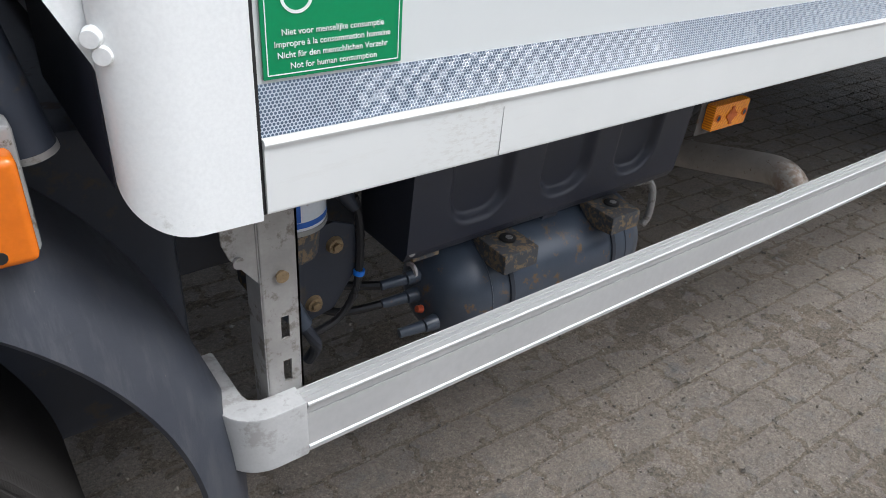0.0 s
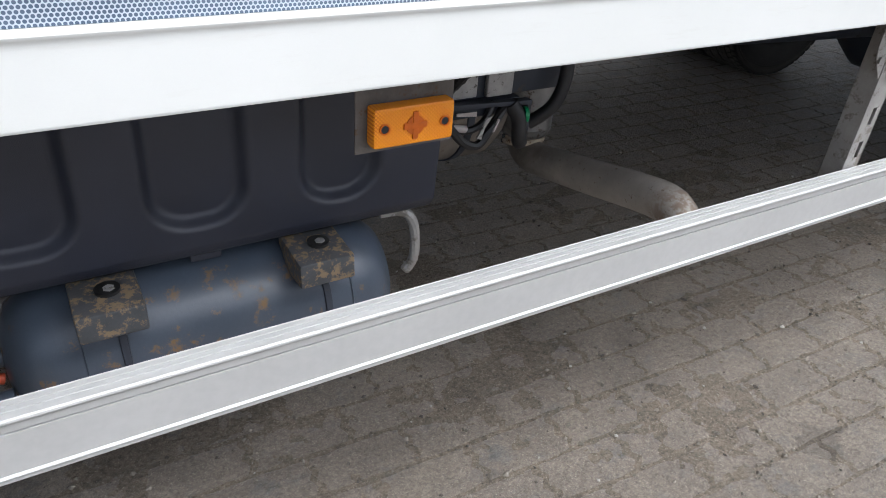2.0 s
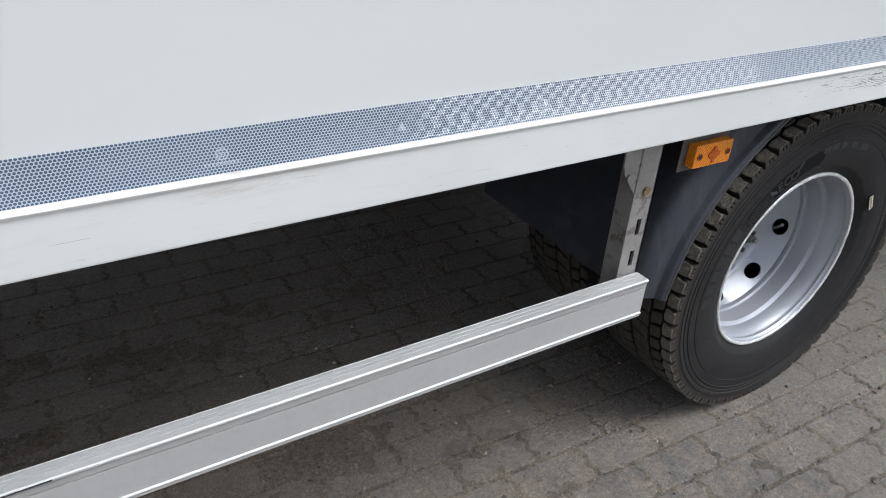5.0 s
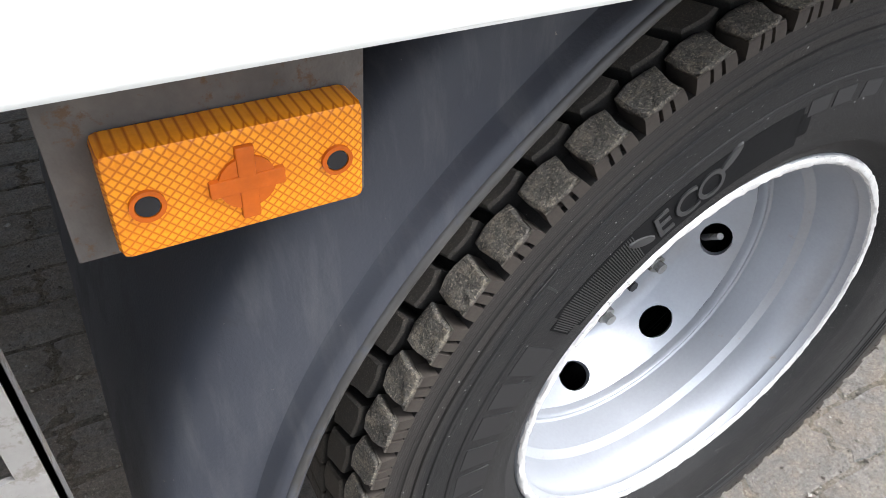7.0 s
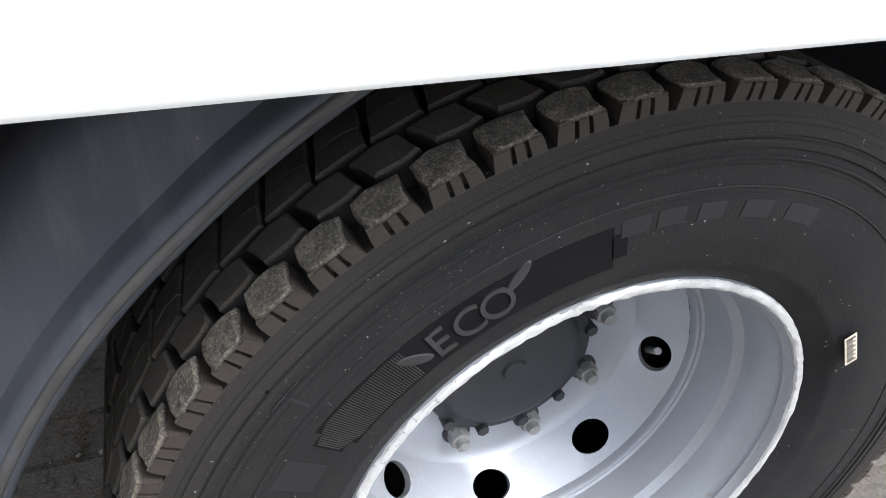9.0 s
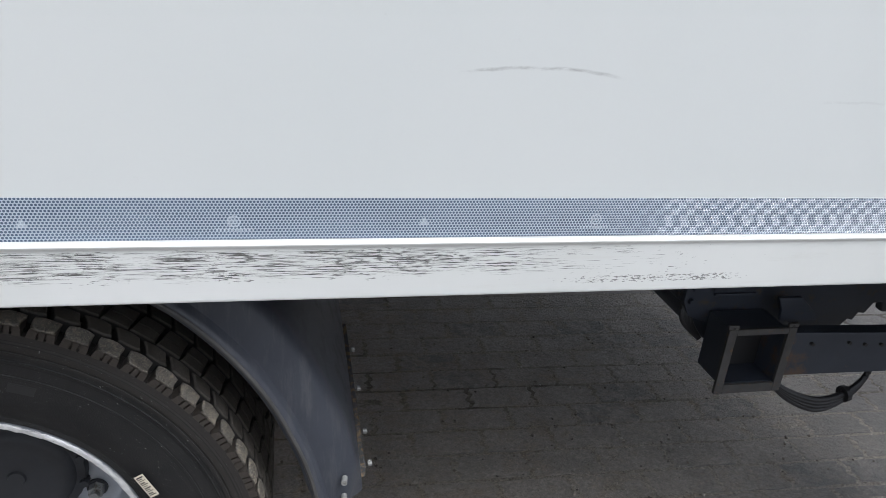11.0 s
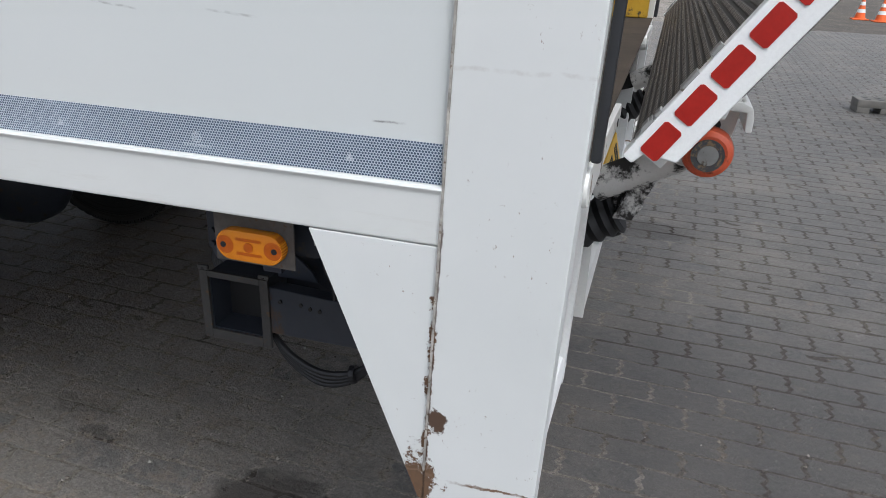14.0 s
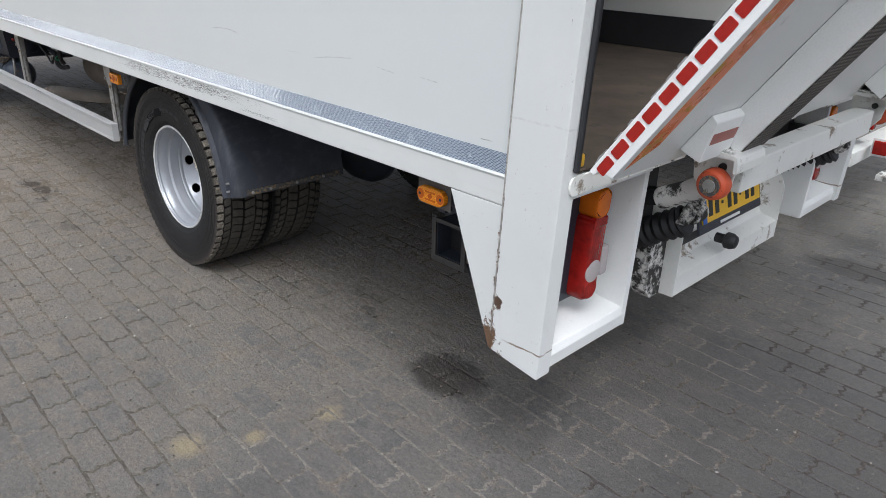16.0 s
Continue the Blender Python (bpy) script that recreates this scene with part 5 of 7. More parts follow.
def shoulder_block(sign=1, bm=None, seed=0, ribs=RIBS, top=True):
    """A chunky chewed block with a rounded outer end, and ribs down the shoulder with slots between them."""
    bm = bm or bmesh.new()
    first = len(bm.faces)
    y = lambda v: v * sign
    plan = [(2.30, -0.1060), (2.42, -0.1130), (2.35, -0.1210), (2.10, -0.1290), (1.70, -0.1335), (1.10, -0.1345), (0.50, -0.1348), (-0.10, -0.1348), (-0.70, -0.1346), (-1.35, -0.1344), (-2.00, -0.1325), (-1.95, -0.1225), (-2.20, -0.1130), (-2.25, -0.1065), (-1.0, -0.1040), (0.6, -0.1030)]
    if top:
        tread_prism([(s, y(v)) for s, v in plan], 0.424, RT, bm, rough=0.0011, seed=seed)
    bm.verts.ensure_lookup_table()
    rows3 = ((-0.1338, 0.4425), (-0.1345, 0.4390), (-0.1345, 0.4340), (-0.1342, 0.4275))
    for s0, s1 in ribs:
        ring = [[bm.verts.new(on_tyre(s + (s * 0.06 * i), y(yy), r)) for s in (s0, s1)] for i, (yy, r) in enumerate(rows3)]
        base = [[bm.verts.new(on_tyre(s + (s * 0.06 * i), y(yy + 0.014), r - 0.002)) for s in (s0, s1)] for i, (yy, r) in enumerate(rows3)]
        for i in range(3):
            bm.faces.new((ring[i][0], ring[i][1], ring[i + 1][1], ring[i + 1][0]))
            bm.faces.new((ring[i][0], ring[i + 1][0], base[i + 1][0], base[i][0]))
            bm.faces.new((ring[i][1], base[i][1], base[i + 1][1], ring[i + 1][1]))
        bm.faces.new((ring[0][0], base[0][0], base[0][1], ring[0][1]))
        bm.faces.new((base[0][0], base[0][1], base[3][1], base[3][0]))
        bm.faces.new((ring[3][0], ring[3][1], base[3][1], base[3][0]))
    bmesh.ops.recalc_face_normals(bm, faces=bm.faces)
    return bm


ROWS = {1: [(2.95, -0.0690), (2.20, -0.0800), (1.55, -0.0970), (0.2, -0.0990), (-1.6, -0.0995), (-2.85, -0.0960), (-2.70, -0.0925), (-1.95, -0.0690), (-0.2, -0.0665), (0.9, -0.0665)],
        2: [(2.85, -0.0590), (2.30, -0.0450), (2.05, -0.0345), (0.80, -0.0350), (-0.55, -0.0322), (-2.75, -0.0372), (-2.45, -0.0590)],
        3: [(2.02, -0.0332), (0.80, -0.0337), (-0.55, -0.0308), (-2.75, -0.0358), (-3.20, -0.0200), (-3.55, -0.0060), (1.05, -0.0050), (1.60, -0.0180)]}
LAG = {0: 0.0, 1: -2.15, 2: 1.05, 3: 1.05}    # degrees that a row runs ahead of the shoulder blocks


def row_block(kind, sign=1, bm=None):
    bm = tread_prism([(s, sign * y) for s, y in ROWS[kind]], 0.424, RT, bm, 0.0012 if kind > 1 else 0.0020)
    bmesh.ops.recalc_face_normals(bm, faces=bm.faces)
    return bm


def rest_of_tread(skip_near, name="tread"):
    """The tread's other blocks in one mesh."""
    bm = bmesh.new()
    for sign in (1, -1):
        if sign == 1 and skip_near:
            continue
        for kind in (0, 1, 2, 3):
            one = shoulder_block(sign) if kind == 0 else row_block(kind, sign)
            me = bpy.data.meshes.new("piece")
            one.to_mesh(me)
            one.free()
            for k in range(TREAD_N):
                turned = me.copy()
                turned.transform(Matrix.Rotation(-STEP * (k + (0.5 if sign < 0 else 0)) - radians(LAG[kind] * sign), 4, "Y"))
                bm.from_mesh(turned)
                bpy.data.meshes.remove(turned)
            bpy.data.meshes.remove(me)
    return bm


def worn_tread():
    """Rubber chewed rough and scrubbed grey, with sand in the tears."""
    n = Nodes("scrubbed_tread_rubber")
    g, c = n.noise(300, 6, 0.85), n.noise(85, 7, 0.75)
    col = n.mix(n.ramp(g, 0.32, 0.68), (0.066, 0.062, 0.056), (0.300, 0.277, 0.238))
    col = n.mix(n.math("MULTIPLY", n.ramp(c, 0.50, 0.64), 0.6), col, (0.46, 0.395, 0.295))
    col = n.mix(n.math("MULTIPLY", n.ramp(n.noise(800, 4, 0.75), 0.46, 0.60), 0.5), col, (0.045, 0.042, 0.038))
    col = n.mix(n.math("MULTIPLY", n.ramp(n.noise(520, 4, 0.7, n.mapped(loc=(3, 1, 5))), 0.56, 0.62), 0.8), col, (0.48, 0.42, 0.32))
    geo = n.t.nodes.new("ShaderNodeVectorMath")
    geo.operation = "SUBTRACT"
    n.t.links.new(n.pos, geo.inputs[0])
    geo.inputs[1].default_value = (CX, 0.215, CZ)
    x, y, z = n.xyz(geo.outputs[0])
    rad = n.math("SQRT", n.math("ADD", n.math("MULTIPLY", x, x), n.math("MULTIPLY", z, z)))
    top = n.ramp(rad, 0.4405, 0.4435)
    side = n.mix(n.ramp(g, 0.3, 0.8), (0.034, 0.029, 0.0255), (0.058, 0.049, 0.041))
    nor = n.bump(n.math("MULTIPLY", n.math("ADD", n.math("MULTIPLY", g, 0.45), c), top), 0.0070, 1.0)
    return n.done(n.mix(top, side, col), n.mix(top, (0.62, 0.62, 0.62), (0.88, 0.88, 0.88)), 0.0, nor, 0.25)


def dark_tread():
    """Tread rubber, scuffed and gritty on top, blacker down in the grooves where nothing has rubbed it."""
    n = Nodes("tread_rubber")
    g = n.noise(480, 5, 0.8)
    col = n.mix(n.ramp(g, 0.35, 0.75), (0.048, 0.0440, 0.0390), (0.088, 0.0795, 0.0685))
    col = n.mix(n.math("MULTIPLY", n.ramp(n.noise(60, 6, 0.7), 0.48, 0.68), 0.5), col, (0.066, 0.058, 0.047))
    col = n.mix(n.math("MULTIPLY", n.ramp(n.noise(900, 4, 0.75), 0.57, 0.64), 0.65), col, (0.25, 0.22, 0.17))
    geo = n.t.nodes.new("ShaderNodeVectorMath")
    geo.operation = "SUBTRACT"
    n.t.links.new(n.pos, geo.inputs[0])
    geo.inputs[1].default_value = (CX, 0.215, CZ)
    x, y, z = n.xyz(geo.outputs[0])
    rad = n.math("SQRT", n.math("ADD", n.math("MULTIPLY", x, x), n.math("MULTIPLY", z, z)))
    rubbed = n.ramp(n.math("ADD", rad, n.math("MULTIPLY", n.math("SUBTRACT", g, 0.5), 0.002)), 0.4435, 0.4460)
    flank = n.mix(n.ramp(g, 0.35, 0.75), (0.017, 0.0165, 0.016), (0.034, 0.032, 0.030))
    return n.done(n.mix(rubbed, flank, col), 0.80, 0.0, n.bump(g, 0.0016, 0.8), 0.25)


def side_wall():
    """Side wall rubber: fine rings, brown bloom, pale dust specks."""
    n = Nodes("tyre_rubber")
    geo = n.t.nodes.new("ShaderNodeVectorMath")
    geo.operation = "SUBTRACT"
    n.t.links.new(n.pos, geo.inputs[0])
    geo.inputs[1].default_value = (CX, 0.215, CZ)
    x, y, z = n.xyz(geo.outputs[0])
    rad = n.math("SQRT", n.math("ADD", n.math("MULTIPLY", x, x), n.math("MULTIPLY", z, z)))
    col = n.mix(n.ramp(n.noise(9, 6, 0.7), 0.35, 0.68), (0.0150, 0.0152, 0.0158), (0.0250, 0.0247, 0.0245))
    outer = n.ramp(rad, 0.392, 0.402)
    col = n.mix(n.math("MULTIPLY", outer, 0.8), col, (0.033, 0.0300, 0.0275))
    col = n.mix(n.math("MULTIPLY", n.ramp(n.noise(240, 4, 0.8), 0.40, 0.75), 0.45), col, (0.024, 0.023, 0.022))
    col = n.mix(n.math("MULTIPLY", n.ramp(n.noise(620, 2, 0.6, n.mapped(loc=(4, 2, 2))), 0.71, 0.74), 0.8), col, (0.30, 0.29, 0.27))
    scratch = n.ramp(n.noise(1.0, 5, 0.7, n.mapped((35, 35, 420), rot=(0, 0.7, 0))), 0.70, 0.74)
    col = n.mix(n.math("MULTIPLY", scratch, 0.35), col, (0.15, 0.15, 0.145))
    # Thin dark lines put the shade of the moulded rings into the colour.
    for r0, w0 in ((0.3795, 0.0009), (0.3868, 0.0007), (0.3932, 0.0008), (0.4002, 0.0010), (0.4128, 0.0010), (0.4172, 0.0006), (0.3625, 0.0008), (0.3560, 0.0006)):
        line = n.ramp(n.math("ABSOLUTE", n.math("SUBTRACT", rad, r0)), w0, w0 * 0.4)
        col = n.mix(n.math("MULTIPLY", line, 0.7), col, (0.009, 0.0088, 0.0085))
    specks = n.ramp(n.noise(260, 2, 0.5, n.mapped(loc=(8, 3, 1))), 0.735, 0.75)
    col = n.mix(n.math("MULTIPLY", specks, 0.85), col, (0.33, 0.33, 0.32))
    ringy = n.math("SINE", n.math("MULTIPLY", rad, 2600.0))
    h = n.math("ADD", n.math("MULTIPLY", ringy, n.math("MULTIPLY", n.ramp(rad, 0.352, 0.356), 0.03)), n.math("MULTIPLY", n.noise(380, 4, 0.7), 0.7))
    return n.done(col, 0.62, 0.0, n.bump(h, 0.0014, 0.9), 0.16)


M["rubber"] = side_wall()
M["worn_tread"], M["tread"] = worn_tread(), dark_tread()
AT_NEAR = pose(CX, 0.215, CZ)


def far_tyre(at, label):
    """A tyre whose tread is one mesh, for those that stay in the shade."""
    carcass = part("tyre", moved(spun(tyre_profile(), 72), at), "rubber", truck, label)
    blocks = part("tread", moved(rest_of_tread(False), at), "tread", carcass, "worn tread blocks")
    tagged(blocks, kind="stuff")
    return carcass


near = part("tyre", moved(spun(tyre_profile(), 189), AT_NEAR), "rubber", truck, "black drive tyre with chunky worn tread blocks")
PHASE = 132.0 - 90
shoulders = [finish(shoulder_block(1, seed=k, ribs=()), "shoulder_block", M["worn_tread"], 32) for k in range(6)]
rib_meshes = [finish(shoulder_block(1, ribs=(r,), top=False), "shoulder_rib", M["worn_tread"], 32) for r in RIBS]
rows_near = {k: finish(row_block(k), "tread_block", M["tread"], 30) for k in (1, 2, 3)}
for kind in (0, 1, 2, 3):
    for k in range(TREAD_N):
        ob = new("tread_block" if kind else "shoulder_block", rows_near[kind] if kind else shoulders[(k * 5 + k // 7) % 6])
        ob.parent = near
        ob.matrix_basis = AT_NEAR @ Matrix.Rotation(-STEP * k - radians(PHASE + LAG[kind]), 4, "Y")
        for me in rib_meshes if kind == 0 else ():
            rib = new("shoulder_rib", me)
            rib.parent = near
            rib.matrix_basis = ob.matrix_basis.copy()
tagged(part("tread", moved(rest_of_tread(True), AT_NEAR), "tread", near, "worn tread blocks of the inner half"), kind="stuff")
far_tyre(pose(CX, 0.520, CZ, 0, 2, 0), "black inner twin tyre in the shade")
far_tyre(pose(CX, WIDE - 0.105, CZ), "black drive tyre on the far side")
far_tyre(pose(CX, WIDE - 0.410, CZ), "black inner twin tyre on the far side")

# marks on the near tyre's side wall
def side_mark(angle, r, bm):
    """Lays a flat mesh (x along the rim, z out) on the side wall at an angle from the top, towards the front."""
    turn = Matrix.Rotation(radians(-angle), 4, "Y")
    return moved(bm, AT_NEAR @ turn @ Matrix.Translation((0, -0.1330, r)))


def arc_strip(a0, a1, r0, r1, y=-0.1336, n=10):
    bm = bmesh.new()
    prev = None
    for k in range(n + 1):
        a = radians(90 + a0 + (a1 - a0) * k / n)
        now = [bm.verts.new((r * math.cos(a), y + d, r * math.sin(a))) for r, d in ((r0, 0.0), (r1, 0.0), (r1, 0.003), (r0, 0.003))]
        if prev:
            for i in range(4):
                bm.faces.new((prev[i], prev[(i + 1) % 4], now[(i + 1) % 4], now[i]))
        else:
            bm.faces.new(now)
        prev = now
    bm.faces.new(prev)
    bmesh.ops.recalc_face_normals(bm, faces=bm.faces)
    return moved(bm, AT_NEAR)


oval = part("oval_patch", arc_strip(10, 53, 0.310, 0.347, n=24), "oval", near, "darker ribbed oval on the side wall")
for a0, a1, r0, r1 in ((8, 10.2, 0.318, 0.339), (52.8, 55, 0.316, 0.341)):
    part("oval_end", arc_strip(a0, a1, r0, r1, n=3), "oval", oval)
for k in range(44):
    a = 39 + k * 0.36
    e = max(0, (k - 34) / 10)
    part("rib", arc_strip(a, a + 0.15, 0.312 + 0.008 * e, 0.345 - 0.007 * e, -0.1342, 1), "letter", oval)
for c, a in (("E", 34.6), ("C", 30.4), ("O", 26.2)):
    lettering(c, 0.037, AT_NEAR @ Matrix.Rotation(radians(-a), 4, "Y") @ Matrix.Translation((0, -0.1342, 0.327)) @ FACING, "letter", oval, "raised_letter", 0.0009)
for a, r, t in ((38.3, 0.329, 40), (22.6, 0.341, -35)):
    leaf = spun([(0.0, -0.0012), (0.0075, -0.0008), (0.0085, 0.001)], 14)
    leaf.transform(Matrix.Diagonal((1.7, 1, 0.55, 1)))
    part("raised_leaf", moved(leaf, AT_NEAR @ Matrix.Rotation(radians(-a), 4, "Y") @ Matrix.Translation((0, -0.1342, r)) @ pose(0, 0, 0, 0, t, 0)), "letter", oval)
for a0, a1 in ((58, 63), (64.5, 69), (70.5, 75), (77, 81.5), (83, 88), (90, 94.5)):
    part("raised_mark", arc_strip(a0, a1, 0.318, 0.352, -0.1337, 4), "rubber_black", near)
for a0, a1 in ((-6, -2), (0, 4), (5, 9), (-14, -9), (-23, -17)):
    part("raised_mark", arc_strip(a0, a1, 0.335, 0.350, -0.1337, 4), "rubber_black", near)
part("mould_seam", arc_strip(49.6, 49.9, 0.368, 0.412, -0.1338, 1), "rubber_black", near)
part("mould_seam", arc_strip(47.5, 51.6, 0.3885, 0.3895, -0.1350, 6), "letter", near)
label = part("paper_label", side_mark(-63, 0.297, box(-0.023, 0.023, -0.0008, 0.0, -0.0072, 0.0072)), "paper", near, "small paper sticker with dark bars")
for k in range(11):
    z = -0.0205 + k * 0.0038
    part("bar", side_mark(-63, 0.297, box(z, z + 0.0022 - 0.0006 * (k % 3), -0.0013, -0.0008, -0.0055, 0.005 - 0.003 * (k % 2))), "ink", label)


def wheel_bm():
    """A dished steel wheel: flange, stepped barrel, set-back disc with hand holes."""
    bm = spun([(0.2605, -0.100), (0.2615, -0.106), (0.2590, -0.1105), (0.2540, -0.1115), (0.2490, -0.1085), (0.2472, -0.1010), (0.2448, -0.0985), (0.2455, -0.0955), (0.2445, -0.0880), (0.2415, -0.0840), (0.2395, -0.0560), (0.2385, -0.0460), (0.2330, -0.0400), (0.2298, -0.0370), (0.2280, -0.0220), (0.2262, -0.0080), (0.2255, 0.000),
               (0.2250, 0.006), (0.2225, 0.0085), (0.2185, 0.0085), (0.2175, 0.010), (0.2172, 0.014)], 96)
    outer = [(0.2172, 0.014), (0.2165, 0.022)]
    spun(outer, 96, bm=bm)
    # steep dish wall with eight rounded hand holes, then the flat seat of the nuts
    holes, centre, half, across, along = 8, 0.1980, 0.0185, 0.0115, 0.0270

    def depth(r):
        return 0.022 + (0.2165 - r) * 1.6

    def border(t):
        ct, st = math.cos(t), math.sin(t)
        s1 = half / abs(ct) if abs(ct) > 1e-6 else 9
        s2 = math.pi / holes * centre / abs(st) if abs(st) > 1e-6 else 9
        k = min(s1, s2)
        return centre + k * ct, k * st / centre
    steps = sorted(set([2 * math.pi * k / 32 for k in range(32)] + [math.atan2(sa * math.pi / holes * centre, sb * half) % (2 * math.pi) for sa in (1, -1) for sb in (1, -1)]))
    for h in range(holes):
        c = 2 * math.pi * h / holes + radians(-5)
        inner_v, outer_v, back_v = [], [], []
        for t in steps:
            r, a = centre + across * math.cos(t), along * math.sin(t) / centre
            inner_v.append(bm.verts.new((r * math.cos(c + a), depth(r), r * math.sin(c + a))))
            back_v.append(bm.verts.new(((r + 0.008) * math.cos(c + a), depth(r) + 0.006, (r + 0.008) * math.sin(c + a))))
            r, a = border(t)
            outer_v.append(bm.verts.new((r * math.cos(c + a), depth(r), r * math.sin(c + a))))
        m = len(steps)
        for i in range(m):
            j = (i + 1) % m
            bm.faces.new((inner_v[i], inner_v[j], outer_v[j], outer_v[i]))
            bm.faces.new((inner_v[j], inner_v[i], back_v[i], back_v[j]))
    spun([(0.1800, 0.0806), (0.1760, 0.0860), (0.1700, 0.0905), (0.1620, 0.0935), (0.150, 0.0950), (0.128, 0.0955), (0.108, 0.0960)], 96, bm=bm)
    bmesh.ops.remove_doubles(bm, verts=bm.verts, dist=0.0004)
    bmesh.ops.recalc_face_normals(bm, faces=bm.faces)
    return bm


rim = part("wheel_rim", moved(wheel_bm(), AT_NEAR), "silver", truck, "silver painted dished steel wheel")
chips = spun([(0.2600, -0.1100), (0.2585, -0.1124), (0.2550, -0.1130), (0.2515, -0.1120), (0.2500, -0.1095)], 240)
rng = random.Random(8)
for v in chips.verts:
    k = 1 + rng.uniform(-0.0042, 0.0022)
    v.co.x, v.co.z, v.co.y = v.co.x * k, v.co.z * k, v.co.y + rng.uniform(-0.0006, 0.0010)
part("chipped_edge", moved(chips, AT_NEAR), "chipped_alu", rim, "bright chipped edge of the rim")
hub = part("hub", moved(spun([(0.0, 0.036), (0.014, 0.036), (0.016, 0.040), (0.060, 0.042), (0.078, 0.038), (0.090, 0.042), (0.096, 0.050), (0.110, 0.052), (0.112, 0.056), (0.112, 0.080)], 48), AT_NEAR @ Matrix.Translation((0, 0.026, 0))), "wheel_dark", rim, "dark greasy axle hub")
for k in range(12):
    a = radians(15 + 30 * k)
    p = AT_NEAR @ Vector((0.110 * math.cos(a), 0.078, 0.110 * math.sin(a)))
    part("hub_bolt", rod(p + Vector((0, -0.008, 0)), p + Vector((0, 0.012, 0)), 0.008, n=6), "wheel_dark", hub)
for k in range(8):
    a = radians(20 + 45 * k)
    p = AT_NEAR @ Vector((0.1340 * math.cos(a), 0.0955, 0.1340 * math.sin(a)))
    nut = part("wheel_nut", rod(p, p + Vector((0, -0.020, 0)), 0.0150, 0.0140, 6), "cast", rim, "grey steel wheel nut")
    part("stud", rod(p + Vector((0, -0.020, 0)), p + Vector((0, -0.030, 0)), 0.0085, n=12), "cast", nut)
    part("washer", rod(p + Vector((0, -0.004, 0)), p, 0.0190, n=18), "wheel_dark", nut)
part("valve", rod(AT_NEAR @ Vector((0.212, 0.080, -0.040)), AT_NEAR @ Vector((0.196, 0.046, -0.008)), 0.005, n=10), "cast", rim, "metal tyre valve")
part("back_wheel", moved(spun([(0.258, -0.100), (0.25, -0.11), (0.225, -0.03), (0.20, 0.05), (0.10, 0.06), (0.0, 0.06)], 64), pose(CX, 0.520, CZ)), "wheel_dark", truck, "dark inner wheel")
part("far_wheel", moved(spun([(0.258, 0.100), (0.25, 0.11), (0.225, 0.03), (0.20, -0.05), (0.10, -0.06), (0.0, -0.06)], 64), pose(CX, WIDE - 0.105, CZ)), "silver", truck, "silver steel wheel")
part("axle", hose([(CX, 0.30, CZ), (CX, 0.62, CZ), (CX, 0.92, CZ), (CX, WIDE - 0.62, CZ), (CX, WIDE - 0.30, CZ)], 0.07, 16, 4), "chassis", truck, "dark rear axle")
part("differential", moved(spun([(0.0, -0.22), (0.10, -0.20), (0.19, -0.11), (0.235, -0.02), (0.235, 0.04), (0.17, 0.14), (0.0, 0.18)], 32), pose(CX + 0.04, 1.29, CZ - 0.01)), "chassis", truck, "dark rounded differential housing")
part("prop_shaft", rod((0.2, WIDE / 2, 0.62), (CX - 0.18, WIDE / 2, CZ + 0.02), 0.05, n=20), "chassis", truck, "dark propeller shaft")

# ---- mudguard of the rear wheel ----
FR = 0.517


def mudguard():
    prof = [(FR + 0.008 + 0.0115 * math.cos(radians(a)), 0.0745 + 0.0115 * math.sin(radians(a))) for a in range(100, 345, 20)] + [(FR + 0.0205, 0.0785), (FR + 0.0225, 0.0815), (FR + 0.027, 0.0822), (FR + 0.040, 0.0840), (FR + 0.050, 0.0865), (FR + 0.058, 0.090), (FR + 0.066, 0.0945), (FR + 0.073, 0.101), (FR + 0.0785, 0.110), (FR + 0.0815, 0.124), (FR + 0.083, 0.16), (FR + 0.083, 0.68),
            (FR + 0.075, 0.68), (FR + 0.075, 0.16), (FR + 0.070, 0.122), (FR + 0.060, 0.106), (FR + 0.050, 0.098), (FR + 0.026, 0.091)]
    bm = spun(prof, 96, 5, 173, closed=True)
    # rounded tip
    for v in bm.verts:
        a = math.degrees(math.atan2(v.co.z, v.co.x))
        if a < 14 and v.co.y < 0.122:
            r = math.hypot(v.co.x, v.co.z)
            k = ((14 - a) / 9) ** 2 * 0.45
            shrink = (FR + 0.04 + (r - FR - 0.04) * (1 - k)) / r
            v.co.x, v.co.z = v.co.x * shrink, v.co.z * shrink
    # the arch stands a little higher behind the top
    way = ((0, 0.005), (15, 0.007), (25, 0.009), (40, 0.020), (55, 0.032), (75, 0.030), (100, 0.016), (130, 0.0), (180, 0.0))
    for v in bm.verts:
        a, r = math.degrees(math.atan2(v.co.z, v.co.x)), math.hypot(v.co.x, v.co.z)
        k = 1 + float(np.interp(a, [w[0] for w in way], [w[1] for w in way])) / r
        v.co.x, v.co.z = v.co.x * k, v.co.z * k
    return moved(bm, pose(CX, 0, CZ))


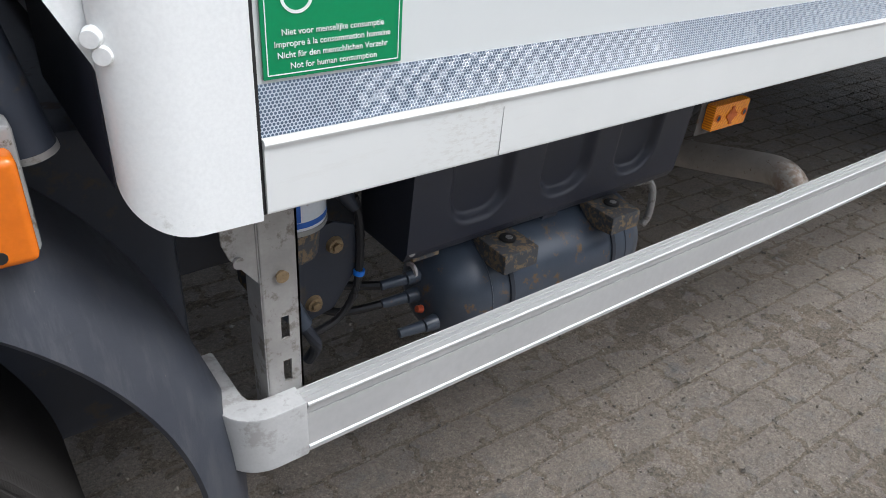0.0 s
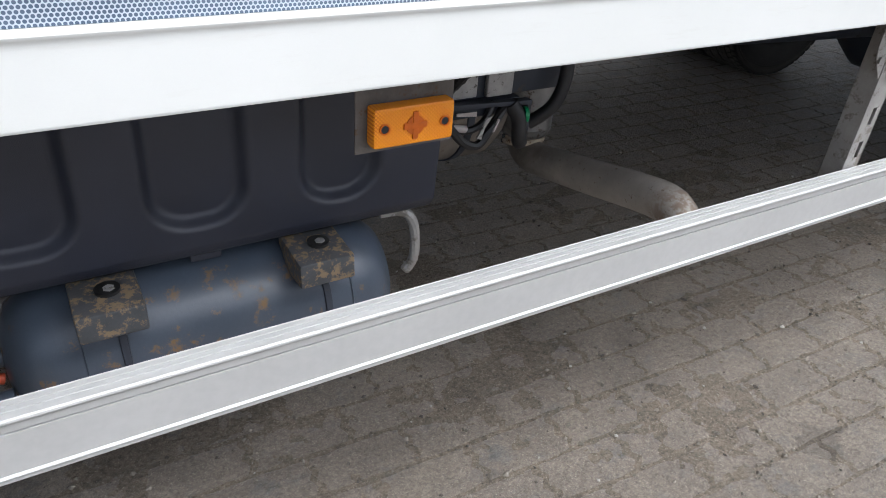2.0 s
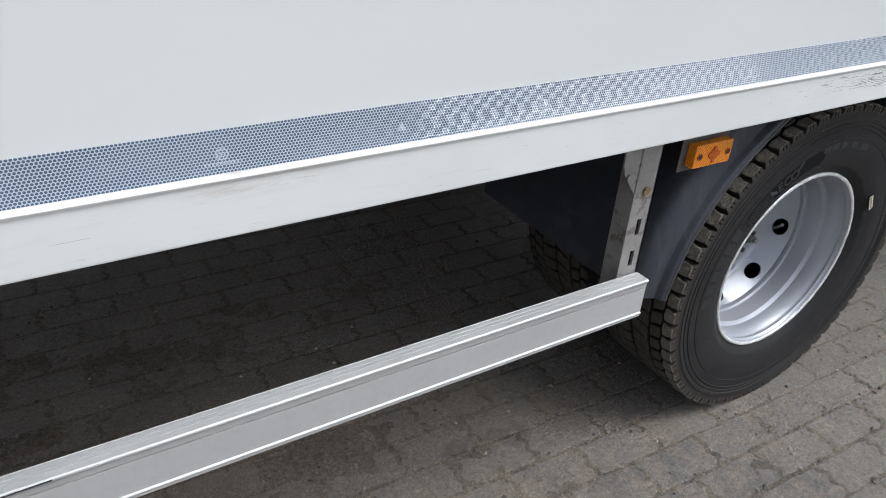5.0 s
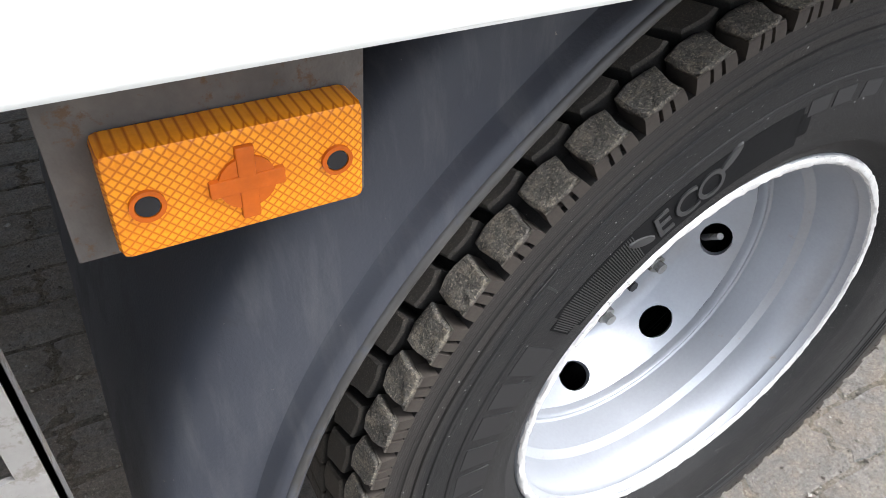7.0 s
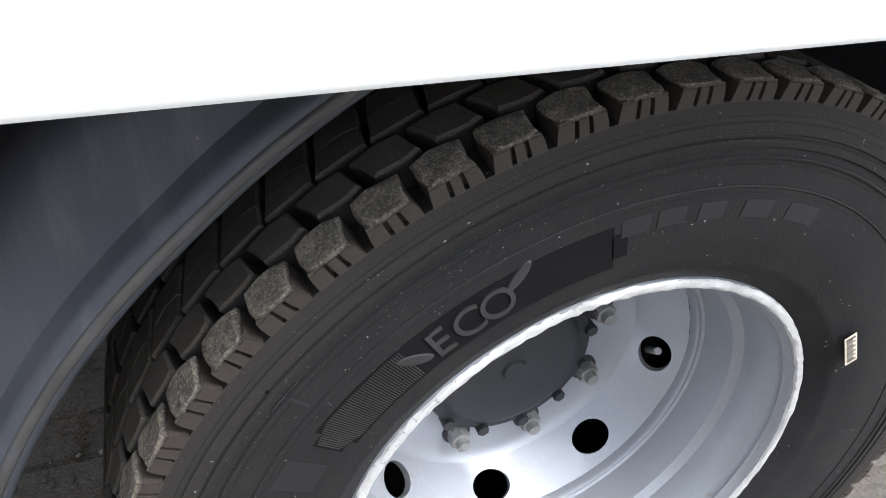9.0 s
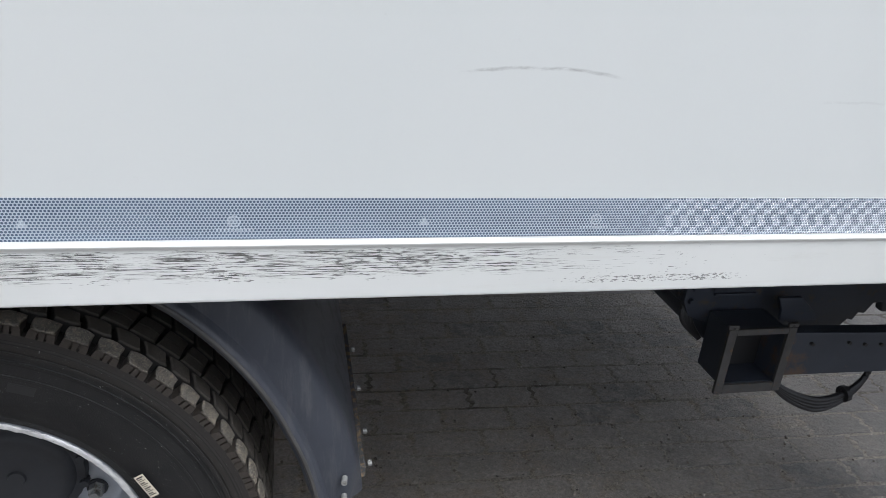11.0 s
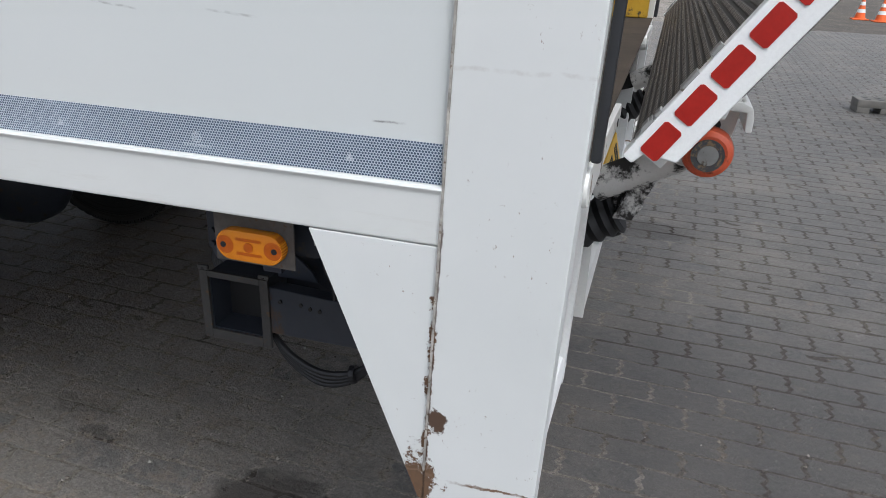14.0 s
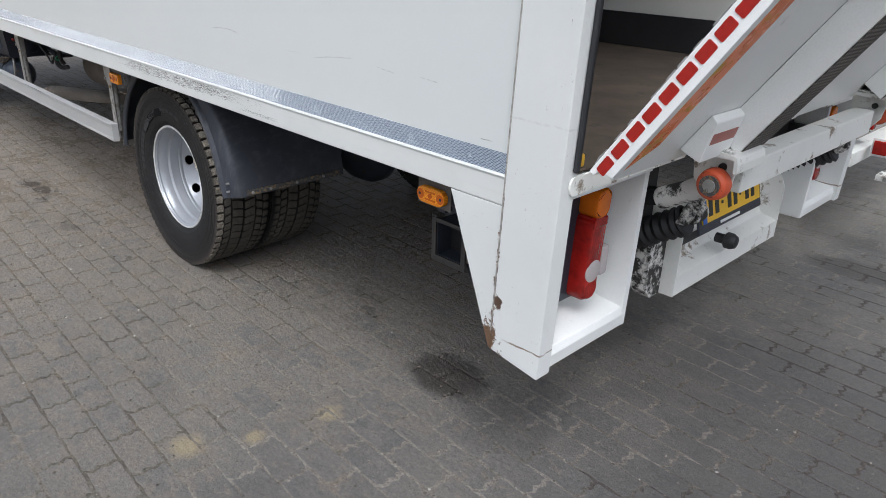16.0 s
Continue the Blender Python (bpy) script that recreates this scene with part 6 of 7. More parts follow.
guard = part("mudguard", mudguard(), "fender", truck, "dark grey plastic mudguard over the twin tyres")
bead = []
for k in range(42):
    a = 9 + 4 * k
    r = FR + 0.0075 + float(np.interp(a, (0, 15, 25, 40, 55, 75, 100, 130, 180), (0.005, 0.007, 0.009, 0.020, 0.032, 0.030, 0.016, 0.0, 0.0)))
    bead.append((CX + r * math.cos(radians(a)), 0.0642, CZ + r * math.sin(radians(a))))
part("edge_bead", hose(bead, 0.0038, 14, 2), "fender_edge", guard, "rubbed light grey rolled edge of the mudguard")
guard2 = part("mudguard", moved(spun([(FR, WIDE - 0.075), (FR + 0.07, WIDE - 0.10), (FR + 0.083, WIDE - 0.68), (FR + 0.075, WIDE - 0.68), (FR + 0.06, WIDE - 0.11)], 40, 5, 173, closed=True), pose(CX, 0, CZ)), "fender", truck, "dark grey plastic mudguard")
part("guard_bracket", box(4.380, 4.404, 0.150, 0.655, 0.500, 0.524, 0.003), "rusty", guard, "rust-stained bottom bracket")
for y in (0.17, 0.26, 0.40, 0.55):
    part("screw", rod((4.409, y, 0.515), (4.416, y, 0.515), 0.006, n=10), "cast", guard)
for z in (0.525, 0.562):
    part("screw", rod((4.360, 0.070, z), (4.362, 0.084, z), 0.005, n=10), "cast", guard)


# ---- marker lamps ----
def marker_lamp(x0, x1, z0, z1, y, shape, plate_pad, label):
    base = part("marker_plate", box(x0 - plate_pad[0], x1 + plate_pad[1], y + 0.004, y + 0.007, z0 - plate_pad[2], z1 + plate_pad[3], 0.001), "rust_bracket", truck, "dirty rust-brown bracket of a marker lamp")
    if shape == "oval":
        r = (z1 - z0) / 2
        pts = [(x1 - r + r * math.cos(t), (z0 + z1) / 2 + r * math.sin(t)) for t in np.linspace(-math.pi / 2, math.pi / 2, 12)]
        pts += [(x0 + r + r * math.cos(t), (z0 + z1) / 2 + r * math.sin(t)) for t in np.linspace(math.pi / 2, 3 * math.pi / 2, 12)]
        bm = prism(pts, "y", y - 0.016, y + 0.004, 0.0025)
    else:
        bm = box(x0, x1, y - 0.018, y + 0.004, z0, z1, 0.004, 2)
    lens = part("marker_lens", bm, "amber_grid", base, label)
    xm, zm = (x0 + x1) / 2, (z0 + z1) / 2
    f = y - (0.0165 if shape == "oval" else 0.0185)
    for x in (x0 + 0.014, x1 - 0.014):
        part("screw", rod((x, f - 0.001, zm), (x, f + 0.003, zm), 0.0048, n=14), "rubber_black", lens)
    part("lens_boss", rod((xm, f - 0.0012, zm), (xm, f + 0.003, zm), 0.0125 if shape != "oval" else 0.008, n=20), "amber_deep", lens)
    if shape == "oval":
        for s, x in ((-1, x0 + 0.014), (1, x1 - 0.014)):
            part("lens_end", rod((x - s * 0.003, f + 0.0002, zm), (x - s * 0.003, f + 0.004, zm), 0.0155, n=24, bev=0.001), "amber_deep", lens, "deep amber end of the lens")
        for k in (-1, 1):
            part("lens_bar", box(xm - 0.022, xm + 0.022, f - 0.0004, f + 0.002, zm + k * 0.012 - 0.0025, zm + k * 0.012 + 0.0025, 0.0008), "amber_deep", lens)
    if shape != "oval":
        part("lens_bar", box(xm - 0.016, xm + 0.016, f - 0.0022, f + 0.002, zm - 0.004, zm + 0.004, 0.001), "amber_deep", lens)
        part("lens_bar", box(xm - 0.004, xm + 0.004, f - 0.0020, f + 0.002, zm - 0.0175, zm + 0.0175, 0.001), "amber_deep", lens)
        for x in (x0 + 0.014, x1 - 0.014):
            part("screw_ring", moved(spun([(0.0052, -0.001), (0.0072, -0.001), (0.0072, 0.003), (0.0052, 0.003)], 18, closed=True), pose(x, f - 0.0004, zm)), "amber_deep", lens)
    return base


def amber_grid():
    n = Nodes("amber_prism_lens")
    x, y, z = n.xyz()
    a = n.math("FRACT", n.math("DIVIDE", n.math("ADD", x, z), 0.0048))
    b = n.math("FRACT", n.math("DIVIDE", n.math("SUBTRACT", x, z), 0.0048))
    h = n.math("MAXIMUM", n.math("ABSOLUTE", n.math("SUBTRACT", a, 0.5)), n.math("ABSOLUTE", n.math("SUBTRACT", b, 0.5)))
    col = n.mix(n.ramp(h, 0.30, 0.48), (0.90, 0.335, 0.012), (0.50, 0.125, 0.006))
    col = n.mix(n.math("MULTIPLY", n.ramp(n.noise(60, 5, 0.65), 0.44, 0.62), 0.35), col, (0.60, 0.150, 0.006))
    return n.done(col, 0.18, 0.0, n.bump(h, 0.001, 0.5))


M["amber_grid"] = amber_grid()
marker_lamp(0.489, 0.599, 0.837, 0.888, 0.078, "square", (0.014, 0.010, 0.013, 0.06), "amber rectangular side marker lamp")
marker_lamp(3.236, 3.344, 0.838, 0.888, 0.070, "square", (0.016, 0.010, 0.012, 0.06), "amber rectangular side marker lamp")
marker_lamp(5.620, 5.737, 0.842, 0.893, 0.058, "oval", (0.014, 0.010, 0.012, 0.05), "amber rounded side marker lamp")
part("lamp_socket", box(5.685, 5.72, 0.066, 0.10, 0.818, 0.834, 0.004), "black_plastic", truck)

# ---- under the box: chassis, air dryer, tank, cover, exhaust ----
for y in (0.70, WIDE - 0.70):
    part("chassis_rail", prism([(y - 0.04, 0.72), (y + 0.04, 0.72), (y + 0.04, 0.735), (y - 0.025, 0.735), (y - 0.025, 0.905), (y + 0.04, 0.905), (y + 0.04, 0.92), (y - 0.04, 0.92)], "x", -1.6, 5.95), "chassis", truck, "blue-black steel chassis rail")
for x in (-0.6, 0.9, 2.4, 3.2, 4.6, 5.7):
    part("chassis_cross_tie", box(x, x + 0.08, 0.68, WIDE - 0.68, 0.76, 0.88, 0.005), "chassis", truck)
for y in (0.76, WIDE - 0.76):
    part("leaf_spring", hose([(3.10, y, 0.74), (3.45, y, 0.62), (CX, y, 0.55), (4.15, y, 0.62), (4.50, y, 0.74)], 0.035, 8, 5), "chassis", truck, "dark leaf spring")

# moulded black cover with three sunken bays
def cover():
    """Front face with recessed panels, built on a grid and pushed in."""
    bm = bmesh.new()
    x0, x1, z0, z1 = -0.055, 0.690, 0.620, 0.925
    nx, nz = 186, 76
    bays = ((0.030, 0.170), (0.248, 0.386), (0.460, 0.590))
    grid = []
    for i in range(nx + 1):
        col = []
        for k in range(nz + 1):
            x, z = x0 + (x1 - x0) * i / nx, z0 + (z1 - z0) * k / nz
            y = 0.222 + 0.024 * (1 - (z - z0) / (z1 - z0))
            if z < z0 + 0.02:
                y += 0.010 * (1 - (z - z0) / 0.02)
            for a, b in bays:
                edge = min(x - a, b - x)
                low = z - (z0 + 0.050)
                r = 0.058
                if edge < r and low < r:
                    d = r - math.hypot(r - edge, r - low) if edge > -1 and low > -1 else -1
                    d = min(d, edge, low) if edge < 0 or low < 0 else d
                else:
                    d = min(edge, low)
                k1 = min(max((d + 0.004) / 0.020, 0), 1)
                y += 0.019 * k1 * k1 * (3 - 2 * k1)
            col.append(bm.verts.new((x, y, z)))
        grid.append(col)
    for i in range(nx):
        for k in range(nz):
            bm.faces.new((grid[i][k], grid[i + 1][k], grid[i + 1][k + 1], grid[i][k + 1]))
    # sides, back and bottom
    back = {}
    def rear(v):
        if v not in back:
            back[v] = bm.verts.new((v.co.x, 0.40, v.co.z))
        return back[v]
    left, right = grid[0], grid[-1]
    for col in (left, right):
        for k in range(nz):
            bm.faces.new((col[k], col[k + 1], rear(col[k + 1]), rear(col[k])))
    for i in range(nx):
        bm.faces.new((grid[i][0], grid[i + 1][0], rear(grid[i + 1][0]), rear(grid[i][0])))
        bm.faces.new((grid[i][nz], grid[i + 1][nz], rear(grid[i + 1][nz]), rear(grid[i][nz])))
    bmesh.ops.recalc_face_normals(bm, faces=bm.faces)
    return bm


cov = part("battery_cover", cover(), "black_plastic", truck, "black moulded plastic cover with three sunken bays")
cov.data.set_sharp_from_angle(angle=radians(75))
part("cover_foot", box(-0.025, 0.035, 0.266, 0.294, 0.602, 0.614, 0.003), "rusty", cov, "rust-stained bracket under the cover")
part("cover_clip", box(0.30, 0.345, 0.266, 0.284, 0.602, 0.616, 0.003), "black_plastic", cov)
part("cover_bolt", rod((-0.043, 0.245, 0.640), (-0.043, 0.258, 0.640), 0.007, n=10), "cast", cov)

# air tank with two mounting brackets
TY, TZ, TR = 0.330, 0.470, 0.118
tank = part("air_tank", moved(spun([(0.0, -0.300), (0.045, -0.297), (0.080, -0.283), (0.104, -0.258), (0.116, -0.226), (TR, -0.200), (TR + 0.002, -0.198), (TR, -0.196), (TR, 0.196), (TR + 0.002, 0.198), (TR, 0.200), (0.116, 0.226), (0.104, 0.258), (0.080, 0.283), (0.045, 0.297), (0.0, 0.300)], 48), pose(0.336, TY, TZ, 0, 0, -90)), "tank", truck, "blue-grey air tank with rust patches")
for x in (0.180, 0.482):
    b = part("tank_bracket", prism([(TY - 0.140, 0.562), (TY - 0.138, 0.603), (TY - 0.040, 0.606), (TY - 0.040, 0.588), (TY - 0.070, 0.566), (TY - 0.090, 0.558)], "x", x - 0.044, x + 0.044, 0.004), "rusty", tank, "rusty folded tank bracket with a round hole")
    part("bracket_hole", rod((x + 0.004, TY - 0.088, 0.600), (x + 0.004, TY - 0.088, 0.6085), 0.017, n=20), "ink", b)
    part("bracket_nut", rod((x + 0.006, TY - 0.090, 0.600), (x + 0.006, TY - 0.090, 0.6100), 0.008, n=6), "cast", b)
    part("tank_strap", moved(spun([(TR + 0.001, -0.006), (TR + 0.004, -0.005), (TR + 0.004, 0.005), (TR + 0.001, 0.006)], 40, closed=True), pose(x + 0.010, TY, TZ, 0, 0, 90)), "chassis", tank)
for y, z in ((0.340, 0.512), (0.335, 0.470), (0.270, 0.440)):
    f = part("hose_fitting", rod((0.042, y, z), (0.012, y, z), 0.017, 0.014, 12, bev=0.002), "tank", tank, "metal hose fitting")
    part("hose_socket", rod((0.012, y, z), (-0.040, y + 0.01, z - 0.004), 0.012, 0.010, 14, bev=0.002), "tank", f)
part("orange_clip", rod((0.032, 0.306, 0.452), (0.018, 0.305, 0.457), 0.009, 0.007, 12, bev=0.002), "roller", tank, "small orange hose clip")
part("clip_ring", moved(spun([(0.012, -0.004), (0.019, -0.003), (0.019, 0.003), (0.012, 0.004)], 20, 30, 300, closed=True), pose(0.030, 0.345, 0.522, 0, 0, 90)), "white_lens", tank, "pale hose clip")
part("air_hose", hose([(-0.040, 0.351, 0.508), (-0.11, 0.40, 0.505), (-0.16, 0.45, 0.52)], 0.009, 8, 6), "cable", truck)
part("air_hose", hose([(-0.040, 0.345, 0.466), (-0.12, 0.38, 0.455), (-0.18, 0.44, 0.47)], 0.009, 8, 6), "cable", truck)

# air dryer: white canister over a cast body, dark bracket plate with bolts
CAN = Vector((-0.240, 0.325, 0.728))
CAN_R = 0.063
dry = part("dryer_canister", rod(CAN, CAN + Vector((0, 0, 0.19)), CAN_R, n=40, bev=0.006), "canister", truck, "white spin-on dryer canister with a blue band")
part("canister_lip", rod(CAN - Vector((0, 0, 0.002)), CAN + Vector((0, 0, 0.008)), CAN_R + 0.0015, n=40, bev=0.002), "cast", dry)


def on_can(a0, a1, z0, z1):
    bm = bmesh.new()
    prev = None
    for k in range(9):
        a = radians(a0 + (a1 - a0) * k / 8)
        now = [bm.verts.new((CAN.x + (CAN_R + 0.0006) * math.cos(a), CAN.y + (CAN_R + 0.0006) * math.sin(a), z)) for z in (z0, z1)]
        if prev:
            bm.faces.new((prev[0], now[0], now[1], prev[1]))
        prev = now
    return bm


part("blue_band", on_can(-124, -96, 0.752, 0.86), "blue_ink", dry, "upright blue band")
part("blue_band", on_can(-124, -30, 0.741, 0.751), "blue_ink", dry, "thin blue line")
for k in range(5):
    part("print_bar", moved(box(-0.0030, 0.0030, -0.0004, 0.0, -0.006, 0.006), Matrix.Translation((CAN.x + (CAN_R + 0.001) * math.cos(radians(-111)), CAN.y + (CAN_R + 0.001) * math.sin(radians(-111)), 0.766 + 0.015 * k)) @ pose(0, 0, 0, 0, 0, -21)), "white_ink", dry)
for k in range(4):
    part("print_bar", on_can(-84 + 4 * k, -56 - 5 * k, 0.845 - 0.017 * k, 0.8475 - 0.017 * k), "cast", dry)
body_bm = rod((-0.240, 0.330, 0.660), (-0.240, 0.330, 0.724), 0.050, 0.056, 28, bev=0.004)
box(-0.300, -0.200, 0.345, 0.43, 0.56, 0.700, 0.014, bm=body_bm)
part("dryer_body", body_bm, "rusty", truck, "dirty dark cast dryer body")
br = part("bracket_plate", prism([(-0.285, 0.560), (-0.278, 0.672), (-0.150, 0.690), (-0.105, 0.672), (-0.098, 0.585), (-0.150, 0.505), (-0.215, 0.490)], "y", 0.336, 0.346, 0.004), "chassis", truck, "blue-black bracket plate with rusty bolts")
for x, z in ((-0.149, 0.644), (-0.246, 0.630), (-0.193, 0.532)):
    part("bolt", rod((x, 0.336, z), (x, 0.327, z), 0.017, 0.014, 18), "brass", br)
    part("bolt_head", rod((x, 0.327, z), (x, 0.320, z), 0.009, n=6), "brass", br)
part("hose_clamp", hose([(-0.262, 0.318, 0.650), (-0.272, 0.312, 0.615), (-0.262, 0.306, 0.580), (-0.246, 0.304, 0.556)], 0.013, 10, 5), "cast", br, "corroded grey clamp")
part("clamp_ear", prism([(-0.292, 0.660), (-0.238, 0.664), (-0.244, 0.640), (-0.284, 0.638)], "y", 0.312, 0.330, 0.004), "cast", br)
part("valve_body", rod((-0.252, 0.310, 0.560), (-0.232, 0.296, 0.520), 0.021, 0.017, 16, bev=0.003), "tank", truck, "blue-grey hose coupling")
part("air_hose", hose([(-0.234, 0.297, 0.524), (-0.222, 0.290, 0.498), (-0.212, 0.292, 0.470), (-0.220, 0.31, 0.43)], 0.011, 10, 6), "chassis", truck)
part("sensor_cable", hose([(-0.108, 0.336, 0.730), (-0.100, 0.332, 0.680), (-0.100, 0.330, 0.60), (-0.112, 0.328, 0.530), (-0.150, 0.326, 0.486), (-0.205, 0.318, 0.478)], 0.0072, 8, 8, rings=0.0085), "cable", truck, "black corrugated cable")
part("cable_clip", rod((-0.1005, 0.330, 0.578), (-0.1015, 0.330, 0.568), 0.0110, n=14), "blue_clip", truck, "blue cable clip")
part("cable_plug", rod((-0.128, 0.345, 0.742), (-0.106, 0.334, 0.706), 0.017, 0.010, 12, bev=0.002), "chassis", truck)
part("front_chassis_box", box(-0.40, 0.0, 0.50, 0.66, 0.55, 0.90, 0.02), "chassis", truck, "dark housing behind the dryer")
part("hook_strap", hose([(0.612, 0.285, 0.606), (0.650, 0.278, 0.605), (0.668, 0.272, 0.585), (0.673, 0.268, 0.545), (0.669, 0.266, 0.510), (0.655, 0.268, 0.490)], 0.009, 10, 6), "galv", truck, "bent grey hanger strap")

# exhaust: silencer, clamp and bent tail pipe
sil = part("silencer", moved(spun([(0.0, -0.40), (0.17, -0.385), (0.20, -0.34), (0.20, 0.34), (0.17, 0.385), (0.0, 0.40)], 48), pose(0.90, 1.02, 0.505, 0, 0, -90)), "silencer", truck, "dull beige-grey exhaust silencer")
part("silencer_strap", moved(spun([(0.201, -0.012), (0.205, -0.010), (0.205, 0.010), (0.201, 0.012)], 48, closed=True), pose(1.14, 1.02, 0.505, 0, 0, -90)), "chassis", sil)
part("outlet_drum", moved(spun([(0.0, 0.0), (0.058, 0.0), (0.069, 0.006), (0.076, 0.020), (0.077, 0.030), (0.0785, 0.034), (0.077, 0.038), (0.077, 0.42), (0.0, 0.42)], 48), Matrix.Translation((1.356, 0.868, 0.402)) @ pose(0, 0, 0, 90, 0, 0)), "drum", truck, "brushed dark metal outlet drum")
part("tail_pipe", hose([(1.354, 0.866, 0.410), (1.355, 0.858, 0.372), (1.356, 0.812, 0.350), (1.362, 0.70, 0.368), (1.358, 0.55, 0.402), (1.355, 0.40, 0.438), (1.354, 0.315, 0.452), (1.354, 0.272, 0.440), (1.354, 0.250, 0.410), (1.354, 0.244, 0.392)], 0.046, 28, 8), "exhaust", truck, "rust-speckled bent tail pipe")
clamp = part("pipe_clamp", moved(spun([(0.044, -0.013), (0.058, -0.012), (0.061, -0.007), (0.061, 0.000), (0.055, 0.004), (0.053, 0.013), (0.044, 0.014)], 36, closed=True), Matrix.Translation((1.354, 0.862, 0.388)) @ pose(0, 0, 0, 78, 0, 0)), "flange", truck, "pale rusty flange ring on the exhaust outlet")
for k in range(3):
    a = radians(35 + 120 * k)
    c = Vector((1.354 + 0.055 * math.cos(a), 0.862 + 0.055 * math.sin(a), 0.385))
    part("bolt", rod(c + Vector((0, 0, -0.014)), c + Vector((0, 0, 0.010)), 0.007, n=6), "rusty", clamp)
unit = part("control_unit", box(0.790, 1.160, 0.515, 0.640, 0.680, 0.900, 0.006), "chassis", truck, "dark control unit with pale metal panels")
part("panel", box(0.868, 0.932, 0.500, 0.514, 0.690, 0.840, 0.004), "pale_panel", unit, "streaked pale metal panel")
part("panel", box(0.956, 1.020, 0.500, 0.514, 0.686, 0.840, 0.004), "pale_panel", unit, "streaked pale metal panel")
part("mounting_bar", prism([(0.835, 0.690), (0.835, 0.680), (1.060, 0.666), (1.060, 0.676)], "y", 0.480, 0.499, 0.002), "chassis", unit)
part("mounting_bar", box(1.056, 1.068, 0.490, 0.512, 0.600, 0.672, 0.003), "chassis", unit)
part("lower_box", box(0.815, 1.045, 0.500, 0.600, 0.645, 0.680, 0.008), "chassis", unit)
part("white_plate", prism([(0.873, 0.671), (0.873, 0.665), (0.905, 0.661), (0.921, 0.659), (0.921, 0.669)], "y", 0.478, 0.481, 0.0005), "white_lens", unit, "small pale plate")
part("black_sleeve", hose([(1.010, 0.490, 0.672), (1.030, 0.482, 0.640), (1.036, 0.480, 0.600), (1.055, 0.500, 0.575), (1.085, 0.540, 0.580)], 0.017, 12, 6), "cable", unit, "thick black sleeve")
part("black_sleeve", hose([(1.130, 0.500, 0.86), (1.140, 0.480, 0.74), (1.120, 0.480, 0.66), (1.080, 0.510, 0.61)], 0.015, 12, 6), "cable", unit, "thick black sleeve")
part("cable", hose([(0.770, 0.44, 0.735), (0.815, 0.455, 0.690), (0.860, 0.470, 0.640), (0.895, 0.474, 0.606), (0.930, 0.476, 0.597), (0.958, 0.478, 0.628), (0.985, 0.486, 0.655), (1.01, 0.50, 0.67)], 0.0095, 8, 6), "cable", unit, "black sagging cable")
part("cable", hose([(0.805, 0.47, 0.700), (0.850, 0.478, 0.655), (0.900, 0.484, 0.628), (0.945, 0.488, 0.640), (0.970, 0.495, 0.680)], 0.0080, 8, 6), "cable", unit)
part("cable", hose([(0.700, 0.12, 0.935), (0.740, 0.25, 0.845), (0.780, 0.38, 0.755), (0.815, 0.45, 0.72)], 0.0075, 8, 9, rings=0.0088), "cable", unit, "black corrugated cable")
part("plug", rod((0.856, 0.478, 0.644), (0.897, 0.478, 0.636), 0.0085, n=12, bev=0.002), "white_lens", unit, "pale plastic plug")
part("lever", prism([(0.918, 0.616), (0.930, 0.612), (0.936, 0.636), (0.952, 0.660), (0.938, 0.658), (0.931, 0.640)], "y", 0.466, 0.470, 0.001), "pale_panel", unit, "thin bright lever")
part("lever", prism([(0.955, 0.624), (0.961, 0.624), (0.972, 0.650), (0.967, 0.651)], "y", 0.466, 0.470, 0.001), "white_lens", unit, "thin bright lever")
part("green_ring", moved(spun([(0.010, -0.004), (0.017, -0.004), (0.017, 0.004), (0.010, 0.004)], 20, closed=True), pose(1.046, 0.482, 0.645, 0, 0, 75)), "green", unit, "small green ring")
coup = part("red_coupling", rod((0.704, 0.285, 0.762), (0.722, 0.285, 0.761), 0.010, 0.010, 14, bev=0.002), "red_plastic", truck, "dull red coupling")
part("nozzle", rod((0.722, 0.285, 0.761), (0.731, 0.285, 0.760), 0.007, n=10), "red_plastic", coup)
part("far_tank", moved(spun([(0.0, -0.45), (0.20, -0.44), (0.25, -0.40), (0.25, 0.40), (0.20, 0.44), (0.0, 0.45)], 40), pose(2.35, WIDE - 0.32, 0.68, 0, 0, 90)), "chassis", truck, "dark fuel tank on the far side")
part("far_box", box(0.2, 1.3, WIDE - 0.55, WIDE - 0.12, 0.5, 0.9, 0.03), "chassis", truck, "dark locker on the far side")

# ---- rear overhang: beam with square end, cables, angled arm ----
# A black plate closes the hollow, so its inside reads dark.
stub = part("tow_beam_end", box(5.303, 5.438, 0.526, 0.532, 0.438, 0.572), "rubber_black", truck, "square hollow blue-black beam end")
for x0, x1, z0, z1 in ((5.296, 5.303, 0.430, 0.580), (5.438, 5.446, 0.430, 0.580), (5.303, 5.438, 0.430, 0.438), (5.303, 5.438, 0.572, 0.580)):
    part("tube_wall", box(x0, x1, 0.452, 0.555, z0, z1), "stained_chassis", stub)
for x0, x1, z0, z1 in ((5.279, 5.301, 0.411, 0.590), (5.438, 5.460, 0.411, 0.590), (5.301, 5.438, 0.411, 0.436), (5.301, 5.438, 0.574, 0.590)):
    part("flange_bar", box(x0, x1, 0.4425, 0.4515, z0, z1, 0.0015), "flange_paint", stub, "worn brown-grey flange round the opening")
for x in (5.290, 5.449):
    part("ear", box(x - 0.014, x + 0.014, 0.4425, 0.4510, 0.5905, 0.602, 0.003), "flange_paint", stub)
    part("hole", rod((x, 0.4415, 0.594), (x, 0.4440, 0.594), 0.0035, n=10), "ink", stub)


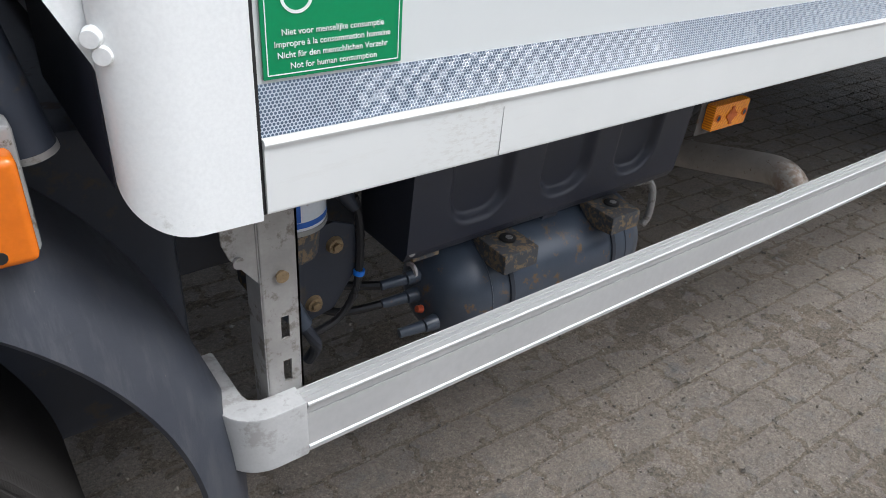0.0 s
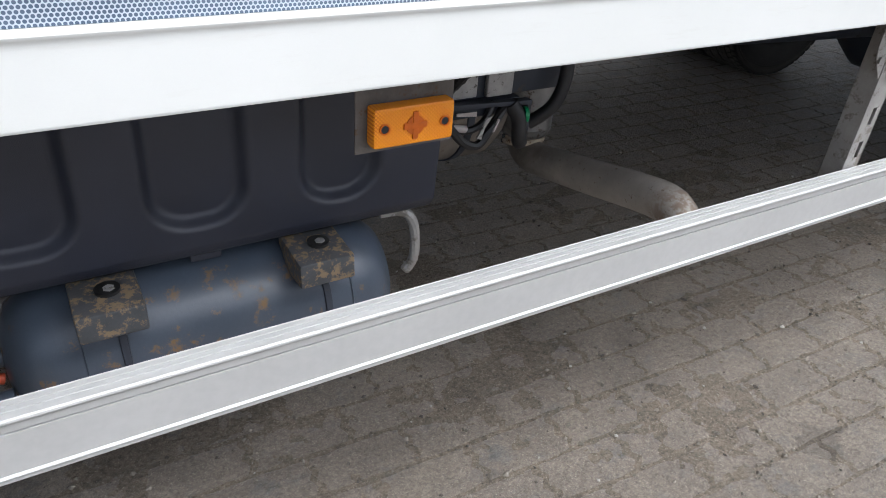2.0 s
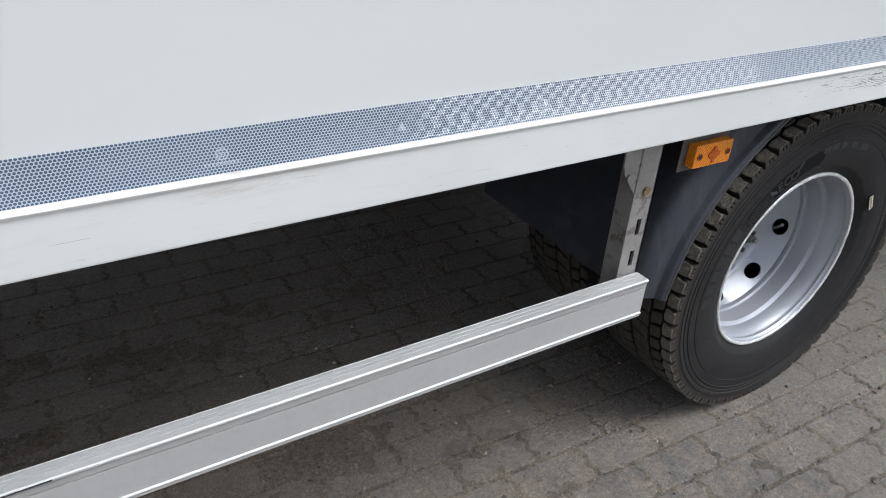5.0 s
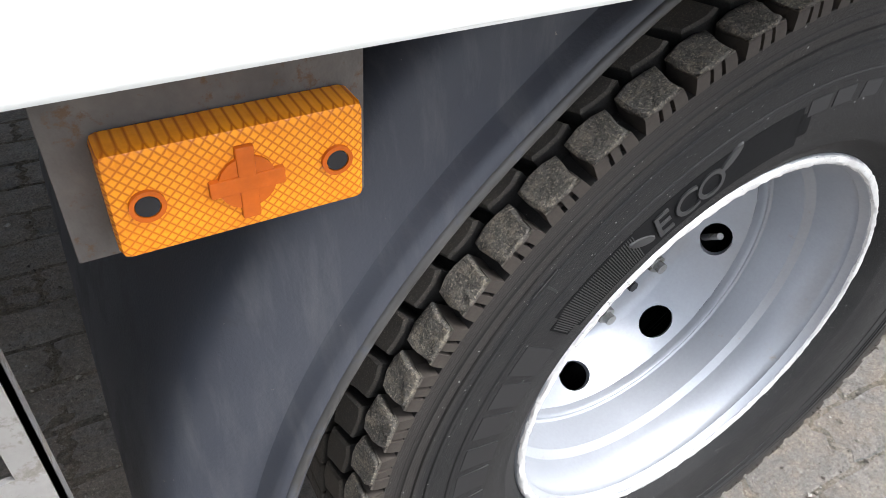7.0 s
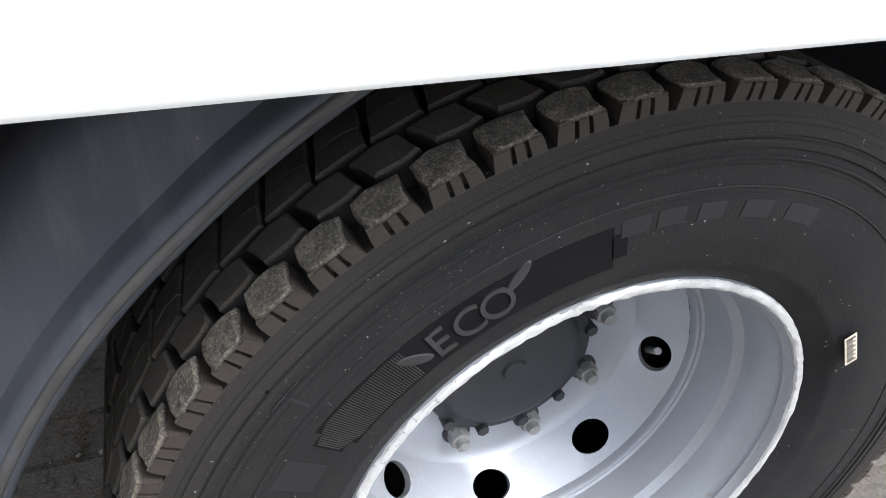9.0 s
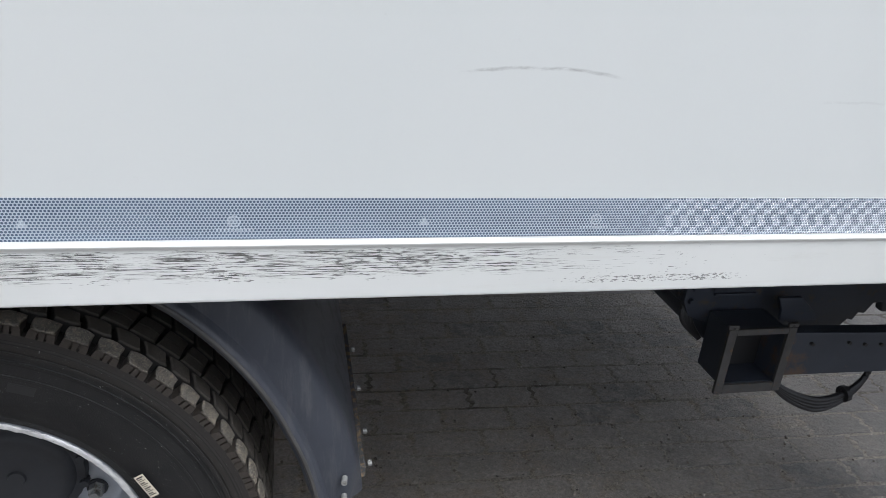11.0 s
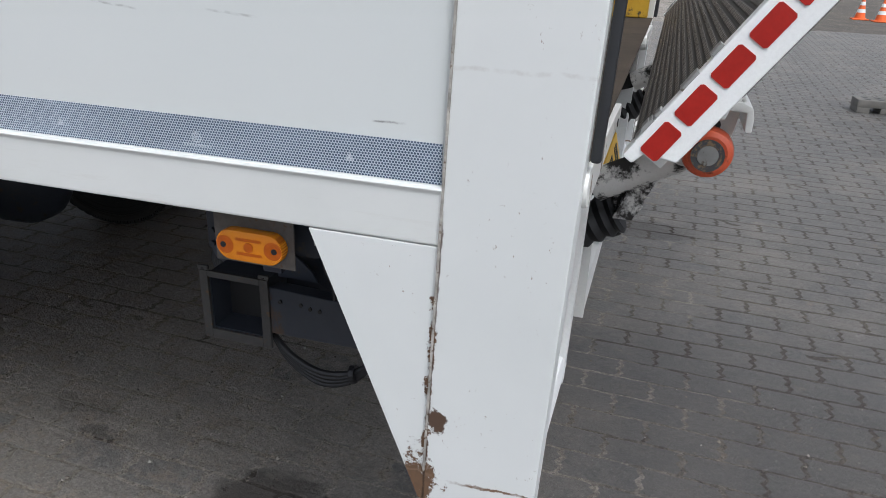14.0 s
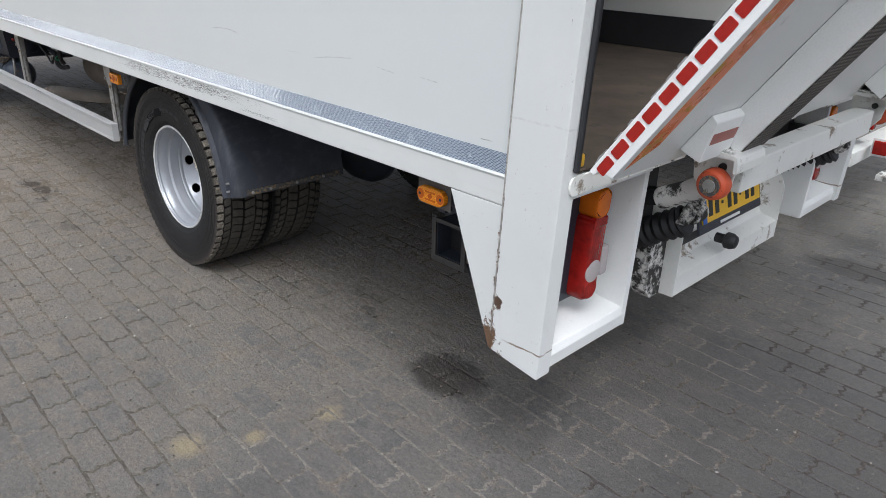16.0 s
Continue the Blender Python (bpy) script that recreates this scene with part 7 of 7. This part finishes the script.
def loft(sections):
    """A closed solid through rows of corners."""
    bm = bmesh.new()
    rows4 = [[bm.verts.new(p) for p in s] for s in sections]
    for p, q in zip(rows4, rows4[1:]):
        for i in range(len(p)):
            j = (i + 1) % len(p)
            bm.faces.new((p[i], p[j], q[j], q[i]))
    bm.faces.new(rows4[0])
    bm.faces.new(rows4[-1])
    bmesh.ops.recalc_face_normals(bm, faces=bm.faces)
    bmesh.ops.bevel(bm, geom=bm.edges[:], offset=0.005, segments=2, profile=0.5, affect="EDGES")
    return bm


part("beam", loft([[(5.452, 0.454, 0.570), (5.452, 0.454, 0.446), (5.46, 0.50, 0.446), (5.46, 0.50, 0.566)],
                   [(5.890, 0.255, 0.672), (5.832, 0.265, 0.575), (5.87, 0.315, 0.560), (5.92, 0.305, 0.665)]]), "stained_chassis", truck, "blue-black steel beam with rust stains")
part("arm", loft([[(5.885, 0.256, 0.673), (5.828, 0.266, 0.570), (5.91, 0.34, 0.556), (5.96, 0.33, 0.666)],
                  [(5.980, 0.106, 0.585), (5.972, 0.110, 0.500), (5.985, 0.17, 0.492), (5.995, 0.16, 0.58)]]), "chassis", truck, "blue-black angled arm")
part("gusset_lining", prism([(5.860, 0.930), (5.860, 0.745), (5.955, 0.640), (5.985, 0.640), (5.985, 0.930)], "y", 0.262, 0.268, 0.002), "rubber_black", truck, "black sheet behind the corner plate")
# These two are added, to make the white pillar foot behind read black.
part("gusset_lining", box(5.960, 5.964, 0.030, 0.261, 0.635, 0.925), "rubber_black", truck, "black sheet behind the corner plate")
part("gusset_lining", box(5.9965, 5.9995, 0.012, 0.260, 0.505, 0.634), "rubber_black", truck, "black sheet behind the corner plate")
part("arm_reflector", box(5.958, 5.988, 0.097, 0.103, 0.498, 0.572, 0.002), "red_lens", truck, "dull red reflector on the arm")
for k, (x, y, z) in enumerate(((5.50, 0.428, 0.552), (5.57, 0.396, 0.572), (5.60, 0.382, 0.575), (5.63, 0.368, 0.582))):
    part("bolt_hole", rod((x, y - 0.004, z), (x, y + 0.006, z), 0.0045, n=10), "ink", truck)
pump = part("lift_pump", prism([(5.215, 0.930), (5.215, 0.640), (5.232, 0.585), (5.262, 0.575), (5.275, 0.530), (5.310, 0.480), (5.370, 0.445), (5.470, 0.435), (5.560, 0.455), (5.615, 0.510), (5.640, 0.580), (5.640, 0.930)], "y", 0.60, 0.93, 0.014), "chassis", truck, "blue-black rounded pump housing")
part("pump_plate", prism([(5.225, 0.930), (5.225, 0.600), (5.245, 0.560), (5.300, 0.540), (5.420, 0.545), (5.520, 0.540), (5.590, 0.505), (5.690, 0.508), (5.715, 0.535), (5.730, 0.530), (5.742, 0.552), (5.762, 0.550), (5.780, 0.580), (5.806, 0.582), (5.812, 0.553), (5.862, 0.550), (5.866, 0.606), (5.900, 0.610), (5.900, 0.930)], "y", 0.565, 0.590, 0.004), "chassis", pump, "cut blue-black steel plate")
part("pump_rib", box(5.300, 5.415, 0.556, 0.565, 0.618, 0.626, 0.003), "chassis", pump)
for x, z in ((5.245, 0.640), (5.300, 0.640), (5.242, 0.605)):
    part("bolt", rod((x, 0.565, z), (x, 0.553, z), 0.008, n=6), "chassis", pump)
part("beam_bracket", prism([(5.435, 0.640), (5.500, 0.640), (5.545, 0.600), (5.560, 0.575), (5.455, 0.575), (5.450, 0.610)], "y", 0.500, 0.512, 0.003), "chassis", truck, "bent blue-black bracket on the beam")
for k in range(4):
    part("cable", hose([(5.445, 0.48, 0.430), (5.50, 0.46, 0.395 - 0.006 * k), (5.585, 0.447, 0.372 - 0.010 * k), (5.665, 0.452, 0.385 - 0.007 * k), (5.715, 0.455, 0.43), (5.72, 0.46, 0.50)], 0.008, 8, 7), "cable", truck, "black cable loop")
    part("cable", hose([(5.30, 0.60, 0.66), (5.262 - 0.006 * k, 0.585, 0.60), (5.255 - 0.007 * k, 0.57, 0.55), (5.285, 0.56, 0.50)], 0.007, 8, 6), "cable", truck, "black cable loop")
for k in range(3):
    part("cable", hose([(5.765 + 0.012 * k, 0.10, 0.935), (5.775 + 0.010 * k, 0.10, 0.88), (5.785 + 0.008 * k, 0.09, 0.83), (5.80, 0.09, 0.80 - 0.012 * k)], 0.004, 7, 6), "cable", truck, "thin black cable")
part("cable_tie", rod((5.660, 0.452, 0.380), (5.672, 0.453, 0.382), 0.022, n=10), "cable", truck)
part("lamp_bracket", prism([(5.60, 0.834), (5.76, 0.834), (5.80, 0.86), (5.80, 0.93), (5.60, 0.93)], "y", 0.110, 0.114, 0.001), "chassis", truck, "dark lamp bracket")
part("bracket_tab", box(5.760, 5.800, 0.100, 0.109, 0.86, 0.93, 0.002), "galv", truck, "small galvanised tab")

# ---- front wheel arch of the cab ----
FX = -1.06
part("front_tyre", moved(spun(tyre_profile(), 96), pose(FX, 0.20, CZ)), "rubber", truck, "black steer tyre under the wheel arch")
part("front_wheel", moved(spun([(0.258, -0.100), (0.252, -0.111), (0.236, -0.07), (0.22, -0.02), (0.14, -0.05), (0.0, -0.07)], 64), pose(FX, 0.20, CZ)), "silver", truck, "silver steel wheel")
part("front_tyre", moved(spun(tyre_profile(), 64), pose(FX, WIDE - 0.20, CZ)), "rubber", truck, "black steer tyre on the far side")
arch = spun([(0.560, 0.056), (0.556, 0.050), (0.562, 0.044), (0.600, 0.060), (0.625, 0.085), (0.640, 0.13), (0.645, 0.50), (0.632, 0.50), (0.628, 0.14), (0.612, 0.095), (0.590, 0.072)], 48, -14, 120, closed=True)
part("wheel_arch", moved(arch, pose(FX, 0, CZ)), "fender", truck, "dark grey plastic wheel arch, lightly scratched")
front_lamp = part("front_marker", box(-0.72, -0.621, 0.005, 0.040, 0.945, 1.046, 0.008, 3), "amber", truck, "amber front side marker lamp")
part("lamp_holder", box(-0.72, -0.615, 0.040, 0.075, 0.935, 1.062, 0.006), "cast", front_lamp, "grey lamp holder")
part("lamp_screw", rod((-0.652, 0.004, 0.958), (-0.652, 0.010, 0.958), 0.006, n=10), "ink", front_lamp)
tube = part("support_tube", rod((-0.646, 0.100, 1.240), (-0.600, 0.100, 1.012), 0.025, n=28), "chassis", truck, "open end of a dark steel tube")
part("tube_rim", rod((-0.6006, 0.100, 1.0150), (-0.5992, 0.100, 1.0080), 0.0255, n=28), "galv", tube, "worn bright rim of the tube")
part("tube_mouth", rod((-0.5996, 0.100, 1.0100), (-0.5990, 0.100, 1.0070), 0.0200, n=28), "ink", tube)
cab = part("cab_back", prism([(-2.3, 0.95), (-0.72, 0.95), (-0.66, 1.15), (-0.66, 2.3), (-0.9, 2.62), (-2.1, 2.62), (-2.75, 1.7), (-2.8, 0.95)], "y", 0.10, WIDE - 0.10, 0.03), "black_plastic", truck, "dark back of the cab")
part("engine_cover", box(-0.70, -0.42, 0.30, WIDE - 0.30, 0.45, 0.95, 0.03), "chassis", truck, "dark housing behind the cab")

# ---- the yard's far things ----
def barrier(x, y, yaw):
    """A white site barrier: round posts, top and bottom rail, many bars, on two grey feet."""
    ob = thing("site_barrier", "white metal site barrier with upright bars on grey plastic feet", "barrier", "site barriers", (x, y, 0))
    ob.rotation_euler[2] = radians(yaw)
    for sx in (-1.1, 1.1):
        part("post", rod((sx, 0, 0.10), (sx, 0, 1.15), 0.028, n=16), "white_gloss", ob)
    for z in (0.28, 1.10):
        part("rail", box(-1.08, 1.08, -0.018, 0.018, z, z + 0.035, 0.004), "white_gloss", ob)
    for k in range(23):
        sx = -1.0 + k * 2.0 / 22
        part("bar", rod((sx, 0, 0.31), (sx, 0, 1.105), 0.009, n=8), "white_gloss", ob)
    return ob


def foot_block(x, y, yaw):
    ob = thing("barrier_foot", "grey recycled plastic barrier foot with slots", "barrier foot", "barrier feet", (x, y, 0))
    ob.rotation_euler[2] = radians(yaw)
    bm = bmesh.new()
    box(-0.36, 0.36, -0.11, 0.11, 0.05, 0.12, 0.008, bm=bm)
    for sx in (-0.30, -0.10, 0.10, 0.30):
        box(sx - 0.055, sx + 0.055, -0.108, 0.108, 0.0, 0.052, 0.004, bm=bm)
    part("block", bm, "concrete", ob)
    for sx in (-0.27, -0.16, -0.05, 0.05, 0.16, 0.27):
        for sy in (-0.05, 0.05):
            part("socket", box(sx - 0.025, sx + 0.025, sy - 0.02, sy + 0.02, 0.119, 0.122), "ink", ob)
    return ob


barrier(8.33, 5.60, 89)
foot_block(8.32, 4.50, 5)
foot_block(8.36, 6.70, 4)
barrier(9.52, 4.40, -2)
foot_block(10.62, 4.36, 88)


def traffic_cone(x, y):
    ob = thing("traffic_cone", "orange traffic cone with white bands", "cone", "traffic cones", (x, y, 0))
    part("base", box(-0.17, 0.17, -0.17, 0.17, 0.0, 0.03, 0.01), "cone", ob)
    part("body", rod((0, 0, 0.03), (0, 0, 0.5), 0.12, 0.02, 24), "cone", ob)
    for z, r in ((0.16, 0.094), (0.32, 0.060)):
        part("band", rod((0, 0, z), (0, 0, z + 0.08), r, r - 0.016, 24), "white_ink", ob)
    return ob


traffic_cone(10.45, 18.7)
traffic_cone(10.80, 18.3)

# neighbour vehicle: its tail lift's folding steps and rear corner
other = thing("second_truck", "white truck parked beside, with grating steps at its back", "truck", at=(0, 0, 0))
NY = 2.85
part("load_floor", box(1.5, 6.02, NY + 0.2, NY + 2.6, 1.0, 1.12, 0.02), "white_dirty", other, "low white load floor")
part("rear_beam", box(5.96, 6.06, NY - 0.05, NY + 2.6, 0.52, 0.60, 0.01), "white_dirty", other, "white underrun beam")
part("chassis_tail", box(4.2, 5.94, NY + 0.7, NY + 1.9, 0.62, 0.98, 0.02), "rusty", other, "dark rusty chassis end")
part("rear_sill", box(6.0, 6.07, NY + 0.1, NY + 2.6, 0.90, 1.03, 0.006), "white_dirty", other)


def grating_step(x0, x1, y0, y1, z):
    """A folding step: folded rim and a plate pierced with rows of round openings."""
    st = part("grating_step", box(x0, x1, y0, y1, z - 0.016, z - 0.012), "ink", other, "perforated metal step")
    for a in ((x0, x1, y0 - 0.008, y0), (x0, x1, y1, y1 + 0.008), (x0 - 0.008, x0, y0, y1), (x1, x1 + 0.008, y0, y1)):
        part("rim", box(*a, z - 0.022, z + 0.006, 0.002), "galv", st)
    nx, ny = int((x1 - x0) / 0.022), int((y1 - y0) / 0.022)
    for i in range(nx + 1):
        a = x0 + (x1 - x0) * i / nx
        part("slat", box(a - 0.004, a + 0.004, y0, y1, z - 0.004, z), "alu", st)
    for i in range(1, ny):
        a = y0 + (y1 - y0) * i / ny
        part("slat", box(x0, x1, a - 0.004, a + 0.004, z - 0.0045, z - 0.0005), "alu", st)
    part("hinge_block", box(x0 - 0.05, x0 - 0.008, y0 + 0.02, y1 - 0.02, z - 0.03, z + 0.004, 0.004), "white_dirty", st, "chipped white hinge block")
    for y in (y0 + 0.04, y1 - 0.04):
        part("bolt", rod((x0 - 0.03, y, z + 0.004), (x0 - 0.03, y, z + 0.012), 0.008, n=6), "cast", st)


grating_step(6.20, 6.42, 2.94, 3.09, 0.47)
grating_step(6.27, 6.47, 3.30, 3.45, 0.74)
lampbox = part("lamp_box", box(6.09, 6.18, 2.97, 3.06, 0.565, 0.665, 0.006), "white_dirty", other, "white steel lamp box")
part("lens", box(6.10, 6.17, 2.962, 2.972, 0.578, 0.652, 0.004), "red_lens", lampbox, "dark red lens")
part("lens", box(6.178, 6.186, 2.98, 3.05, 0.578, 0.652, 0.003), "red_lens", lampbox)
part("ram", rod((5.7, NY + 0.25, 0.60), (6.04, NY + 0.22, 0.70), 0.03, n=20), "cast", other, "bright lift cylinder")
part("hose", hose([(5.9, NY + 0.10, 0.66), (6.00, NY + 0.06, 0.72), (6.03, NY + 0.18, 0.80), (5.95, NY + 0.3, 0.78)], 0.012, 8, 6), "cable", other)
part("red_lamp", box(6.03, 6.075, NY + 0.12, NY + 0.17, 0.70, 0.76, 0.008), "red_lens", other, "red lamp")
for y in (NY + 0.40, NY + 2.2):
    part("wheel", moved(spun(tyre_profile(), 48), pose(4.4, y, CZ)), "rubber", other, "black tyre")

# ---- paving bricks: rows along the truck, half-brick bond ----
PITCH_X, PITCH_Y, BW, BL = 0.2165, 0.1100, 0.1062, 0.2065
YAW = radians(-1.8)
rng = random.Random(11)


def brick_verts(r):
    """A worn paver: wavering sides, zigzag ends, rubbed edges and an uneven top, its joints filled nearly flush."""
    hx, hy, d = BL / 2, BW / 2, 0.0068
    ends = [(-0.97, -d), (-0.55, d), (-0.1, -d), (0.35, d), (0.75, -d), (0.97, 0.0)]
    side = (-0.72, -0.40, -0.08, 0.22, 0.50, 0.78)
    edge = [(hx * s, -hy) for s in side] + [(hx + dx, t * hy) for t, dx in ends] + [(hx * s, hy) for s in side[::-1]] + [(-hx + dx, t * hy) for t, dx in ends[::-1]]
    edge = [(x + r.uniform(-0.0028, 0.0028), y + r.uniform(-0.0026, 0.0026)) for x, y in edge]
    m = len(edge)
    t = [r.uniform(-0.0008, 0.0003) for _ in range(m)]
    out = [(x, y, -0.0022 + h) for (x, y), h in zip(edge, t)]
    out += [(x * (1 - 0.0055 / hx), y * (1 - 0.0055 / hy), h * 0.4) for (x, y), h in zip(edge, t)]
    out.append((r.uniform(-0.02, 0.02), 0, r.uniform(-0.0010, 0.0008)))
    faces = [(i, (i + 1) % m, m + (i + 1) % m, m + i) for i in range(m)]
    faces += [(m + i, m + (i + 1) % m, 2 * m) for i in range(m)]
    return out, faces


kinds = [brick_verts(rng) for _ in range(12)]
kind_meshes = []
for vs, fs in kinds:
    me = bpy.data.meshes.new("brick")
    me.from_pydata(vs, [], fs)
    me.materials.append(M["paving"])
    me.polygons.foreach_set("use_smooth", [True] * len(me.polygons))
    me.set_sharp_from_angle(angle=radians(17))
    kind_meshes.append(me)
spin = Matrix.Rotation(YAW, 3, "Z")
far_v, far_f = [], []
for j in range(-34, 150):
    for i in range(-40, 58):
        u = (i + (0.5 if j % 2 else 0.0)) * PITCH_X + 0.113
        v = j * PITCH_Y + 0.0545
        c = spin @ Vector((u, v, 0)) + Vector((4.036, -0.415, 0))
        if not (-4.0 < c.x < 13.0 and -3.4 < c.y < 15.0):
            continue
        if c.y > 5.0 and c.x < 4.0:
            continue
        k = rng.randrange(12)
        z = rng.uniform(-0.0010, 0.0006)
        m = Matrix.Translation((c.x, c.y, z)) @ Matrix.Rotation(YAW + rng.uniform(-0.012, 0.012), 4, "Z") @ Matrix.Rotation(rng.uniform(-0.004, 0.004), 4, "Y") @ Matrix.Rotation(rng.uniform(-0.007, 0.007), 4, "X")
        if -0.72 < c.y < 0.06 and 0.1 < c.x < 7.6 - 0.0 and (c.y < -0.06 or 2.0 < c.x < 6.4):
            ob = new("brick", kind_meshes[k])
            ob.parent = ground
            ob.matrix_basis = m
        else:
            base = len(far_v)
            far_v += [tuple(m @ Vector(p)) for p in kinds[k][0]]
            far_f += [tuple(base + a for a in f) for f in kinds[k][1]]
me = bpy.data.meshes.new("paving_field")
me.from_pydata(far_v, [], far_f)
me.materials.append(M["paving_far"])
me.polygons.foreach_set("use_smooth", [True] * len(me.polygons))
me.set_sharp_from_angle(angle=radians(17))
field = new("paving_field", me)
field.parent = ground
tagged(field, "weathered grey paving bricks", kind="stuff")

# sand trodden over the front of the yard: it fills the joints and laps over the pavers
NX, NY, CELL = 560, 270, 0.0105
dv, df = [], []
for i in range(NX + 1):
    x = -1.5 + i * CELL
    fade = min(max((x - 2.6) / 1.9, 0.0), 1.0) * 0.0026
    for j in range(NY + 1):
        y = -1.65 + j * CELL
        h = noise.fractal((x * 4.2, y * 5.6, 0.3), 1.0, 2.0, 3) * 0.0016 + noise.fractal((x * 21, y * 25, 4.0), 0.9, 2.1, 3) * 0.0012
        dv.append((x, y, -0.0010 + h - fade))
for i in range(NX):
    for j in range(NY):
        a = i * (NY + 1) + j
        q = (a, a + NY + 1, a + NY + 2, a + 1)
        if max(dv[p][2] for p in q) > -0.0022:
            df.append(q)
me = bpy.data.meshes.new("sand_drift")
me.from_pydata(dv, [], df)
me.materials.append(M["sand"])
me.polygons.foreach_set("use_smooth", [True] * len(me.polygons))
drift = new("sand_drift", me)
drift.parent = ground
tagged(drift, "brown sand trodden over the paving bricks", kind="stuff")

# loose stones and grit on the pavers
rng = random.Random(23)
gv, gf = [], []
for k in range(30000):
    if k % 5 < 3:
        # most of it lies in the joints
        i, j, along = rng.randrange(-26, 24), rng.randrange(-14, 17), rng.random()
        u = (i + (0.5 if j % 2 else 0.0) + (along if k % 3 else 0.0)) * PITCH_X + 0.003 + rng.gauss(0, 0.0045)
        v = (j + (0.0 if k % 3 else along)) * PITCH_Y + rng.gauss(0, 0.0045)
        c = spin @ Vector((u, v, 0))
        x, y = c.x + 4.036, c.y - 0.415
    else:
        x, y = rng.uniform(-1.2, 8.6), rng.uniform(-1.6, 1.4)
    if x > 5.5 and rng.random() < 0.3:
        continue
    s = 0.0013 + (0.0062 if x < 4.2 else 0.0055) * rng.random() ** (4 if x < 4.2 else 6)
    base = len(gv)
    for dx, dy, dz in ((1, 0, 0), (0, 1, 0), (-1, 0, 0), (0, -1, 0), (0, 0, 1), (0, 0, -1)):
        gv.append((x + (dx + rng.uniform(-0.35, 0.35)) * s, y + (dy + rng.uniform(-0.35, 0.35)) * s, 0.0004 + s * 0.5 + dz * s * 0.8))
    for a in range(4):
        gf += [(base + a, base + (a + 1) % 4, base + 4), (base + (a + 1) % 4, base + a, base + 5)]
me = bpy.data.meshes.new("loose_grit")
me.from_pydata(gv, [], gf)
me.materials.append(M["grit"])
grit_ob = new("loose_grit", me)
grit_ob.parent = ground
tagged(grit_ob, "scattered grit and small pale stones", kind="stuff")
